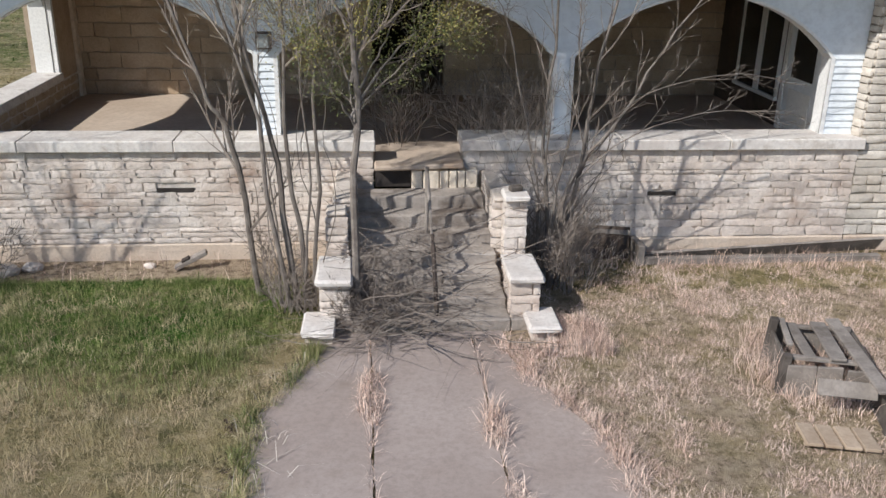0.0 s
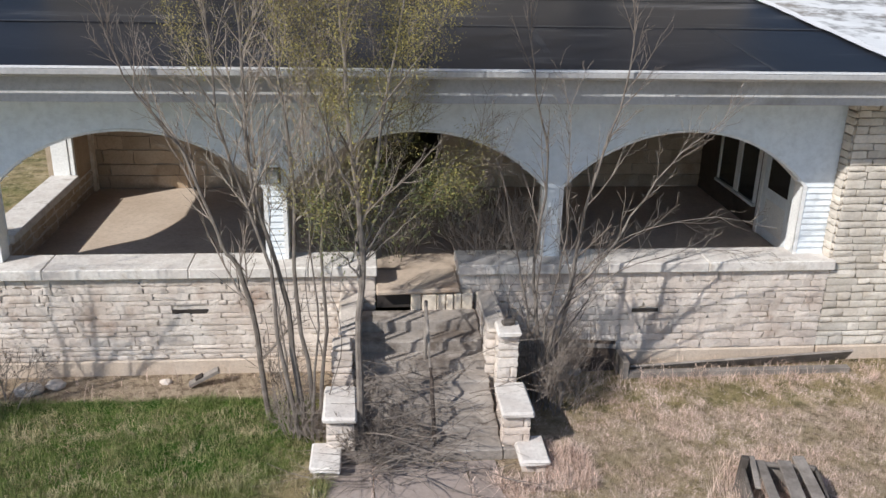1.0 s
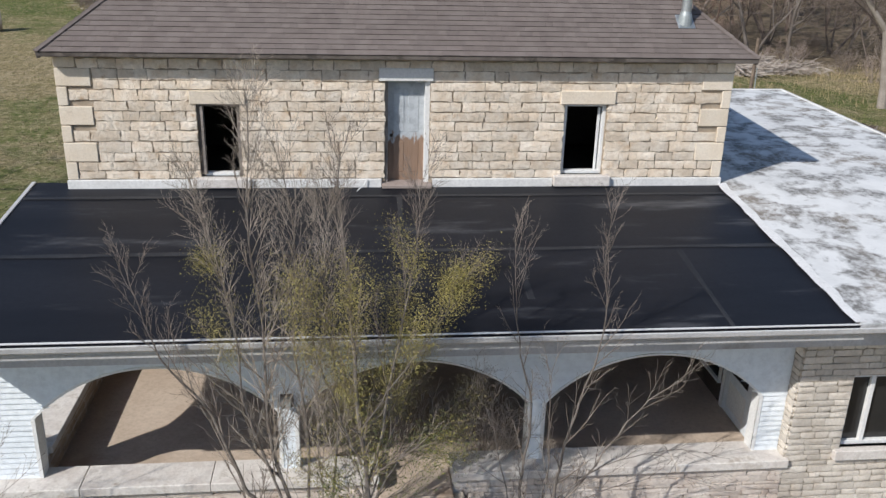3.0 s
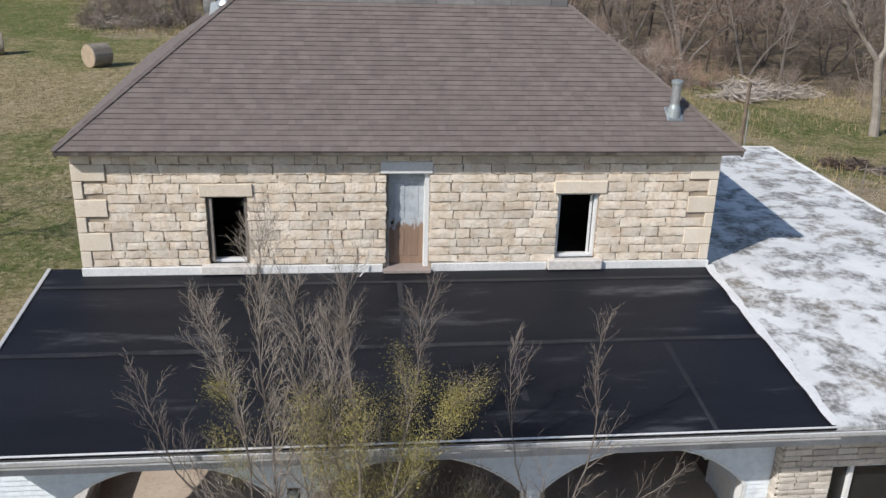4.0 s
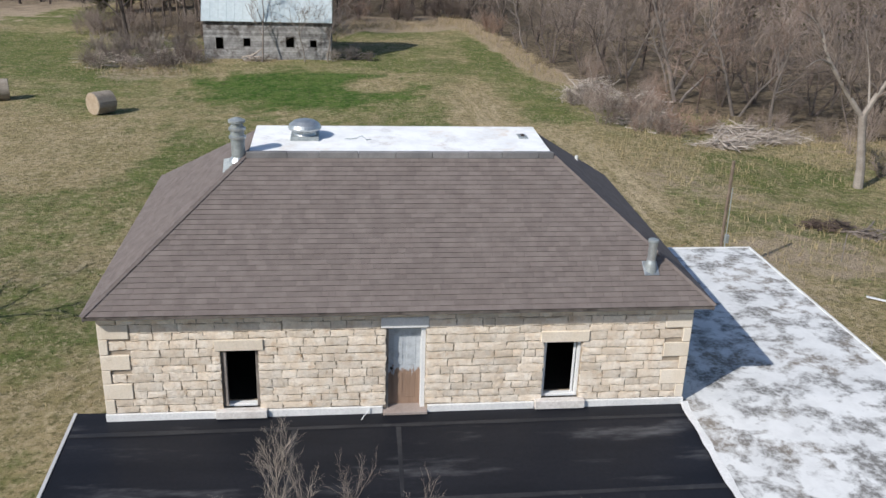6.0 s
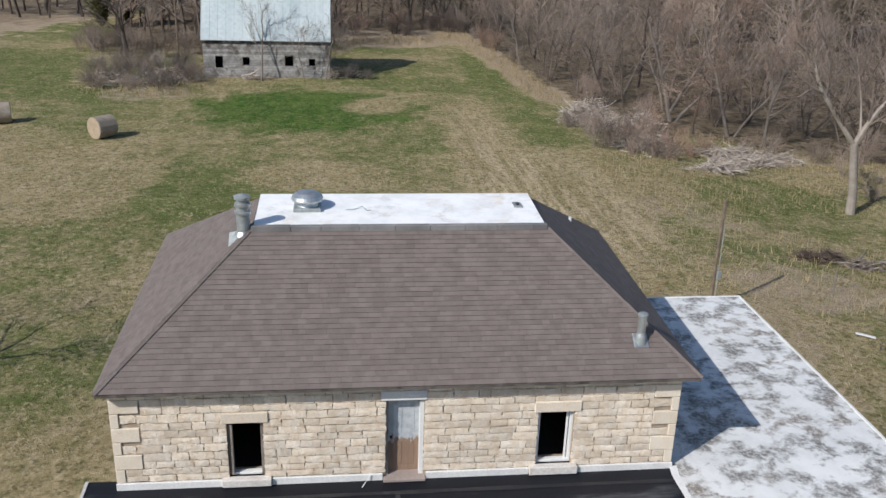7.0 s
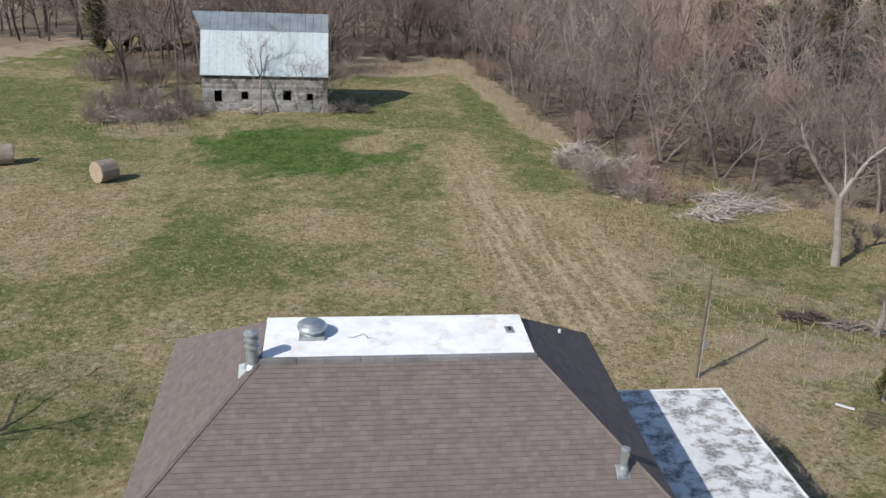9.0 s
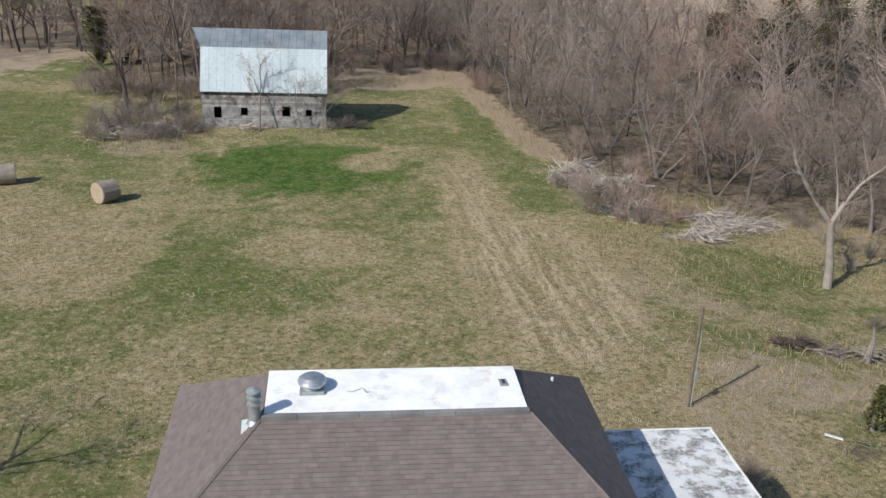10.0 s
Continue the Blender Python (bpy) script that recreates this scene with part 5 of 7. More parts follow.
def grow(trunk, crown, p, way, length, radius, level, cfg, rng):
    """One limb with its side limbs; limbs up to cfg's 'wood' level go to the trunk's mesh, the rest to the crown's."""
    segs = cfg["segs"][level]
    pts, radii = [p.copy()], [radius]
    d = way.copy()
    end = cfg.get("tip", 0.3) if level < cfg["levels"] else 0.25
    for i in range(segs):
        d = bend(d, rng, cfg["wobble"], cfg["lift"][level])
        pts.append(pts[-1] + d * (length / segs))
        radii.append(radius * (1 - (1 - end) * (i + 1) / segs))
    (trunk if level <= cfg["wood"] else crown).add(pts, radii, cfg["sides"][level])
    if level == cfg["levels"]:
        return
    n = cfg["counts"][level]
    for k in range(n):
        t = cfg["start"][level] + (1 - cfg["start"][level]) * (k + rng.random()) / n
        i = min(int(t * segs), segs - 1)
        q = pts[i].lerp(pts[i + 1], t * segs - i)
        along = (pts[i + 1] - pts[i]).normalized()
        side = along.orthogonal().normalized()
        side.rotate(Matrix.Rotation(rng.uniform(0, 2 * math.pi), 3, along))
        a = radians(rng.uniform(*cfg["angle"][level]))
        out = along * math.cos(a) + side * math.sin(a)
        r = radii[i] * rng.uniform(0.45, 0.7)
        grow(trunk, crown, q, out, length * rng.uniform(*cfg["ratio"][level]) * (1.15 - 0.5 * t), max(r, cfg["thin"]), level + 1, cfg, rng)


def smooth_stem(points, n):
    """Points along a smooth line through the given ones."""
    p = [Vector(q) for q in points]
    p = [p[0] * 2 - p[1]] + p + [p[-1] * 2 - p[-2]]
    out = []
    for i in range(1, len(p) - 2):
        for k in range(n):
            t = k / n
            out.append(0.5 * ((2 * p[i]) + (p[i + 1] - p[i - 1]) * t + (2 * p[i - 1] - 5 * p[i] + 4 * p[i + 1] - p[i + 2]) * t * t + (3 * p[i] - p[i - 1] - 3 * p[i + 1] + p[i + 2]) * t ** 3))
    return out + [p[-2]]


WOODS = dict(levels=4, wood=1, segs=(7, 5, 4, 2, 1), sides=(6, 4, 3, 3, 3), counts=(7, 6, 5, 3), start=(0.34, 0.25, 0.2, 0.15), angle=((28, 60), (25, 60), (20, 60), (20, 60)),
             ratio=((0.45, 0.75), (0.4, 0.7), (0.4, 0.65), (0.4, 0.7)), lift=(0.04, 0.06, 0.06, 0.05, 0.03), wobble=0.2, thin=0.010)
FAR_WOODS = dict(levels=3, wood=0, segs=(5, 4, 3, 1), sides=(4, 3, 3, 3), counts=(9, 7, 6), start=(0.2, 0.2, 0.15), angle=((25, 60), (25, 60), (20, 60)),
                 ratio=((0.45, 0.75), (0.4, 0.7), (0.4, 0.65)), lift=(0.06, 0.06, 0.05, 0.03), wobble=0.18, thin=0.022)
BROAD = dict(levels=4, wood=1, segs=(6, 7, 5, 3, 2), sides=(8, 6, 4, 3, 3), counts=(6, 6, 5, 5), start=(0.45, 0.3, 0.25, 0.2), angle=((30, 60), (25, 60), (25, 60), (20, 60)),
             ratio=((0.8, 1.1), (0.35, 0.6), (0.4, 0.65), (0.4, 0.7)), lift=(0.02, 0.05, 0.04, 0.03, 0.0), wobble=0.2, thin=0.010)
SHRUB = dict(levels=2, wood=-1, segs=(4, 2, 1), sides=(3, 3, 3), counts=(6, 5), start=(0.2, 0.2), angle=((15, 50), (15, 55)),
             ratio=((0.4, 0.7), (0.4, 0.7)), lift=(0.03, 0.03, 0.02), wobble=0.2, thin=0.010)


def tree_thing(name, height, radius, cfg, seed, bark, twig, label, category="tree", group="", way=(0, 0, 1), stems=1):
    rng = random.Random(seed)
    trunk, crown = Tubes(), Tubes()
    for k in range(stems):
        a = 2 * math.pi * (k + 0.6 * rng.random()) / stems
        out = Vector((math.cos(a), math.sin(a), 0)) * (0.0 if stems == 1 else rng.uniform(0.25, 0.6))
        share = 1.0 if k == 0 else rng.uniform(0.7, 0.95)
        grow(trunk, crown, Vector((0, 0, -0.2)) + out * 0.4, (Vector(way) + out).normalized(), height * share, radius * share, 0, cfg, rng)
    ob = thing(name, label, category, group)
    part_mesh = new("trunk", trunk.mesh("trunk", bark))
    part_mesh.parent = ob
    c = new("crown", crown.mesh("crown", twig))
    c.parent = ob
    return ob


def shrub_thing(name, stems, height, spread, seed, material, label, category="shrub", group="", cfg=SHRUB, thin=0.008):
    """Many thin stems from one root."""
    rng = random.Random(seed)
    t = Tubes()
    for _ in range(stems):
        a = rng.uniform(0, 2 * math.pi)
        way = Vector((math.cos(a) * spread * rng.random(), math.sin(a) * spread * rng.random(), 1)).normalized()
        p = Vector((math.cos(a), math.sin(a), 0)) * rng.uniform(0, 0.35) * height * spread
        grow(t, t, p, way, height * rng.uniform(0.6, 1.0), thin * 2.2, 0, {**cfg, "thin": thin}, rng)
    ob = thing(name, label, category, group)
    s = new("thicket", t.mesh("thicket", material))
    s.parent = ob
    return ob


def place(ob, x, y, turn=0.0, size=1.0, sink=0.0):
    return pose(x, y, ground_z(x, y) - sink, 0, 0, turn) @ Matrix.Diagonal((size, size, size, 1))


def spread_copies(models, spots, seed, sizes):
    """One model each first, then copies at the spots."""
    rng = random.Random(seed)
    for i, (x, y) in enumerate(spots):
        s = rng.uniform(*sizes)
        m = pose(x, y, ground_z(x, y) - 0.1, rng.uniform(-4, 4), rng.uniform(-4, 4), rng.uniform(0, 360))
        if i < len(models):
            ob = models[i]
            ob.matrix_basis = m
        else:
            ob = copy_thing(models[i % len(models)], m)
        ob.scale = (s, s, s * rng.uniform(0.92, 1.1))


def woods():
    rng = random.Random(71)
    near = [tree_thing("tree", h, r, WOODS, 80 + i, (WOODS_BARK, GREY_BARK, WOODS_BARK, GREY_BARK, WOODS_BARK)[i], WOODS_TWIG, "bare grey brown woodland tree in a thicket", group="woodland trees", stems=(3, 2, 3, 2, 1)[i]) for i, (h, r) in enumerate(((9.0, 0.17), (10.0, 0.2), (8.0, 0.13), (9.5, 0.16), (7.0, 0.11)))]
    far = [tree_thing("tree", h, r, FAR_WOODS, 90 + i, WOODS_BARK, WOODS_TWIG, "distant bare woodland tree", group="distant woodland trees") for i, (h, r) in enumerate(((10, 0.2), (11, 0.22), (9, 0.16), (10.5, 0.2)))]
    near_spots, far_spots = [], []
    for _ in range(6000):
        x, y = rng.uniform(14, 150), rng.uniform(38, 230)
        d = y - woods_y(x)
        if d < 1.5 or x > 0.62 * y + 14 or (x > 70 and y > 152):
            continue
        gap = 3.7 if d < 14 else 5.0 if d < 40 else 6.5
        pool = near_spots if d < 26 else far_spots
        if all((x - a) ** 2 + (y - b) ** 2 > gap * gap for a, b in near_spots + far_spots):
            pool.append((x, y))
    for _ in range(2500):
        x, y = rng.uniform(-75, 22), rng.uniform(117, 215)
        if x < -32 and y < 150 or y < far_y(x) + 3:
            continue
        gap = 3.7 if y < 160 else 6.5
        if all((x - a) ** 2 + (y - b) ** 2 > gap * gap for a, b in near_spots + far_spots):
            far_spots.append((x, y))
    near_spots.sort(key=lambda p: p[1])
    spread_copies(near, near_spots[:72], 1, (0.8, 1.2))
    far_spots = near_spots[72:] + sorted(far_spots, key=lambda p: p[1])
    spread_copies(far, far_spots[:330], 2, (0.85, 1.3))
    # tangled undergrowth along the edge
    bushes = [shrub_thing("shrub", 16, h, 0.6, 110 + i, WOODS_TWIG, "leafless tangled undergrowth shrub", group="woodland undergrowth", thin=0.011) for i, h in enumerate((2.6, 3.2, 2.0))]
    spots = []
    for _ in range(3000):
        x, y = rng.uniform(15, 70), rng.uniform(50, 150)
        d = y - woods_y(x)
        if -1.0 < d < 16 and all((x - a) ** 2 + (y - b) ** 2 > 3.2 for a, b in spots):
            spots.append((x, y))
    rng.shuffle(spots)
    spread_copies(bushes, spots[:34], 3, (0.6, 1.1))
    more = [shrub_thing("shrub", 12, h, 0.5, 120 + i, WOODS_TWIG, "leafless brush behind the barn", group="brush behind the barn", thin=0.014) for i, h in enumerate((2.4, 3.0))]
    spots = [(x, far_y(x) + rng.uniform(-1, 7)) for x in (rng.uniform(-36, 19) for _ in range(50))]
    spread_copies(more, spots, 4, (0.8, 1.3))


woods()


def forked_tree():
    """A pale trunk that forks into two long arching limbs."""
    rng = random.Random(135)
    trunk, crown = Tubes(), Tubes()
    cfg = {**BROAD, "wobble": 0.14, "counts": (0, 6, 5, 4), "angle": ((25, 55), (25, 60), (25, 60), (20, 60))}
    trunk.add([Vector((0.0, 0, -0.3)), Vector((-0.12, 0, 1.5)), Vector((-0.5, 0, 3.6)), Vector((-0.8, 0, 5.4))], [0.37, 0.31, 0.27, 0.28], 10)
    limbs = [([(-0.1, 0, 5.2), (-1.6, 0.2, 7.3), (-3.0, 0.3, 9.4), (-3.6, 0.5, 11.2), (-4.8, 0.6, 12.4)], 0.20),
             ([(-0.1, 0, 5.2), (0.9, -0.2, 7.2), (1.9, -0.4, 8.6), (3.5, -0.5, 10.0), (4.4, -0.4, 11.8)], 0.21),
             ([(0.9, -0.2, 7.2), (2.3, 0.6, 8.0), (3.9, 1.2, 8.6), (5.1, 1.6, 8.2)], 0.11),
             ([(-2.6, 0.3, 8.8), (-4.0, -0.5, 9.3), (-5.2, -0.9, 8.8)], 0.08),
             ([(0.3, 0, 6.1), (0.5, 0.8, 8.4), (0.1, 1.2, 11.2)], 0.09)]
    for points, radius in limbs:
        line = [q + Vector((-0.7 - 0.08 * (q.z - 5.2), 0, 0)) for q in smooth_stem(points, 5)]
        n = len(line)
        radii = [radius * (1 - 0.75 * i / (n - 1)) for i in range(n)]
        trunk.add(line, radii, 7)
        for i in range(3, n):
            for _ in range(2 if i > n // 2 else 1):
                along = (line[i] - line[i - 1]).normalized()
                side = along.orthogonal().normalized()
                side.rotate(Matrix.Rotation(rng.uniform(0, 6.28), 3, along))
                grow(trunk, crown, line[i], (along + side * rng.uniform(0.5, 1.1) + Vector((0, 0, 0.25))).normalized(), rng.uniform(1.4, 2.8), radii[i] * 0.5, 2, cfg, rng)
    ob = thing("tree", "large pale barked forked tree without leaves", "tree")
    new("trunk", trunk.mesh("trunk", PALE_BARK)).parent = ob
    new("crown", crown.mesh("crown", WOODS_TWIG)).parent = ob
    return ob


def single_trees():
    big = forked_tree()
    big.matrix_basis = place(big, 37.4, 57.0)
    left = tree_thing("tree", 5.0, 0.26, BROAD, 141, WOODS_BARK, WOODS_BARK, "dark spreading bare tree beside the barn")
    left.matrix_basis = place(left, -24.6, 106.5, 40, 1.45)
    left2 = tree_thing("tree", 5.5, 0.24, BROAD, 146, WOODS_BARK, WOODS_BARK, "gnarled bare tree at the field edge")
    left2.matrix_basis = place(left2, -50.0, 160.0, 10, 1.6)
    slim = tree_thing("tree", 7.5, 0.12, WOODS, 151, TWIG, TWIG, "slim bare tree in front of the barn")
    slim.matrix_basis = place(slim, -8.9, 98.9, 0, 1.05)
    slim2 = tree_thing("tree", 5.0, 0.09, WOODS, 152, TWIG, TWIG, "young bare tree by the barn corner")
    slim2.matrix_basis = place(slim2, -1.7, 99.5, 70, 1.0)
    slim3 = tree_thing("tree", 6.0, 0.09, WOODS, 155, TWIG, TWIG, "young bare tree by the barn wall")
    slim3.matrix_basis = place(slim3, -4.2, 99.3, 170, 0.95)
    for k, (x, y) in enumerate(((-23.0, 104.0), (-20.5, 101.5), (-17.8, 101.0), (-27.5, 103.5), (-18.5, 105.0), (1.5, 103.0), (3.0, 100.5), (-1.0, 99.9), (0.6, 100.8), (-22.0, 107.0), (-25.0, 106.0))):
        b = shrub_thing("shrub", 16, 1.9 + 0.4 * (k % 3), 0.6, 160 + k, (TWIG, PALE_TWIG)[k % 2], "leafless thicket beside the barn", group="barn thicket", thin=0.014)
        b.matrix_basis = place(b, x, y, 50 * k, 1.0 if x < -16 else 0.55)
    # far left trees whose limbs and shadow reach into the field
    edge = tree_thing("tree", 6.5, 0.24, BROAD, 171, TWIG, TWIG, "bare field tree with thin drooping limbs")
    edge.matrix_basis = place(edge, -18.6, 30.6, 60, 1.0)
    edge2 = tree_thing("tree", 9.5, 0.3, BROAD, 172, TWIG, TWIG, "bare field tree casting a long shadow")
    edge2.matrix_basis = place(edge2, -60.0, 92.0, 20, 1.2)


single_trees()


def cedar(name, height, seed, label):
    """An evergreen: a trunk with many small flat sprays, ragged in outline."""
    rng = random.Random(seed)
    trunk = Tubes()
    trunk.add([Vector((0, 0, 0)), Vector((0.05, 0, height * 0.5)), Vector((0, 0.05, height))], [0.12, 0.08, 0.02], 6)
    verts, faces = [], []
    leaf = 1.0 if height < 4 else 2.2
    for _ in range(int(900 * height / 4 if height < 4 else 260 * height)):
        t = rng.random() ** 0.8
        wide = (1 - t) * 0.33 if height < 4 else 0.27 * math.sin(math.pi * (0.12 + 0.88 * (1 - t))) ** 0.7
        r = wide * height * rng.uniform(0.35, 1.1) + 0.05
        a = rng.uniform(0, 2 * math.pi)
        lump = 0.75 + 0.35 * math.sin(3 * a + 7 * t + seed)
        c = Vector((math.cos(a) * r * lump, math.sin(a) * r * lump, 0.25 + t * height * 0.95))
        u = Vector((math.cos(a), math.sin(a), rng.uniform(-0.2, 0.7))).normalized() * rng.uniform(0.14, 0.32) * leaf
        v = Vector((-math.sin(a), math.cos(a), rng.uniform(-0.5, 0.5))).normalized() * rng.uniform(0.06, 0.14) * leaf
        k = len(verts)
        verts += [c - v, c + u * 0.6, c + v, c - u * 0.5]
        faces += [(k, k + 1, k + 2), (k, k + 2, k + 3)]
    ob = thing(name, label, "tree")
    tr = new("trunk", trunk.mesh("trunk", BARK))
    tr.parent = ob
    put("crown", verts, faces, CEDAR, ob)
    return ob


def cedars():
    rng = random.Random(18)
    for k, (x, y, h) in enumerate(((27.6, 35.5, 2.6), (29.5, 37.0, 2.2), (70, 139, 12), (76, 141, 13), (81, 137, 11), (85, 142, 14), (90, 137, 12), (95, 143, 14), (79, 149, 15), (88, 151, 16), (98, 152, 15), (71, 151, 14), (65, 146, 12), (93, 160, 17), (-36, 140, 9), (-33, 144, 8))):
        c = cedar("cedar", h, 200 + k, "dark green cedar with ragged crown" if h > 4 else "low dark green cedar bush")
        c.matrix_basis = place(c, x, y, rng.uniform(0, 360))


cedars()


# ---- barn ----
def barn():
    b = thing("barn", "weathered board barn with pale metal gambrel roof", "barn")
    x0, x1, y0, y1, z0 = -15.35, -1.25, 100.7, 110.5, 0.55
    zt = 5.15
    rng = random.Random(6)
    holes = [(-14.05, -13.2, 2.0, 3.3), (-11.0, -10.25, 2.3, 3.2), (-6.3, -5.4, 2.2, 3.4), (-3.6, -2.9, 2.3, 3.1)]
    wall = part("wall", ring_prism(x0, x1, z0, zt, holes, y0 + 0.06, y0 + 0.2), OLD_WOOD, b, "silvered board front wall")
    z = z0
    while z < zt - 0.05:
        h = min(rng.uniform(0.24, 0.34), zt - z)
        spans = [(x0, x1)]
        for a, c, d, e in holes:
            if d < z + h * 0.6 and e > z + h * 0.4:
                spans = [s for p, q in spans for s in ((p, min(q, a)), (max(p, c), q)) if s[1] - s[0] > 0.05]
        for p, q in spans:
            m = pose((p + q) / 2, y0 + 0.03 + rng.uniform(-0.015, 0.015), z + h / 2, rng.uniform(-3, 3), rng.uniform(-0.15, 0.15), 0)
            bm = bmesh.new()
            add_box(bm, -(q - p) / 2, (q - p) / 2, -0.025, 0.025, -h / 2 + 0.012, h / 2 - 0.012, 0.0, m)
            part("board", bm, BARN_WOOD, wall)
        z += h
    for a, c, d, e in holes:
        w = thing("window", "", "")
        w.parent = b
        for bx in ((a - 0.06, a, d - 0.06, e + 0.06), (c, c + 0.06, d - 0.06, e + 0.06), (a, c, e, e + 0.06), (a, c, d - 0.06, d)):
            box("frame", bx[0], bx[1], y0 - 0.02, y0 + 0.05, bx[2], bx[3], BARN_WOOD, w)
    for nm, bx in (("side_wall", (x0, x0 + 0.15, y0 + 0.2, y1)), ("side_wall", (x1 - 0.15, x1, y0 + 0.2, y1)), ("back_wall", (x0 + 0.15, x1 - 0.15, y1 - 0.15, y1))):
        box(nm, *bx, z0, zt, BARN_WOOD, b)
    # gambrel roof: steep bright lower slope, dull upper slope, ribbed sheets
    knee_y, knee_z, ridge_y, ridge_z = 102.7, 9.75, 105.6, 11.55
    prof = [(y0 - 0.35, zt - 0.05), (knee_y, knee_z), (ridge_y, ridge_z), (2 * ridge_y - knee_y, knee_z), (2 * ridge_y - y0 + 0.35, zt - 0.05)]
    for k in range(4):
        (ya, za), (yb, zb) = prof[k], prof[k + 1]
        sheets = 16
        for i in range(sheets):
            p, q = x0 - 0.12 + (x1 - x0 + 0.24) * i / sheets, x0 - 0.12 + (x1 - x0 + 0.24) * (i + 1) / sheets
            r = 0.035
            xs = [p, p + 0.05, p + 0.1, q]
            up = [r, r, 0, 0]
            lo, hi = (1.25 if k == 2 and i == 0 else 0.0), (1.25 if k == 1 and i == 0 else 0.0)  # hay hood at the ridge
            verts = [(x - (lo if j < 3 else 0), ya, za + u) for j, (x, u) in enumerate(zip(xs, up))] + [(x - (hi if j < 3 else 0), yb, zb + u) for j, (x, u) in enumerate(zip(xs, up))] + [(p - lo, ya, za - 0.05), (q, ya, za - 0.05), (p - hi, yb, zb - 0.05), (q, yb, zb - 0.05)]
            put("roof_sheet", verts, [(0, 1, 5, 4), (1, 2, 6, 5), (2, 3, 7, 6), (8, 10, 11, 9), (0, 8, 9, 3, 2, 1)], BARN_ROOF if k in (0, 3) else BARN_ROOF_TOP, b)
    for x in (x0 + 0.02, x1 - 0.1):
        verts = [(x + dx, y, z) for dx in (0, 0.08) for y, z in [(prof[0][0] + 0.4, zt)] + prof[1:4] + [(prof[4][0] - 0.4, zt)]]
        verts = [(vx, vy, vz - (0.08 if vz > zt else 0.0)) for vx, vy, vz in verts]
        put("gable", verts, [(0, 1, 2, 3, 4), (9, 8, 7, 6, 5)] + [(i, i + 5, (i + 1) % 5 + 5, (i + 1) % 5) for i in range(5)], BARN_WOOD, b)
    # added near-black plate paints the barn's inside as unlit
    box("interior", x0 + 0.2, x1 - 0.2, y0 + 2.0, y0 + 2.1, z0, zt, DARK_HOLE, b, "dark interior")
    box("eave_board", x0 - 0.1, x1 + 0.1, y0 - 0.06, y0 - 0.02, zt - 0.22, zt - 0.08, BARN_WOOD, b)
    mast = thing("utility_mast", "tall thin dark wooden mast", "pole")
    pipe("mast", [(-19.3, 108, 1.0), (-19.3, 108, 11.0)], 0.10, POLE_WOOD, mast)


barn()


# ---- bales, pole, brush piles ----
def bale(x, y, turn, label):
    ob = thing("hay_bale", label, "hay bale", "round bales in the field")
    rng = random.Random(int(x * 7))
    r, half, n = 0.93, 0.84, 28
    verts, faces = [], []
    rings = (-half, -half * 0.96, -half * 0.5, 0, half * 0.5, half * 0.96, half)
    for j, l in enumerate(rings):
        for i in range(n):
            a = 2 * math.pi * i / n
            rr = r * (0.95 if j in (0, 6) else 1.0) * (1 + rng.uniform(-0.012, 0.012)) * (1.04 if abs(math.sin(a)) < 0.4 else 1.0)
            verts.append((l, rr * math.cos(a), max(rr * math.sin(a), -r * 0.93)))
    for j in range(len(rings) - 1):
        for i in range(n):
            k = (i + 1) % n
            faces.append((j * n + i, (j + 1) * n + i, (j + 1) * n + k, j * n + k))
    put("roll", verts, faces, HAY, ob, smooth=False)
    for s in (-1, 1):
        vs, fs = [], []
        for q, rr in enumerate((0.96, 0.72, 0.46, 0.2)):
            vs += [(s * (half + 0.012 * (q % 2) + 0.004), r * rr * math.cos(2 * math.pi * i / n), max(r * rr * math.sin(2 * math.pi * i / n), -r * 0.93)) for i in range(n)]
        for q in range(3):
            fs += [(q * n + i, q * n + (i + 1) % n, (q + 1) * n + (i + 1) % n, (q + 1) * n + i) for i in range(n)]
        fs.append(tuple(3 * n + i for i in range(n)))
        put("end", vs, fs, HAY_END, ob, "tan spiral bale end")
    ob.matrix_basis = pose(x, y, ground_z(x, y) + r * 0.92, 0, 0, turn)


bale(-19.7, 73.2, 48, "weathered round hay bale with a tan end")
bale(-29.5, 78.2, 20, "weathered round hay bale lying in the field")


def utility_pole():
    p = thing("utility_pole", "short leaning weathered pole with a small meter box", "pole")
    pipe("shaft", [(18.60, 38.25, -0.3), (18.57, 38.28, 2.5), (18.60, 38.30, 5.9)], 0.08, POLE_WOOD, p, "", 10)
    box("meter_box", 18.66, 18.86, 38.08, 38.24, 1.75, 2.2, DULL_METAL, p, "small grey box", 0.02)
    pipe("conduit", [(18.70, 38.14, 0.0), (18.70, 38.14, 1.75)], 0.03, DULL_METAL, p)
    pipe("conduit", [(18.70, 38.14, 2.2), (18.68, 38.16, 4.6)], 0.025, DULL_METAL, p)
    rng = random.Random(29)
    for k in range(7):
        a = Vector((15.9 + 0.30 * k + rng.uniform(-0.2, 0.2), 40.1 + 0.31 * k + rng.uniform(-0.25, 0.25), 0.06))
        st = thing("dead_weed", "rusty orange fallen dead weed", "weed", "fallen dead weeds")
        pipe("stem", [a, a + Vector((0.35, 0.30, 0.09)), a + Vector((0.8, 0.75, 0.02))], 0.011, ORANGE_GRASS, st, "", 4)


utility_pole()


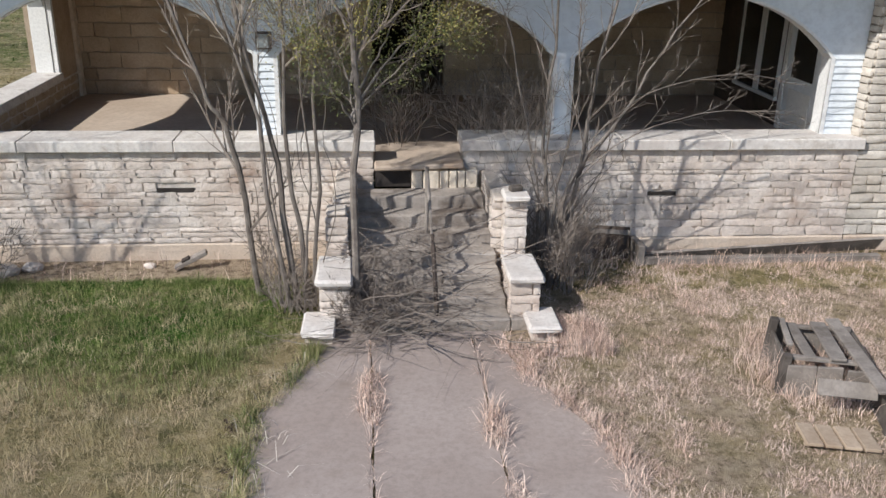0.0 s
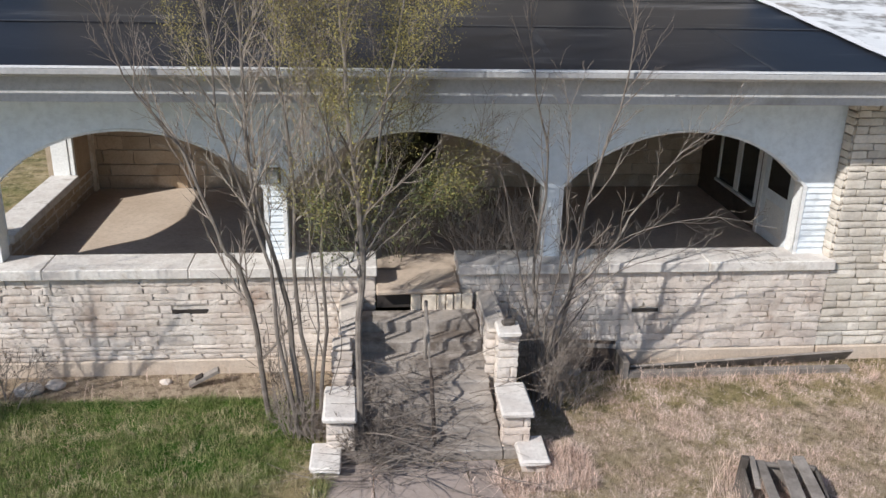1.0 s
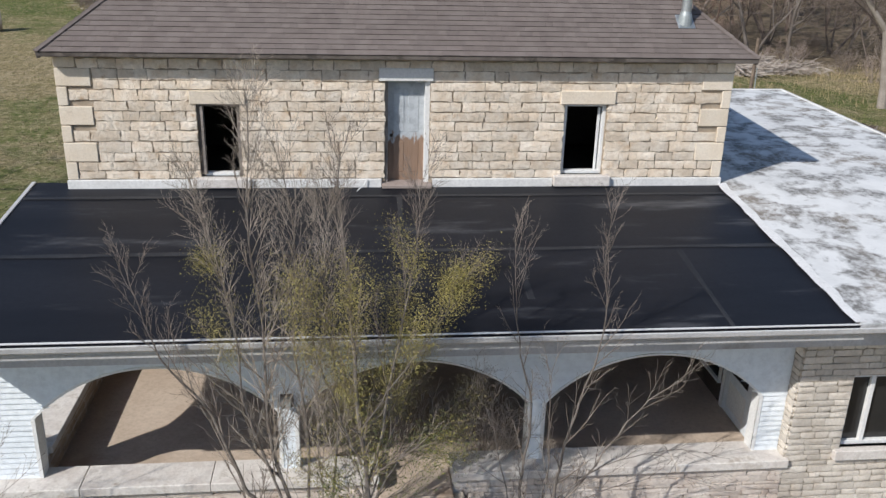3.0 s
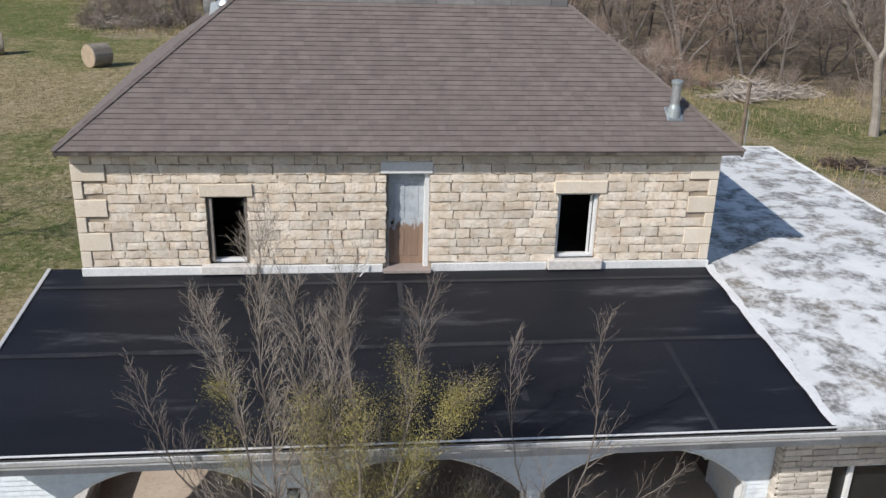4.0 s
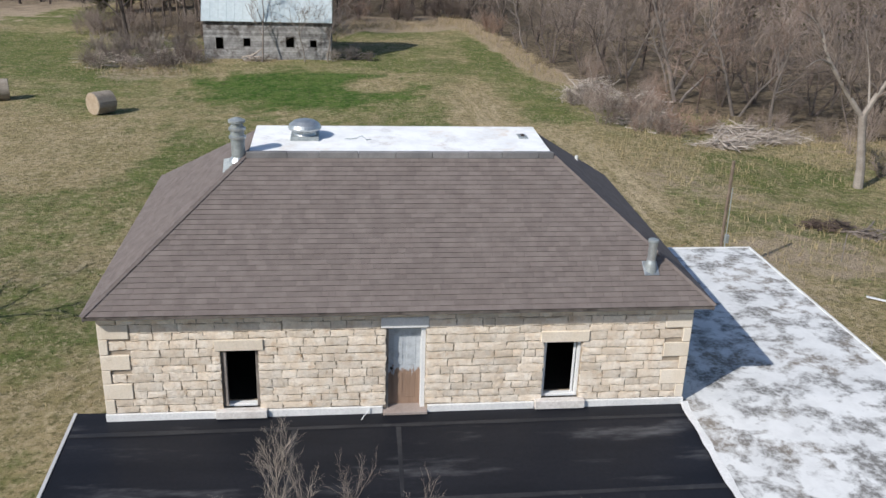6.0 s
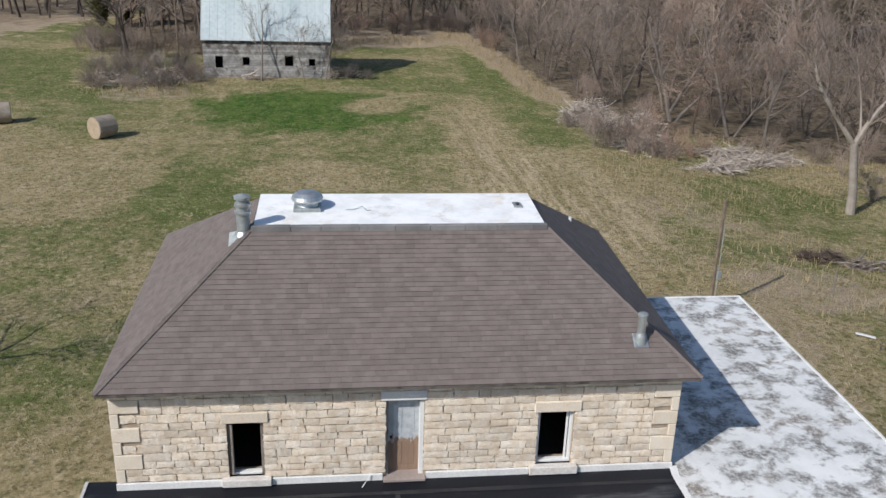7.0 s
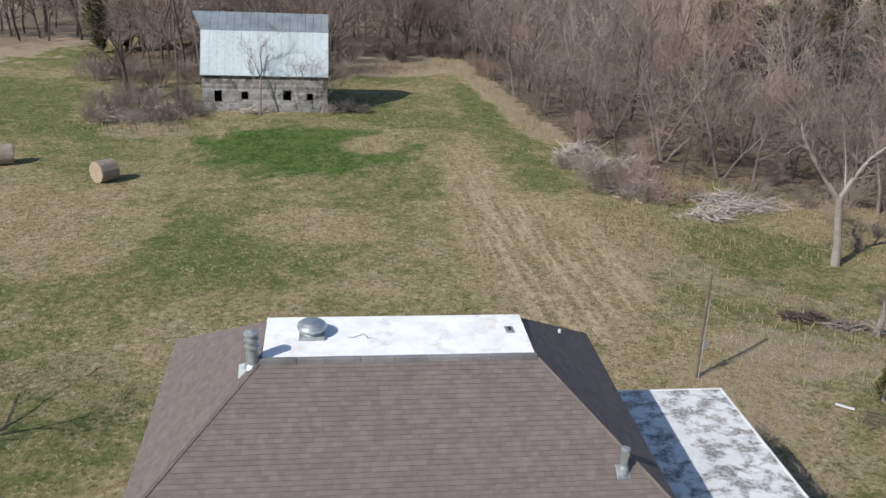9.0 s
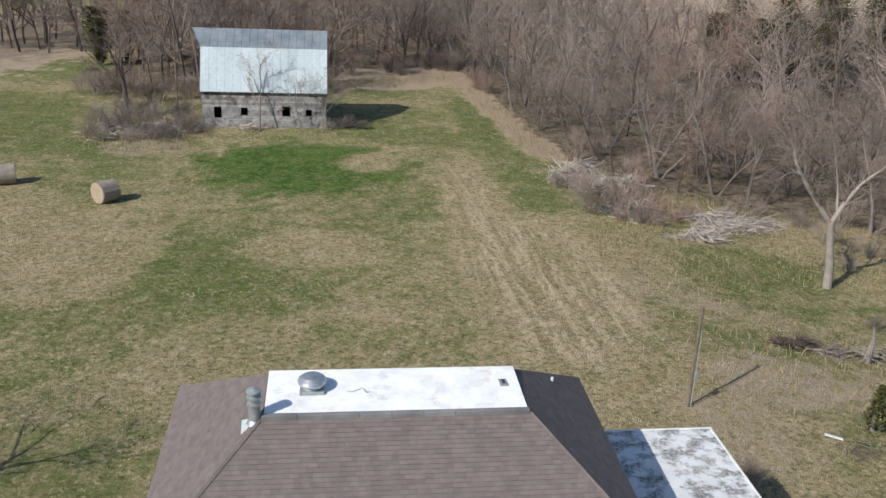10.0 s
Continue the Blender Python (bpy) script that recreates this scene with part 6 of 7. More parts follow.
def upturned_root():
    """A broken stump with splayed roots, a thin stake and a pale board in the rough grass."""
    rng = random.Random(62)
    t = Tubes()
    t.add([Vector((0.1, 0.1, -0.1)), Vector((0.15, 0.1, 0.8)), Vector((0.3, 0.2, 1.5)), Vector((0.2, 0.3, 2.3))], [0.30, 0.22, 0.13, 0.05], 8)
    for _ in range(16):
        a = rng.uniform(0, 6.28)
        way = Vector((math.cos(a), math.sin(a), rng.uniform(-0.1, 0.5)))
        p = Vector((0.1, 0.1, rng.uniform(0.2, 0.9)))
        r = rng.uniform(0.04, 0.10)
        q = p + way * rng.uniform(0.4, 0.8)
        e = q + Vector((way.x, way.y, -0.5)) * rng.uniform(0.3, 0.7)
        t.add([p, q, Vector((e.x, e.y, max(e.z, 0.0)))], [r, r * 0.7, r * 0.35], 6)
    st = thing("tree_stump", "upturned grey stump with splayed roots", "stump")
    new("stump", t.mesh("stump", BARK)).parent = st
    st.matrix_basis = place(st, 32.3, 43.6, 0, 1.0)
    stake = thing("thin_stake", "thin weathered stake standing in the grass", "stake")
    pipe("stake", [(26.3, 40.1, -0.1), (26.33, 40.12, 1.5)], 0.03, OLD_WOOD, stake, "", 6)
    board = thing("pale_board", "short pale board lying in rough grass", "board")
    box("board", -0.45, 0.45, -0.1, 0.1, 0.02, 0.06, TRIM, board, "", 0.006, pose(25.1, 34.9, 0.03, 0, 4, -30))


upturned_root()


def brush_pile(x, y, length, width, height, count, seed, label, material, turn=0.0):
    rng = random.Random(seed)
    t, logs = Tubes(), []
    lumps = [(rng.uniform(-0.6, 0.6), rng.uniform(-0.6, 0.6), rng.uniform(0.45, 1.0)) for _ in range(7)]
    for _ in range(count):
        cu, cv, tall = rng.choice(lumps)
        du, dv = rng.gauss(0, 0.22), rng.gauss(0, 0.22)
        u, v = cu + du, cv + dv
        k = max(0.0, 1 - (du * du + dv * dv) * 5) * tall
        p = Vector((u * length / 2, v * width / 2, rng.uniform(0.02, 1.0) * height * k))
        a = rng.gauss(0, 1.5)
        way = Vector((math.cos(a), math.sin(a), rng.uniform(-0.25, 0.65) * min(1.0, height / 2.6))).normalized()
        l = min(5.0, length * 0.6) * rng.uniform(0.12, 0.5) * (2.0 if rng.random() < 0.07 else 1.0)
        r = rng.choice((0.007, 0.008, 0.010, 0.010, 0.012, 0.012, 0.016, 0.022, 0.035, 0.075)) * rng.uniform(0.7, 1.2) * (0.45 if height < 0.5 else 1)
        pts = [p - way * l / 2]
        for _ in range(3):
            way = bend(way, rng, 0.25)
            q = pts[-1] + way * l / 3
            q.z = max(q.z, 0.02)
            pts.append(q)
        if r > 0.045 and len(logs) < 24:
            log = Tubes()
            log.add(pts, [r, r * 0.95, r * 0.85, r * 0.7], 7)
            logs.append(log)
        else:
            t.add(pts, [r, r * 0.85, r * 0.65, r * 0.4], 5 if r > 0.03 else 3)
    ob = thing("brush_pile", label, "brush pile")
    for log in logs:
        new("log", log.mesh("log", material)).parent = ob
    s = new("brushwood", t.mesh("brushwood", material))
    s.parent = ob
    tagged(s, kind="stuff")
    ob.matrix_basis = pose(x, y, ground_z(x, y), 0, 0, turn)
    return ob


brush_pile(24.6, 79.0, 10.0, 8.0, 2.8, 1700, 301, "heap of pale dead limbs and logs", DEBRIS, 10)
brush_pile(34.6, 70.8, 13.0, 4.2, 1.1, 1500, 302, "long low heap of pale broken limbs", DEBRIS, -4)
brush_pile(26.0, 72.0, 7.5, 6.0, 1.5, 800, 308, "heap of grey branches and brush", DEBRIS, -40)
brush_pile(30.4, 66.8, 8.0, 2.6, 0.8, 420, 309, "scattered pale limbs in front of the heap", DEBRIS, 5)
brush_pile(-20.6, 96.5, 14.5, 9.0, 1.9, 1100, 303, "tangled heap of dead brush beside the barn", DEBRIS, 10)
brush_pile(28.6, 46.0, 3.6, 1.8, 0.8, 360, 304, "low heap of dark brush in the grass", WOODS_BARK, 0)
brush_pile(30.8, 44.6, 3.4, 1.4, 0.6, 260, 310, "dead branches beside an upturned root", TWIG, -35)
brush_pile(-9.5, 99.6, 5.0, 1.6, 0.7, 90, 305, "scattered boards and limbs along the barn", DEBRIS, 5)
brush_pile(1.5, 101.5, 6.0, 2.5, 1.0, 140, 306, "dead brush at the barn corner", TWIG, 0)
brush_pile(26.0, 33.5, 4.0, 2.0, 0.4, 110, 307, "flattened brush and rotten boards in the grass", WOODS_BARK, 15)


def pile_shrubs():
    """Leafless shrubs growing through the heaps."""
    model = [shrub_thing("shrub", 14, h, 0.7, 330 + i, WOODS_TWIG, "grey leafless shrub growing through a brush heap", group="shrubs in the brush heaps", thin=0.009) for i, h in enumerate((1.8, 2.4, 1.3))]
    spots = [(21.2, 78.0), (22.6, 75.4), (28.0, 78.4), (23.2, 72.0), (25.6, 70.2), (27.2, 71.0), (28.6, 71.4), (29.4, 73.2), (27.6, 68.4), (31.8, 72.0), (22.0, 70.6), (36.5, 73.4), (38.6, 73.2), (26.4, 74.6), (24.4, 69.0), (26.4, 68.6), (28.2, 75.0), (30.2, 70.4), (25.0, 73.6), (42.5, 66.6), (44.5, 63.5), (41.0, 60.0), (46.0, 60.5), (43.0, 57.0), (-20.4, 96.0), (-23.0, 95.6), (-18.4, 95.4), (-24.5, 97.5), (-22.2, 99.0), (-19.2, 98.8), (-17.3, 97.9), (-25.8, 100.2), (-26.5, 95.0), (-25.0, 93.5), (-23.5, 97.0), (-22.0, 93.8), (-20.6, 98.2), (-19.0, 93.6), (-17.6, 95.8), (-16.4, 97.4), (-21.6, 101.0), (-18.0, 100.6), (-24.0, 99.0), (-27.0, 98.0), (-20.0, 94.6), (-16.2, 99.6), (-22.8, 103.4), (36.4, 49.2), (37.5, 45.0), (16.2, 26.6), (17.0, 28.2), (17.8, 30.0), (16.6, 25.0), (18.6, 31.4)]
    spread_copies(model, spots, 7, (0.8, 1.4))


pile_shrubs()


# ---- saplings and shrubs in front of the porch ----
SPRIG = dict(levels=2, wood=0, segs=(4, 3, 2), sides=(4, 3, 3), counts=(10, 3), start=(0.12, 0.2), angle=((16, 42), (18, 45)),
             ratio=((0.28, 0.55), (0.3, 0.55)), lift=(0.07, 0.07, 0.05), wobble=0.10, thin=0.0028)

PLUME = {**SPRIG, "counts": (9, 4), "angle": ((18, 46), (18, 48)), "ratio": ((0.30, 0.62), (0.3, 0.6)), "lift": (0.06, 0.07, 0.05), "wobble": 0.13, "thin": 0.0022}


def leaves(spots, count, size, spread, rng):
    """Small folded leaves round the given places."""
    verts, faces = [], []
    for _ in range(count):
        c = rng.choice(spots) + Vector((rng.gauss(0, 1), rng.gauss(0, 1), rng.gauss(0, 1))) * spread
        s = size * rng.uniform(0.6, 1.3)
        u = Vector((rng.uniform(-1, 1), rng.uniform(-1, 1), rng.uniform(-0.6, 1))).normalized()
        v = u.orthogonal().normalized()
        v.rotate(Matrix.Rotation(rng.uniform(0, 6.28), 3, u))
        k = len(verts)
        verts += [c - u * s, c + v * s * 0.42, c + u * s, c - v * s * 0.42]
        faces += [(k, k + 1, k + 2), (k, k + 2, k + 3)]
    return verts, faces


def sapling(name, stems, seed, label, every=0.34, reach=1.1, first=1.4, leaf=None, bark=BARK, twig=TWIG, cfg=SPRIG):
    """Stems are (points, radius); side shoots get shorter towards the top. leaf: list of (low, high, count, size, material, x range)."""
    rng = random.Random(seed)
    ob = thing(name, label, "tree")
    crown, tips = Tubes(), []
    for pts, radius in stems:
        line = smooth_stem(pts, 5)
        wood = Tubes()
        n = len(line)
        phase, sway = rng.uniform(0, 6.28), rng.uniform(0.03, 0.06)
        wob = [q + Vector((sway * math.sin(2.1 * q.z + phase) + rng.uniform(-0.02, 0.02), sway * math.cos(1.7 * q.z + phase) + rng.uniform(-0.02, 0.02), 0)) * min(1.0, max(0.0, q.z) * 0.6) for q in line]
        line = wob
        wood.add(wob, [max(0.82 * radius * (1 - 0.88 * i / (n - 1)), 0.004) for i in range(n)], 7)
        s = new("trunk", wood.mesh("trunk", bark))
        s.parent = ob
        total = sum((b - a).length for a, b in zip(line, line[1:]))
        walked, nxt = 0.0, first if line[0].z < 1.0 else 0.35
        for a, b in zip(line, line[1:]):
            seg = (b - a).length
            while nxt < walked + seg:
                t = (nxt - walked) / seg
                p = a.lerp(b, t)
                share = nxt / total
                along = (b - a).normalized()
                side = along.orthogonal().normalized()
                side.rotate(Matrix.Rotation(rng.uniform(0, 2 * math.pi), 3, along))
                ang = radians(rng.uniform(22, 50) if share < 0.55 else rng.uniform(18, 46))
                way = along * math.cos(ang) + side * math.sin(ang) + Vector((0, 0, 0.15))
                length = reach * (1.05 - 0.55 * share) * rng.uniform(0.5, 1.25)
                r = max(radius * (1 - 0.88 * share) * 0.5, 0.005)
                grow(crown, crown, p, way.normalized(), length, r, 0, cfg, rng)
                tips.append((p, p + way.normalized() * length * 0.6 + Vector((0, 0, 0.1 * length))))
                nxt += every * (3.3 - 2.9 * share) * rng.uniform(0.5, 1.4) * (1.0 if line[0].z < 1.0 else 1.15)
            walked += seg
    c = new("crown", crown.mesh("crown", twig))
    c.parent = ob
    for low, high, count, size, material, xr in leaf or ():
        spots = [p.lerp(q, rng.uniform(0.2, 1.7)) for p, q in tips for _ in range(9) if low < q.z < high and xr[0] < q.x < xr[1]]
        spots = rng.sample(spots, len(spots) // 2)
        if spots:
            put("leaves", *leaves(spots, count, size, 0.12, rng), material, ob, "small yellow green spring leaves" if material is LEAF else "dark green leaves")
    return ob


sapling("sapling", [
    ([(-0.36, 10.70, -0.1), (-0.55, 10.75, 1.6), (-0.85, 10.80, 3.2), (-1.05, 10.85, 5.5), (-1.10, 10.95, 8.5)], 0.058),
    ([(-0.24, 10.76, -0.1), (-0.40, 10.80, 2.0), (-0.50, 10.82, 4.5), (-0.62, 10.95, 7.7)], 0.046),
    ([(-0.46, 10.64, -0.1), (-0.72, 10.66, 2.0), (-1.25, 10.72, 4.5), (-1.72, 10.75, 7.6)], 0.044),
    ([(-0.18, 10.80, -0.1), (-0.10, 10.72, 2.0), (-0.02, 10.66, 4.0), (-0.12, 10.80, 7.2)], 0.038),
    ([(-0.60, 10.82, -0.1), (-0.68, 10.90, 1.9), (-0.78, 11.0, 3.6)], 0.024),
    ([(-0.3, 10.7, -0.1), (-0.1, 10.9, 1.0), (-0.35, 11.0, 2.2), (-0.05, 11.1, 3.6)], 0.014),
    ([(-0.4, 10.7, -0.1), (-0.75, 10.9, 1.2), (-0.6, 11.0, 2.4), (-0.95, 11.1, 3.4)], 0.013),
    ([(-0.25, 10.65, -0.1), (0.1, 10.5, 1.3), (0.0, 10.5, 2.4), (0.25, 10.6, 3.3)], 0.012),
    ([(-0.30, 10.60, -0.1), (-0.20, 10.50, 1.4), (-0.22, 10.45, 3.2), (-0.30, 10.5, 5.0)], 0.026),
], 401, "cluster of bare grey saplings with budding tops", 0.125, 1.35, 3.2,
    [(5.2, 6.9, 3200, 0.012, LEAF, (-3, -1.6)), (5.2, 6.4, 3000, 0.012, LEAF, (-1.6, 0.4))], cfg=PLUME, twig=PALE_TWIG)
sapling("sapling", [
    ([(-0.92, 11.20, -0.1), (-1.17, 11.2, 2.1), (-1.38, 11.2, 2.65), (-1.84, 11.2, 3.85), (-2.45, 11.15, 4.85), (-2.72, 11.05, 6.3)], 0.052),
], 402, "single bare sapling leaning away from the steps", 0.24, 1.3, 1.0)
sapling("sapling", [
    ([(0.36, 10.22, -0.1), (0.39, 10.28, 2.0), (0.34, 10.32, 4.0), (0.16, 10.5, 6.0), (0.10, 10.8, 7.9)], 0.066),
    ([(0.36, 10.30, 3.0), (0.62, 10.45, 4.2), (0.92, 10.65, 5.6), (1.12, 10.8, 7.45)], 0.034),
    ([(0.37, 10.30, 2.6), (0.80, 10.75, 3.2), (1.45, 11.2, 3.7), (2.0, 11.5, 3.9)], 0.022),
    ([(0.37, 10.30, 2.3), (0.30, 10.8, 2.8), (0.15, 11.2, 3.4), (0.2, 11.5, 4.1)], 0.020),
    ([(0.37, 10.30, 2.8), (0.62, 10.9, 3.2), (0.85, 11.4, 3.6), (1.1, 11.7, 4.2)], 0.020),
    ([(0.36, 10.30, 3.6), (0.0, 10.4, 4.3), (-0.30, 10.5, 5.2), (-0.35, 10.6, 6.3)], 0.022),
    ([(0.34, 10.32, 4.1), (0.75, 10.4, 4.8), (1.35, 10.5, 5.6), (1.62, 10.6, 6.2)], 0.018),
    ([(0.37, 10.30, 2.5), (0.05, 10.1, 3.0), (-0.25, 10.0, 3.6)], 0.016),
    ([(0.37, 10.30, 2.7), (0.9, 10.3, 3.2), (1.3, 10.4, 3.5)], 0.016),
], 403, "pale trunked sapling with yellow green spring leaves", 0.13, 1.25, 3.3,
    [(5.0, 6.5, 13000, 0.0135, LEAF, (0.6, 1.9)), (4.9, 6.4, 10500, 0.0135, LEAF, (-0.6, 0.6)), (4.1, 5.0, 6500, 0.0135, LEAF, (-0.6, 1.9)), (3.3, 4.1, 6000, 0.015, LEAF, (-0.6, 2.4)), (2.6, 3.8, 5000, 0.018, SHADED_LEAF, (-0.2, 2.4))], bark=BARK, cfg=PLUME)
sapling("sapling", [
    ([(2.95, 11.36, -0.1), (2.92, 11.36, 1.5), (2.86, 11.34, 2.3), (2.87, 11.32, 3.85), (2.68, 11.3, 4.95), (2.42, 11.2, 6.65)], 0.040),
    ([(3.10, 11.42, -0.1), (3.36, 11.40, 2.0), (3.46, 11.38, 2.6), (3.68, 11.34, 3.9), (3.92, 11.3, 5.3), (3.80, 11.2, 6.95)], 0.042),
    ([(3.14, 11.40, -0.1), (3.24, 11.34, 1.45), (3.82, 11.30, 2.45), (4.62, 11.28, 3.72), (5.25, 11.2, 4.35)], 0.036),
    ([(2.88, 11.45, -0.1), (2.78, 11.45, 1.4), (2.58, 11.42, 2.5), (2.34, 11.4, 3.45), (1.95, 11.35, 4.15)], 0.024),
    ([(3.00, 11.30, -0.1), (3.05, 11.2, 1.5), (3.18, 11.1, 3.0), (3.1, 11.0, 4.6)], 0.028),
    ([(3.24, 11.36, 1.45), (3.9, 11.3, 2.1), (4.9, 11.25, 2.45), (5.75, 11.2, 2.5)], 0.016),
    ([(3.4, 11.38, 2.0), (4.2, 11.3, 2.7), (5.2, 11.25, 2.95), (5.9, 11.2, 2.9)], 0.014),
    ([(3.22, 11.45, -0.1), (3.55, 11.5, 1.2), (3.8, 11.5, 2.3)], 0.018),
    ([(2.82, 11.38, -0.1), (2.62, 11.3, 0.9), (2.5, 11.2, 2.0)], 0.016),
], 404, "cluster of bare saplings fanning out beside the steps", 0.24, 1.15, 1.1, cfg={**SPRIG, "counts": (6, 2), "angle": ((20, 50), (18, 45))})
sapling("sapling", [
    ([(-6.5, 10.5, -0.1), (-6.2, 10.55, 1.5), (-5.6, 10.6, 2.8), (-4.75, 10.7, 3.6)], 0.05),
    ([(-6.55, 10.6, -0.1), (-6.4, 10.7, 1.8), (-5.8, 10.9, 2.5), (-4.9, 11.1, 2.7)], 0.035),
    ([(-6.6, 10.4, -0.1), (-6.7, 10.4, 2.5), (-6.5, 10.5, 5.0)], 0.05),
    ([(-6.7, 10.3, -0.1), (-7.3, 10.2, 2.5), (-7.9, 10.0, 5.5)], 0.05),
    ([(-6.8, 10.2, -0.1), (-7.6, 9.6, 2.6), (-8.6, 9.0, 5.2)], 0.05),
], 405, "bare brushy sapling at the porch corner", 0.24, 1.4, 0.9, cfg={**SPRIG, "counts": (6, 2)})


def front_brush():
    specs = [
        (-4.75, 11.75, 14, 0.9, 0.9, 501, "low leafless brush against the wall"),
        (-5.6, 11.2, 12, 1.1, 0.8, 502, "low leafless brush by the porch corner"),
        (3.45, 11.75, 16, 0.9, 0.7, 503, "dense bare brush at the wall foot"),
        (2.92, 11.75, 10, 0.9, 0.6, 504, "dense bare brush behind the cheek wall"),
        (3.02, 11.35, 22, 1.25, 0.5, 513, "dense bare shoots round the sapling feet"),
        (3.30, 11.15, 18, 0.95, 0.7, 514, "tangled bare shoots at the wall foot"),
        (0.62, 10.05, 12, 0.62, 1.1, 505, "tangle of dead twigs on the steps"),
        (0.22, 10.75, 8, 0.9, 0.7, 506, "thin bare shoots by the cheek wall"),
        (2.3, 13.5, 20, 1.2, 0.9, 508, "dead weeds grown into the porch"),
        (1.1, 13.9, 18, 1.1, 0.9, 515, "dead weeds on the porch floor"),
        (2.7, 13.25, 16, 1.3, 0.8, 516, "dead weeds behind the porch sill"),
        (-0.55, 10.75, 14, 0.65, 0.9, 510, "thin brown shoots round the sapling stems"),
        (-0.2, 10.5, 10, 0.5, 0.9, 511, "low brown brush at the sapling foot"),
        (0.3, 10.15, 12, 0.6, 0.8, 512, "dead twigs round the pale trunk"),
        (-0.8, 11.6, 10, 0.9, 0.6, 509, "thin bare shoots at the wall foot"),
    ]
    for x, y, stems, h, spread, seed, label in specs:
        b = shrub_thing("dead_brush", stems, h, spread, seed, TWIG, label, thin=0.004)
        z = FLOOR if y > 12.6 else 0.0
        if 9.95 < y < 12 and 0.36 < x < 2.2:
            z = 0.1
        b.matrix_basis = pose(x, y, z, 0, 0, seed * 37 % 360)
    t = Tubes()
    rng = random.Random(77)
    stout = []
    for _ in range(400):
        py = rng.uniform(9.3, 11.1)
        p = Vector((min(2.0, 0.3 + abs(rng.gauss(0, 0.7))), py, 0.05 + 0.56 * max(0.0, py - 9.95) + rng.uniform(0.02, 0.32)))
        way = Vector((rng.uniform(-1, 1), rng.uniform(-0.6, 0.4), rng.uniform(-0.25, 0.35))).normalized()
        l = rng.uniform(0.4, 1.4)
        pts = [p]
        for _ in range(4):
            way = bend(way, rng, 0.25)
            q = pts[-1] + way * l / 4
            q.z = max(q.z, 0.06 + 0.56 * max(0.0, q.y - 9.8))
            pts.append(q)
        r = rng.choice((0.0025, 0.003, 0.004, 0.005, 0.009))
        if r > 0.008 and len(stout) < 40:
            one = Tubes()
            one.add(pts, [r, r * 0.9, r * 0.7, r * 0.5, r * 0.3], 6)
            stout.append(one)
        else:
            t.add(pts, [r, r * 0.9, r * 0.7, r * 0.5, r * 0.3], 4)
    pile = thing("fallen_branches", "fallen grey branches across the lowest steps", "branches")
    for one in stout:
        new("branch", one.mesh("branch", BARK)).parent = pile
    s = new("brushwood", t.mesh("brushwood", TWIG))
    s.parent = pile
    tagged(s, kind="stuff")


front_brush()


# ---- grass ----
def blades(name, spots, heights, width, lean, material, seed, label, category="grass"):
    """One sheet of bent grass blades; spots is an array of x, y, z."""
    rng = np.random.default_rng(seed)
    n = len(spots)
    h = rng.uniform(*heights, n)
    a, b = rng.uniform(0, 2 * np.pi, n), rng.uniform(0, 2 * np.pi, n)
    px, py = spots[:, 0], spots[:, 1]
    lay = np.sin(2.3 * px + 1.7 * np.sin(1.9 * py + seed)) + np.sin(2.9 * py + 1.5 * np.sin(2.2 * px))
    b = lay * 2.2 + (b - np.pi) * 1.05
    tuft = np.sin(7.1 * px + 2.0 * np.sin(5.3 * py)) * np.sin(6.3 * py + 2.0 * np.sin(6.1 * px + seed))
    h *= 1.0 + 0.45 * tuft
    tilt = rng.uniform(0.1, 1.0, n) * lean * (1.0 - 0.35 * tuft)
    w = width * rng.uniform(0.6, 1.3, n)
    side = np.stack([np.cos(a), np.sin(a), np.zeros(n)], 1) * w[:, None]
    drift = np.stack([np.cos(b), np.sin(b), np.zeros(n)], 1)
    mid = spots + drift * (h * tilt * 0.35)[:, None] + np.array([0, 0, 1.0]) * (h * 0.6 * np.cos(tilt * 0.7))[:, None]
    tip = spots + drift * (h * tilt)[:, None] + np.array([0, 0, 1.0]) * (h * np.cos(tilt * 1.1).clip(0.05))[:, None]
    verts = np.stack([spots - side, spots + side, mid + side * 0.7, mid - side * 0.7, tip], 1).reshape(-1, 3)
    k = (np.arange(n) * 5)[:, None]
    quads = (k + np.array([0, 1, 2, 3])).tolist()
    tris = (k + np.array([3, 2, 4])).tolist()
    me = bpy.data.meshes.new(name)
    me.from_pydata(verts.tolist(), [], quads + tris)
    me.materials.append(material)
    return tagged(new(name, me), label, category, kind="stuff")


def scatter(n, x0, x1, y0, y1, keep, seed):
    rng = random.Random(seed)
    out = []
    while n > 0:
        n -= 1
        x, y = rng.uniform(x0, x1), rng.uniform(y0, y1)
        if rng.random() < keep(x, y):
            out.append((x, y, ground_z(x, y) - 0.01))
    return np.array(out)


def on_path(x, y):
    """The bare part of the path, whose edges the grass overgrows."""
    wob = 0.16 * noise2(x, y, 1.6, 6.0) + 0.1 * noise2(x, y, 4.0, 8.0)
    lo = -0.52 + 0.55 * step(8.0, 9.6, y) + wob
    hi = 2.82 - 0.80 * step(6.8, 9.7, y) + wob
    return lo < x < hi


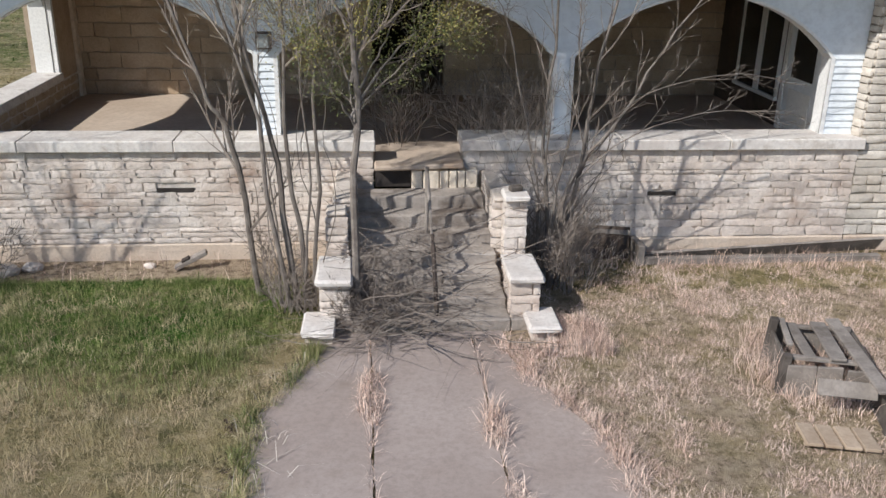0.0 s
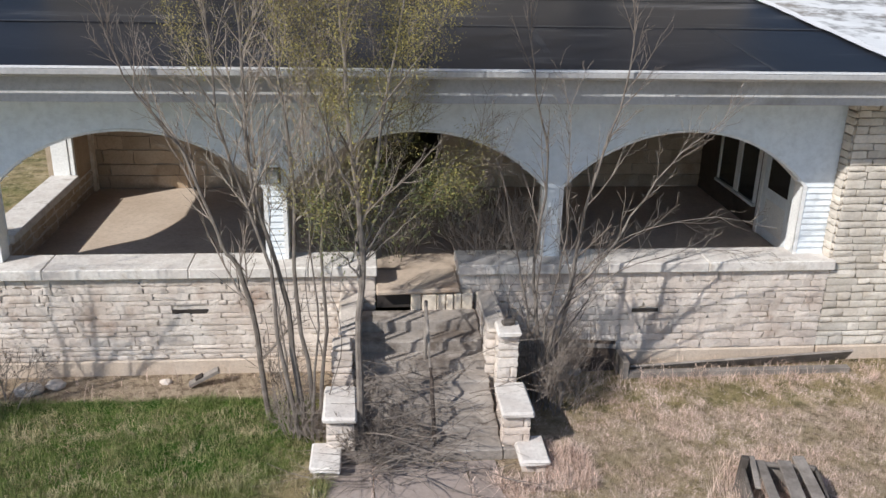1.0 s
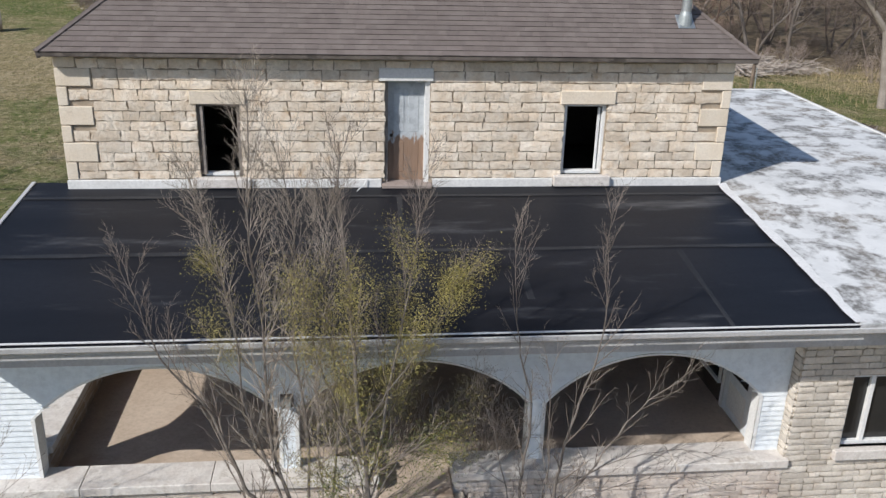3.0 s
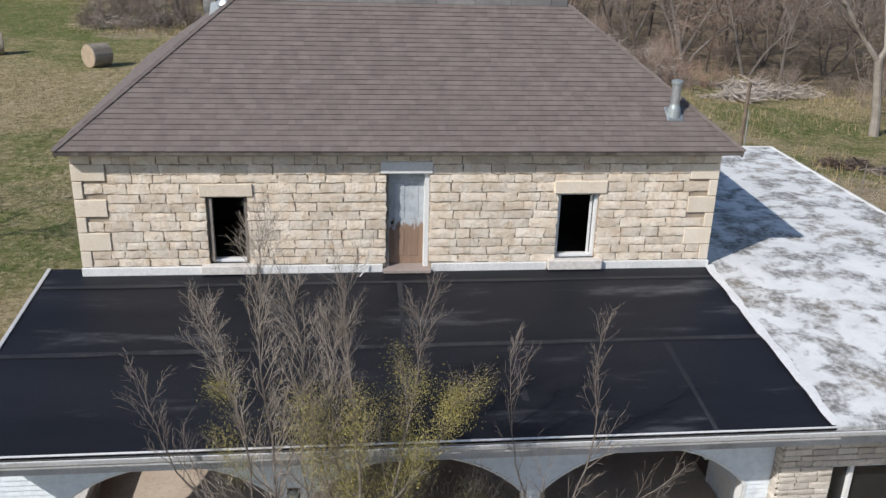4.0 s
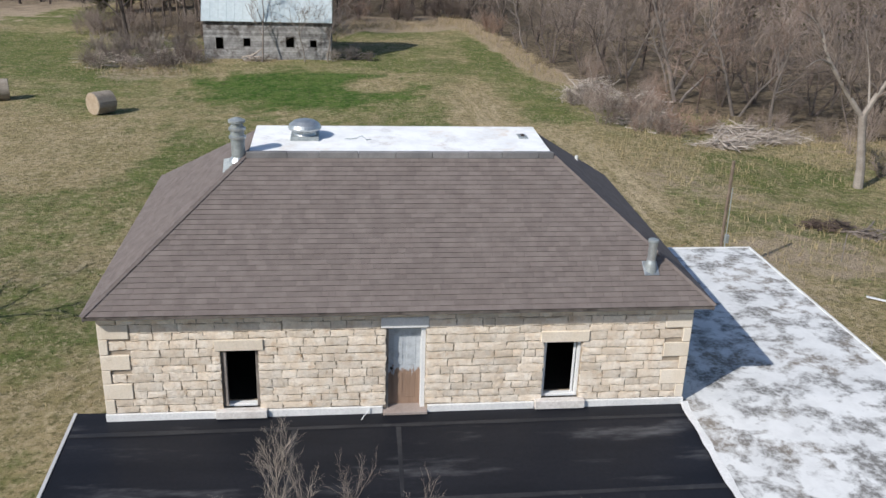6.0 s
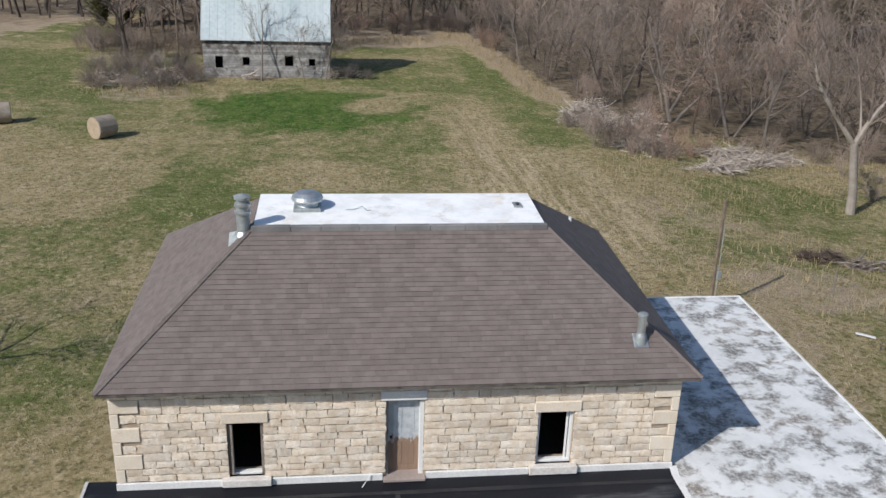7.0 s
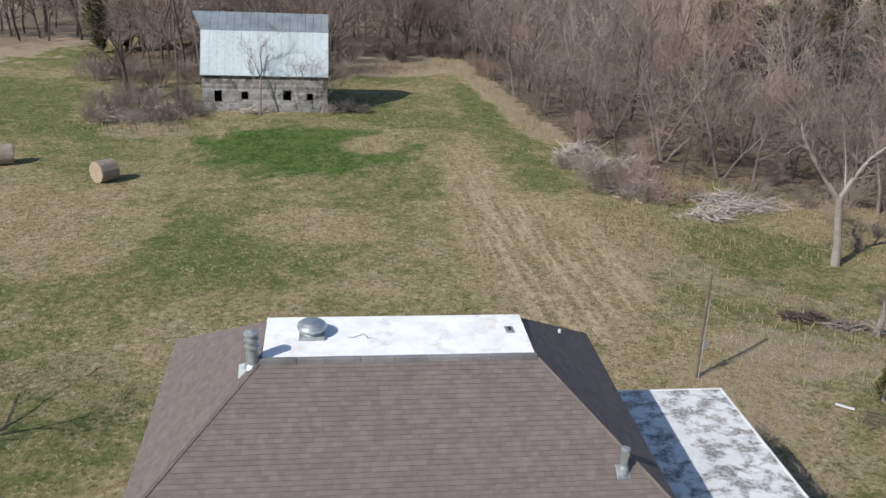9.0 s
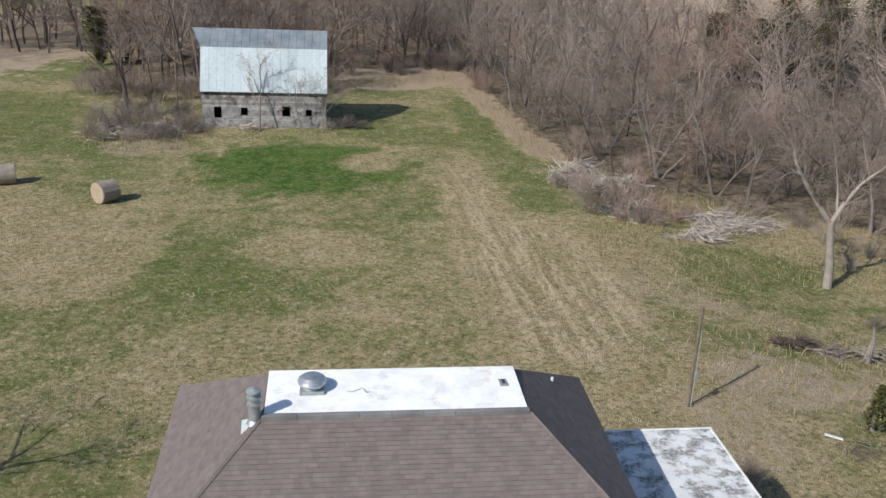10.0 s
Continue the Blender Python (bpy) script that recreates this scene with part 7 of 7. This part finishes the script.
def near_grass():
    def right(x, y):
        if on_path(x, y) or y > 12.25 or (x < 2.85 and y > 9.55) or x > 1.6 + 0.62 * y:
            return 0
        return 0.46 + 0.55 * noise2(x, y, 1.1, 1.0) + 1.0 * noise2(x, y, 3.2, 2.0)

    blades("dry_grass", scatter(260000, 1.9, 9.5, 4.9, 12.3, right, 1), (0.03, 0.125), 0.0029, 3.0, DRY_GRASS, 1, "matted dry straw coloured grass")

    def left_green(x, y):
        if on_path(x, y) or x > -0.2 or y > 11.75 + 0.15 * noise2(x, 0, 2.0) or x < -0.4 - 0.52 * y:
            return 0
        return step(8.0, 9.9, y + 0.8 * noise2(x, y, 0.7, 2.0)) * (0.7 + 0.3 * noise2(x, y, 1.5, 3.0)) * step(-0.35, -1.0, x + 0.3 * noise2(x, y, 1.0, 4.0))

    blades("green_grass", scatter(110000, -6.6, -0.2, 6.0, 11.9, left_green, 2), (0.05, 0.16), 0.0028, 1.3, GREEN_GRASS, 2, "short fresh green lawn grass")

    def left_dry(x, y):
        if on_path(x, y) or x > 0.35 or y > 11.4 or (x > -0.05 and y > 9.5):
            return 0
        if x < -0.4 - 0.52 * y:
            return 0
        return max(0.42 + 0.45 * noise2(x, y, 1.3, 9.0), step(10.2, 8.2, y + 0.8 * noise2(x, y, 0.7, 2.0))) * (0.55 + 0.95 * noise2(x, y, 2.1, 5.0)) * (1 - 0.7 * ellipse(x, y, -2.4, 6.2, 1.6, 1.0))

    blades("dry_grass", scatter(120000, -6.6, 0.4, 4.9, 11.6, left_dry, 3), (0.04, 0.16), 0.0029, 2.4, MIXED_GRASS, 3, "mixed dry and green grass by the path")

    def edge(x, y):
        return 1 if not on_path(x, y) and (on_path(x + 0.22, y) or on_path(x - 0.22, y)) else 0

    blades("dry_grass", scatter(24000, -1.2, 0.6, 4.6, 9.6, edge, 14), (0.08, 0.24), 0.0032, 1.8, MIXED_GRASS, 14, "matted brown and green grass over the path edge")
    blades("dry_grass", scatter(40000, 0.6, 3.4, 4.6, 9.6, edge, 4), (0.10, 0.30), 0.0032, 1.6, DRY_GRASS, 4, "long dry grass hanging over the path")
    blades("green_grass", scatter(16000, -1.1, 0.1, 5.6, 9.6, lambda x, y: edge(x, y) if x < 0.1 else 0, 8), (0.08, 0.22), 0.0034, 1.5, GREEN_GRASS, 8, "green grass hanging over the path edge")
    blades("dry_grass", scatter(3800, 2.3, 3.4, 9.2, 10.2, lambda x, y: 1 if x > 2.75 or y < 9.4 else 0, 5), (0.10, 0.28), 0.0035, 1.5, DRY_GRASS, 5, "dry grass at the foot of the cheek wall")

    # dark leaf litter and pale broken stems along the path's edge
    blades("leaf_litter", scatter(15000, -1.3, 0.4, 4.6, 9.7, lambda x, y: (1 if on_path(x + 0.36, y) and not on_path(x - 0.02, y) else 0) * (0.55 + 0.6 * noise2(x, y, 1.7, 21.0)), 24), (0.02, 0.07), 0.012, 3.0, LITTER, 24, "dark dead leaves along the path edge", "leaves")
    blades("broken_stems", scatter(900, -1.0, 0.7, 4.6, 9.7, lambda x, y: 0.8 if on_path(x + 0.25, y) and not on_path(x - 0.22, y) else 0, 25), (0.15, 0.42), 0.004, 3.0, PALE_STEM, 25, "pale broken stems on the path edge", "stems")

    def weeds(x, y):
        a = ((x - 0.54) / 0.16) ** 2 + ((y - 8.35) / 0.62) ** 2
        b = ((x - 1.76) / 0.15) ** 2 + ((y - 7.75) / 0.5) ** 2
        c = ((x - 1.80) / 0.12) ** 2 + ((y - 6.6) / 0.3) ** 2
        crack = max(step(0.06, 0.02, abs(x - 0.54)), step(0.05, 0.02, abs(x - 1.76))) * 0.22
        return max(step(1.2, 0.3, a), step(1.2, 0.3, b) * 0.8, step(1.2, 0.3, c) * 0.6, crack)

    w = scatter(26000, 0.2, 2.2, 5.0, 9.7, weeds, 6)
    w[:, 2] += 0.035
    blades("path_weeds", w, (0.06, 0.21), 0.0035, 1.7, DRY_GRASS, 6, "dead weeds in the path joints", "weeds")

    def foot(x, y):
        return 0.7 if (x > 2.9 or -8 < x < -0.3) else 0

    blades("dry_grass", scatter(5200, -7.5, 11, 11.7, 12.45, lambda x, y: foot(x, y) * (1 if x > 3.2 else 0.25), 7), (0.1, 0.3), 0.0035, 1.3, DRY_GRASS, 7, "dry grass along the wall foot")


LITTER = mottled("dark dead leaves", (0.075, 0.055, 0.042), (0.20, 0.145, 0.11), 4, 20, 0.95, 0.2, 0.01, (0.30, 0.20, 0.17), 3, 0.58, 0.7, island=0.4)
PALE_STEM = mottled("pale broken stems", (0.56, 0.49, 0.41), (0.72, 0.66, 0.58), 3, 20, 0.9, 0.1, 0.005, island=0.25)
MIXED_GRASS = mottled("mixed dry and green grass", (0.52, 0.405, 0.27), (0.255, 0.235, 0.10), 1.3, 15, 0.9, 0.1, 0.005, (0.66, 0.56, 0.42), 1.4, 0.55, 0.75, island=0.4)
near_grass()


def field_grass():
    def keep(x, y):
        if -6.5 < x < 15 and y < 28 or y > woods_y(x) + 2:
            return 0
        if -15.5 < x < -1.3 and 100 < y < 111:
            return 0
        return 0.35 + 0.65 * step(-0.2, 0.4, noise2(x, y, 0.25, 12.0) + 0.5 * noise2(x, y, 0.8, 13.0))

    s = scatter(170000, -46, 44, 27, 118, lambda x, y: keep(x, y) * (1 - growth_green(x, y)), 11)
    blades("meadow_grass", s, (0.05, 0.15), 0.026, 1.6, STRAW_TUFT, 11, "short dry meadow grass tufts")
    s = scatter(120000, -46, 44, 27, 118, lambda x, y: keep(x, y) * growth_green(x, y), 12)
    blades("meadow_grass", s, (0.05, 0.15), 0.028, 1.6, GREEN_TUFT, 12, "short green meadow grass tufts")

    def tall(x, y):
        d = y - woods_y(x)
        e = step(8, 1, abs(d + 2.5)) * (0.6 + 0.7 * noise2(x, y, 0.4, 15.0)) if x > 15 else 0
        if 90 < y < 145:
            e = max(e, 0.9 * step(4.4, 3.0, woods_x(y) - x) * step(-1.0, 0.5, woods_x(y) - x))
        f = step(8, 1, abs(y - far_y(x) + 6)) if -2 < x < 18 else 0
        g = 0.8 * ellipse(x, y, -20, 95, 7, 6)
        rough = max(0.45 * ellipse(x, y, 25, 61, 7, 8), 0.30 * ellipse(x, y, 27, 43, 9, 7), 0.30 * ellipse(x, y, 40, 62, 7, 7))
        return max(e, f, g, rough)

    blades("tall_dry_grass", scatter(150000, -32, 60, 34, 145, tall, 13), (0.22, 0.70), 0.022, 0.9, STRAW_TUFT, 13, "tall dry grass along the wood's edge")


def growth_green(x, y):
    return min(1.0, max(0.05, (growth(x, y)[0] - 0.2) * 1.8))


STRAW_TUFT = mottled("straw meadow tufts", (0.29, 0.23, 0.12), (0.39, 0.31, 0.18), 0.3, 3, 0.95, 0.05, 0.01, (0.21, 0.17, 0.08), 0.4, 0.55, 0.75, island=0.3)
GREEN_TUFT = mottled("green meadow tufts", (0.095, 0.135, 0.032), (0.165, 0.185, 0.055), 0.3, 3, 0.95, 0.05, 0.01, (0.26, 0.22, 0.09), 0.4, 0.58, 0.75, island=0.3)
field_grass()


# ---- odds and ends in front of the house ----
def crate():
    """Old plank crate sunk in the grass, with a loose slatted board before it."""
    c = thing("plank_crate", "broken grey plank crate sunk in dry grass", "crate")
    rng = random.Random(12)
    m = pose(5.46, 8.40, 0.0, 0, 0, -14)
    for x, w, y0, y1 in ((-0.42, 0.07, 0.0, 0.66), (-0.24, 0.12, -0.22, 0.68), (-0.02, 0.17, -0.25, 0.66), (0.26, 0.15, -0.95, 0.78)):
        box("slat", x, x + w, y0, y1, 0.45, 0.485, OLD_WOOD, c, "", 0.008, m @ pose(0, 0, rng.uniform(-0.02, 0.01), rng.uniform(-3, 3), rng.uniform(-6, 6), rng.uniform(-4, 4)))
    for y in (0.60, -0.22):
        box("cross_bar", -0.46, 0.44, y, y + 0.06, 0.40, 0.445, OLD_WOOD, c, "", 0.006, m @ pose(0, 0, 0, 0, rng.uniform(-2, 2), 0))
    box("side_plank", -0.46, -0.42, -0.24, 0.70, -0.05, 0.39, ROTTEN_WOOD, c, "dark rotten side plank", 0.006, m)
    box("side_plank", 0.44, 0.48, -0.92, 0.74, -0.05, 0.40, ROTTEN_WOOD, c, "dark rotten side plank", 0.006, m)
    box("end_plank", -0.42, 0.44, 0.68, 0.72, -0.05, 0.39, OLD_WOOD, c, "", 0.006, m)
    for x, w in ((-0.42, 0.30), (-0.10, 0.26), (0.18, 0.24)):
        box("front_plank", x, x + w, -0.27, -0.235, -0.05, 0.40, OLD_WOOD, c, "", 0.006, m @ pose(0, 0, rng.uniform(-0.02, 0.02), rng.uniform(-4, 4), rng.uniform(-4, 4), 0))
    box("front_plank", -0.30, 0.30, -0.80, -0.77, -0.05, 0.12, OLD_WOOD, c, "", 0.006, m @ pose(0, 0, 0, -25, 3, 4))
    for x, y in ((-0.46, 0.60), (-0.46, -0.20), (0.46, -0.88)):
        box("post", x - 0.045, x + 0.045, y - 0.045, y + 0.045, -0.1, 0.47, ROTTEN_WOOD, c, "", 0.008, m @ pose(0, 0, 0, 4, 3, 0))
    board = thing("slatted_board", "small tan slatted board lying in the grass", "board")
    m2 = pose(5.10, 7.30, 0.055, 0, 3, -9) @ Matrix.Diagonal((0.88, 0.95, 1, 1))
    for i in range(4):
        box("slat", -0.42 + 0.21 * i, -0.24 + 0.21 * i, -0.2, 0.2, 0.0, 0.035, TAN_BOARD, board, "", 0.005, m2)
    for y in (-0.15, 0.12):
        box("batten", -0.42, 0.39, y, y + 0.05, -0.03, -0.002, TAN_BOARD, board, "", 0.004, m2)


    def tufts(x, y):
        return 0.75 * step(1.2, 0.4, ((x - 5.6) / 0.9) ** 2 + ((y - 8.75) / 1.1) ** 2)

    blades("dry_grass", scatter(9000, 4.5, 6.8, 7.4, 10.1, tufts, 9), (0.14, 0.42), 0.003, 1.3, DRY_GRASS, 9, "tall dry grass grown through the crate")


TAN_BOARD = mottled("tan sawn board", (0.40, 0.30, 0.215), (0.47, 0.37, 0.275), 3, 25, 0.9, 0.3, 0.01, (0.3, 0.21, 0.13), 2, 0.55, 0.75, vary=0.1)
crate()


def wall_clutter():
    plank = thing("long_plank", "long weathered plank leaning along the wall foot", "plank")
    box("plank", -1.95, 1.95, -0.02, 0.02, -0.16, 0.16, OLD_WOOD, plank, "", 0.006, pose(6.45, 12.30, 0.10, 38, -3, 0))
    sheet = thing("board_sheet", "grey brown sheet of board leaning on the wall", "board")
    box("sheet", -0.40, 0.40, -0.015, 0.015, 0, 0.52, PLASTER, sheet, "", 0.004, pose(4.05, 12.32, -0.02, -18, 4, 0))
    box("batten", -0.40, 0.40, -0.04, -0.015, 0.40, 0.47, OLD_WOOD, sheet, "", 0.004, pose(4.05, 12.32, -0.02, -18, 4, 0))
    dark = thing("cellar_curb", "low dark timber curb along the wall foot", "curb")
    box("curb", 4.55, 8.3, 12.05, 12.16, -0.1, 0.10, OLD_WOOD, dark, "", 0.008, None)
    box("end_post", 4.50, 4.60, 12.02, 12.5, -0.1, 0.30, OLD_WOOD, dark, "", 0.008, None)
    block = thing("broken_block", "dark broken board lying by the wall", "board")
    box("block", -0.25, 0.25, -0.07, 0.07, 0, 0.06, OLD_WOOD, block, "", 0.008, pose(-1.98, 12.15, 0.12, 0, -26, 8))
    box("cleat", -0.12, 0.0, -0.06, 0.06, 0.06, 0.09, RUST_PIPE, block, "", 0.004, pose(-1.98, 12.15, 0.12, 0, -26, 8))
    rng = random.Random(31)
    for x, y, s in ((-4.55, 12.05, 0.16), (-4.2, 12.2, 0.12), (-2.6, 12.25, 0.07), (3.5, 12.2, 0.16), (3.75, 12.25, 0.12), (3.2, 12.1, 0.14)):
        bm = bmesh.new()
        bmesh.ops.create_icosphere(bm, subdivisions=2, radius=s)
        for v in bm.verts:
            v.co = Vector((v.co.x * 1.3, v.co.y, v.co.z * 0.65)) * (1 + rng.uniform(-0.12, 0.12))
        bmesh.ops.translate(bm, vec=(x, y, s * 0.35), verts=bm.verts)
        st = thing("loose_stone", "loose pale stone fallen by the wall", "stone", "fallen stones")
        part("stone", bm, RUBBLE, st)


wall_clutter()
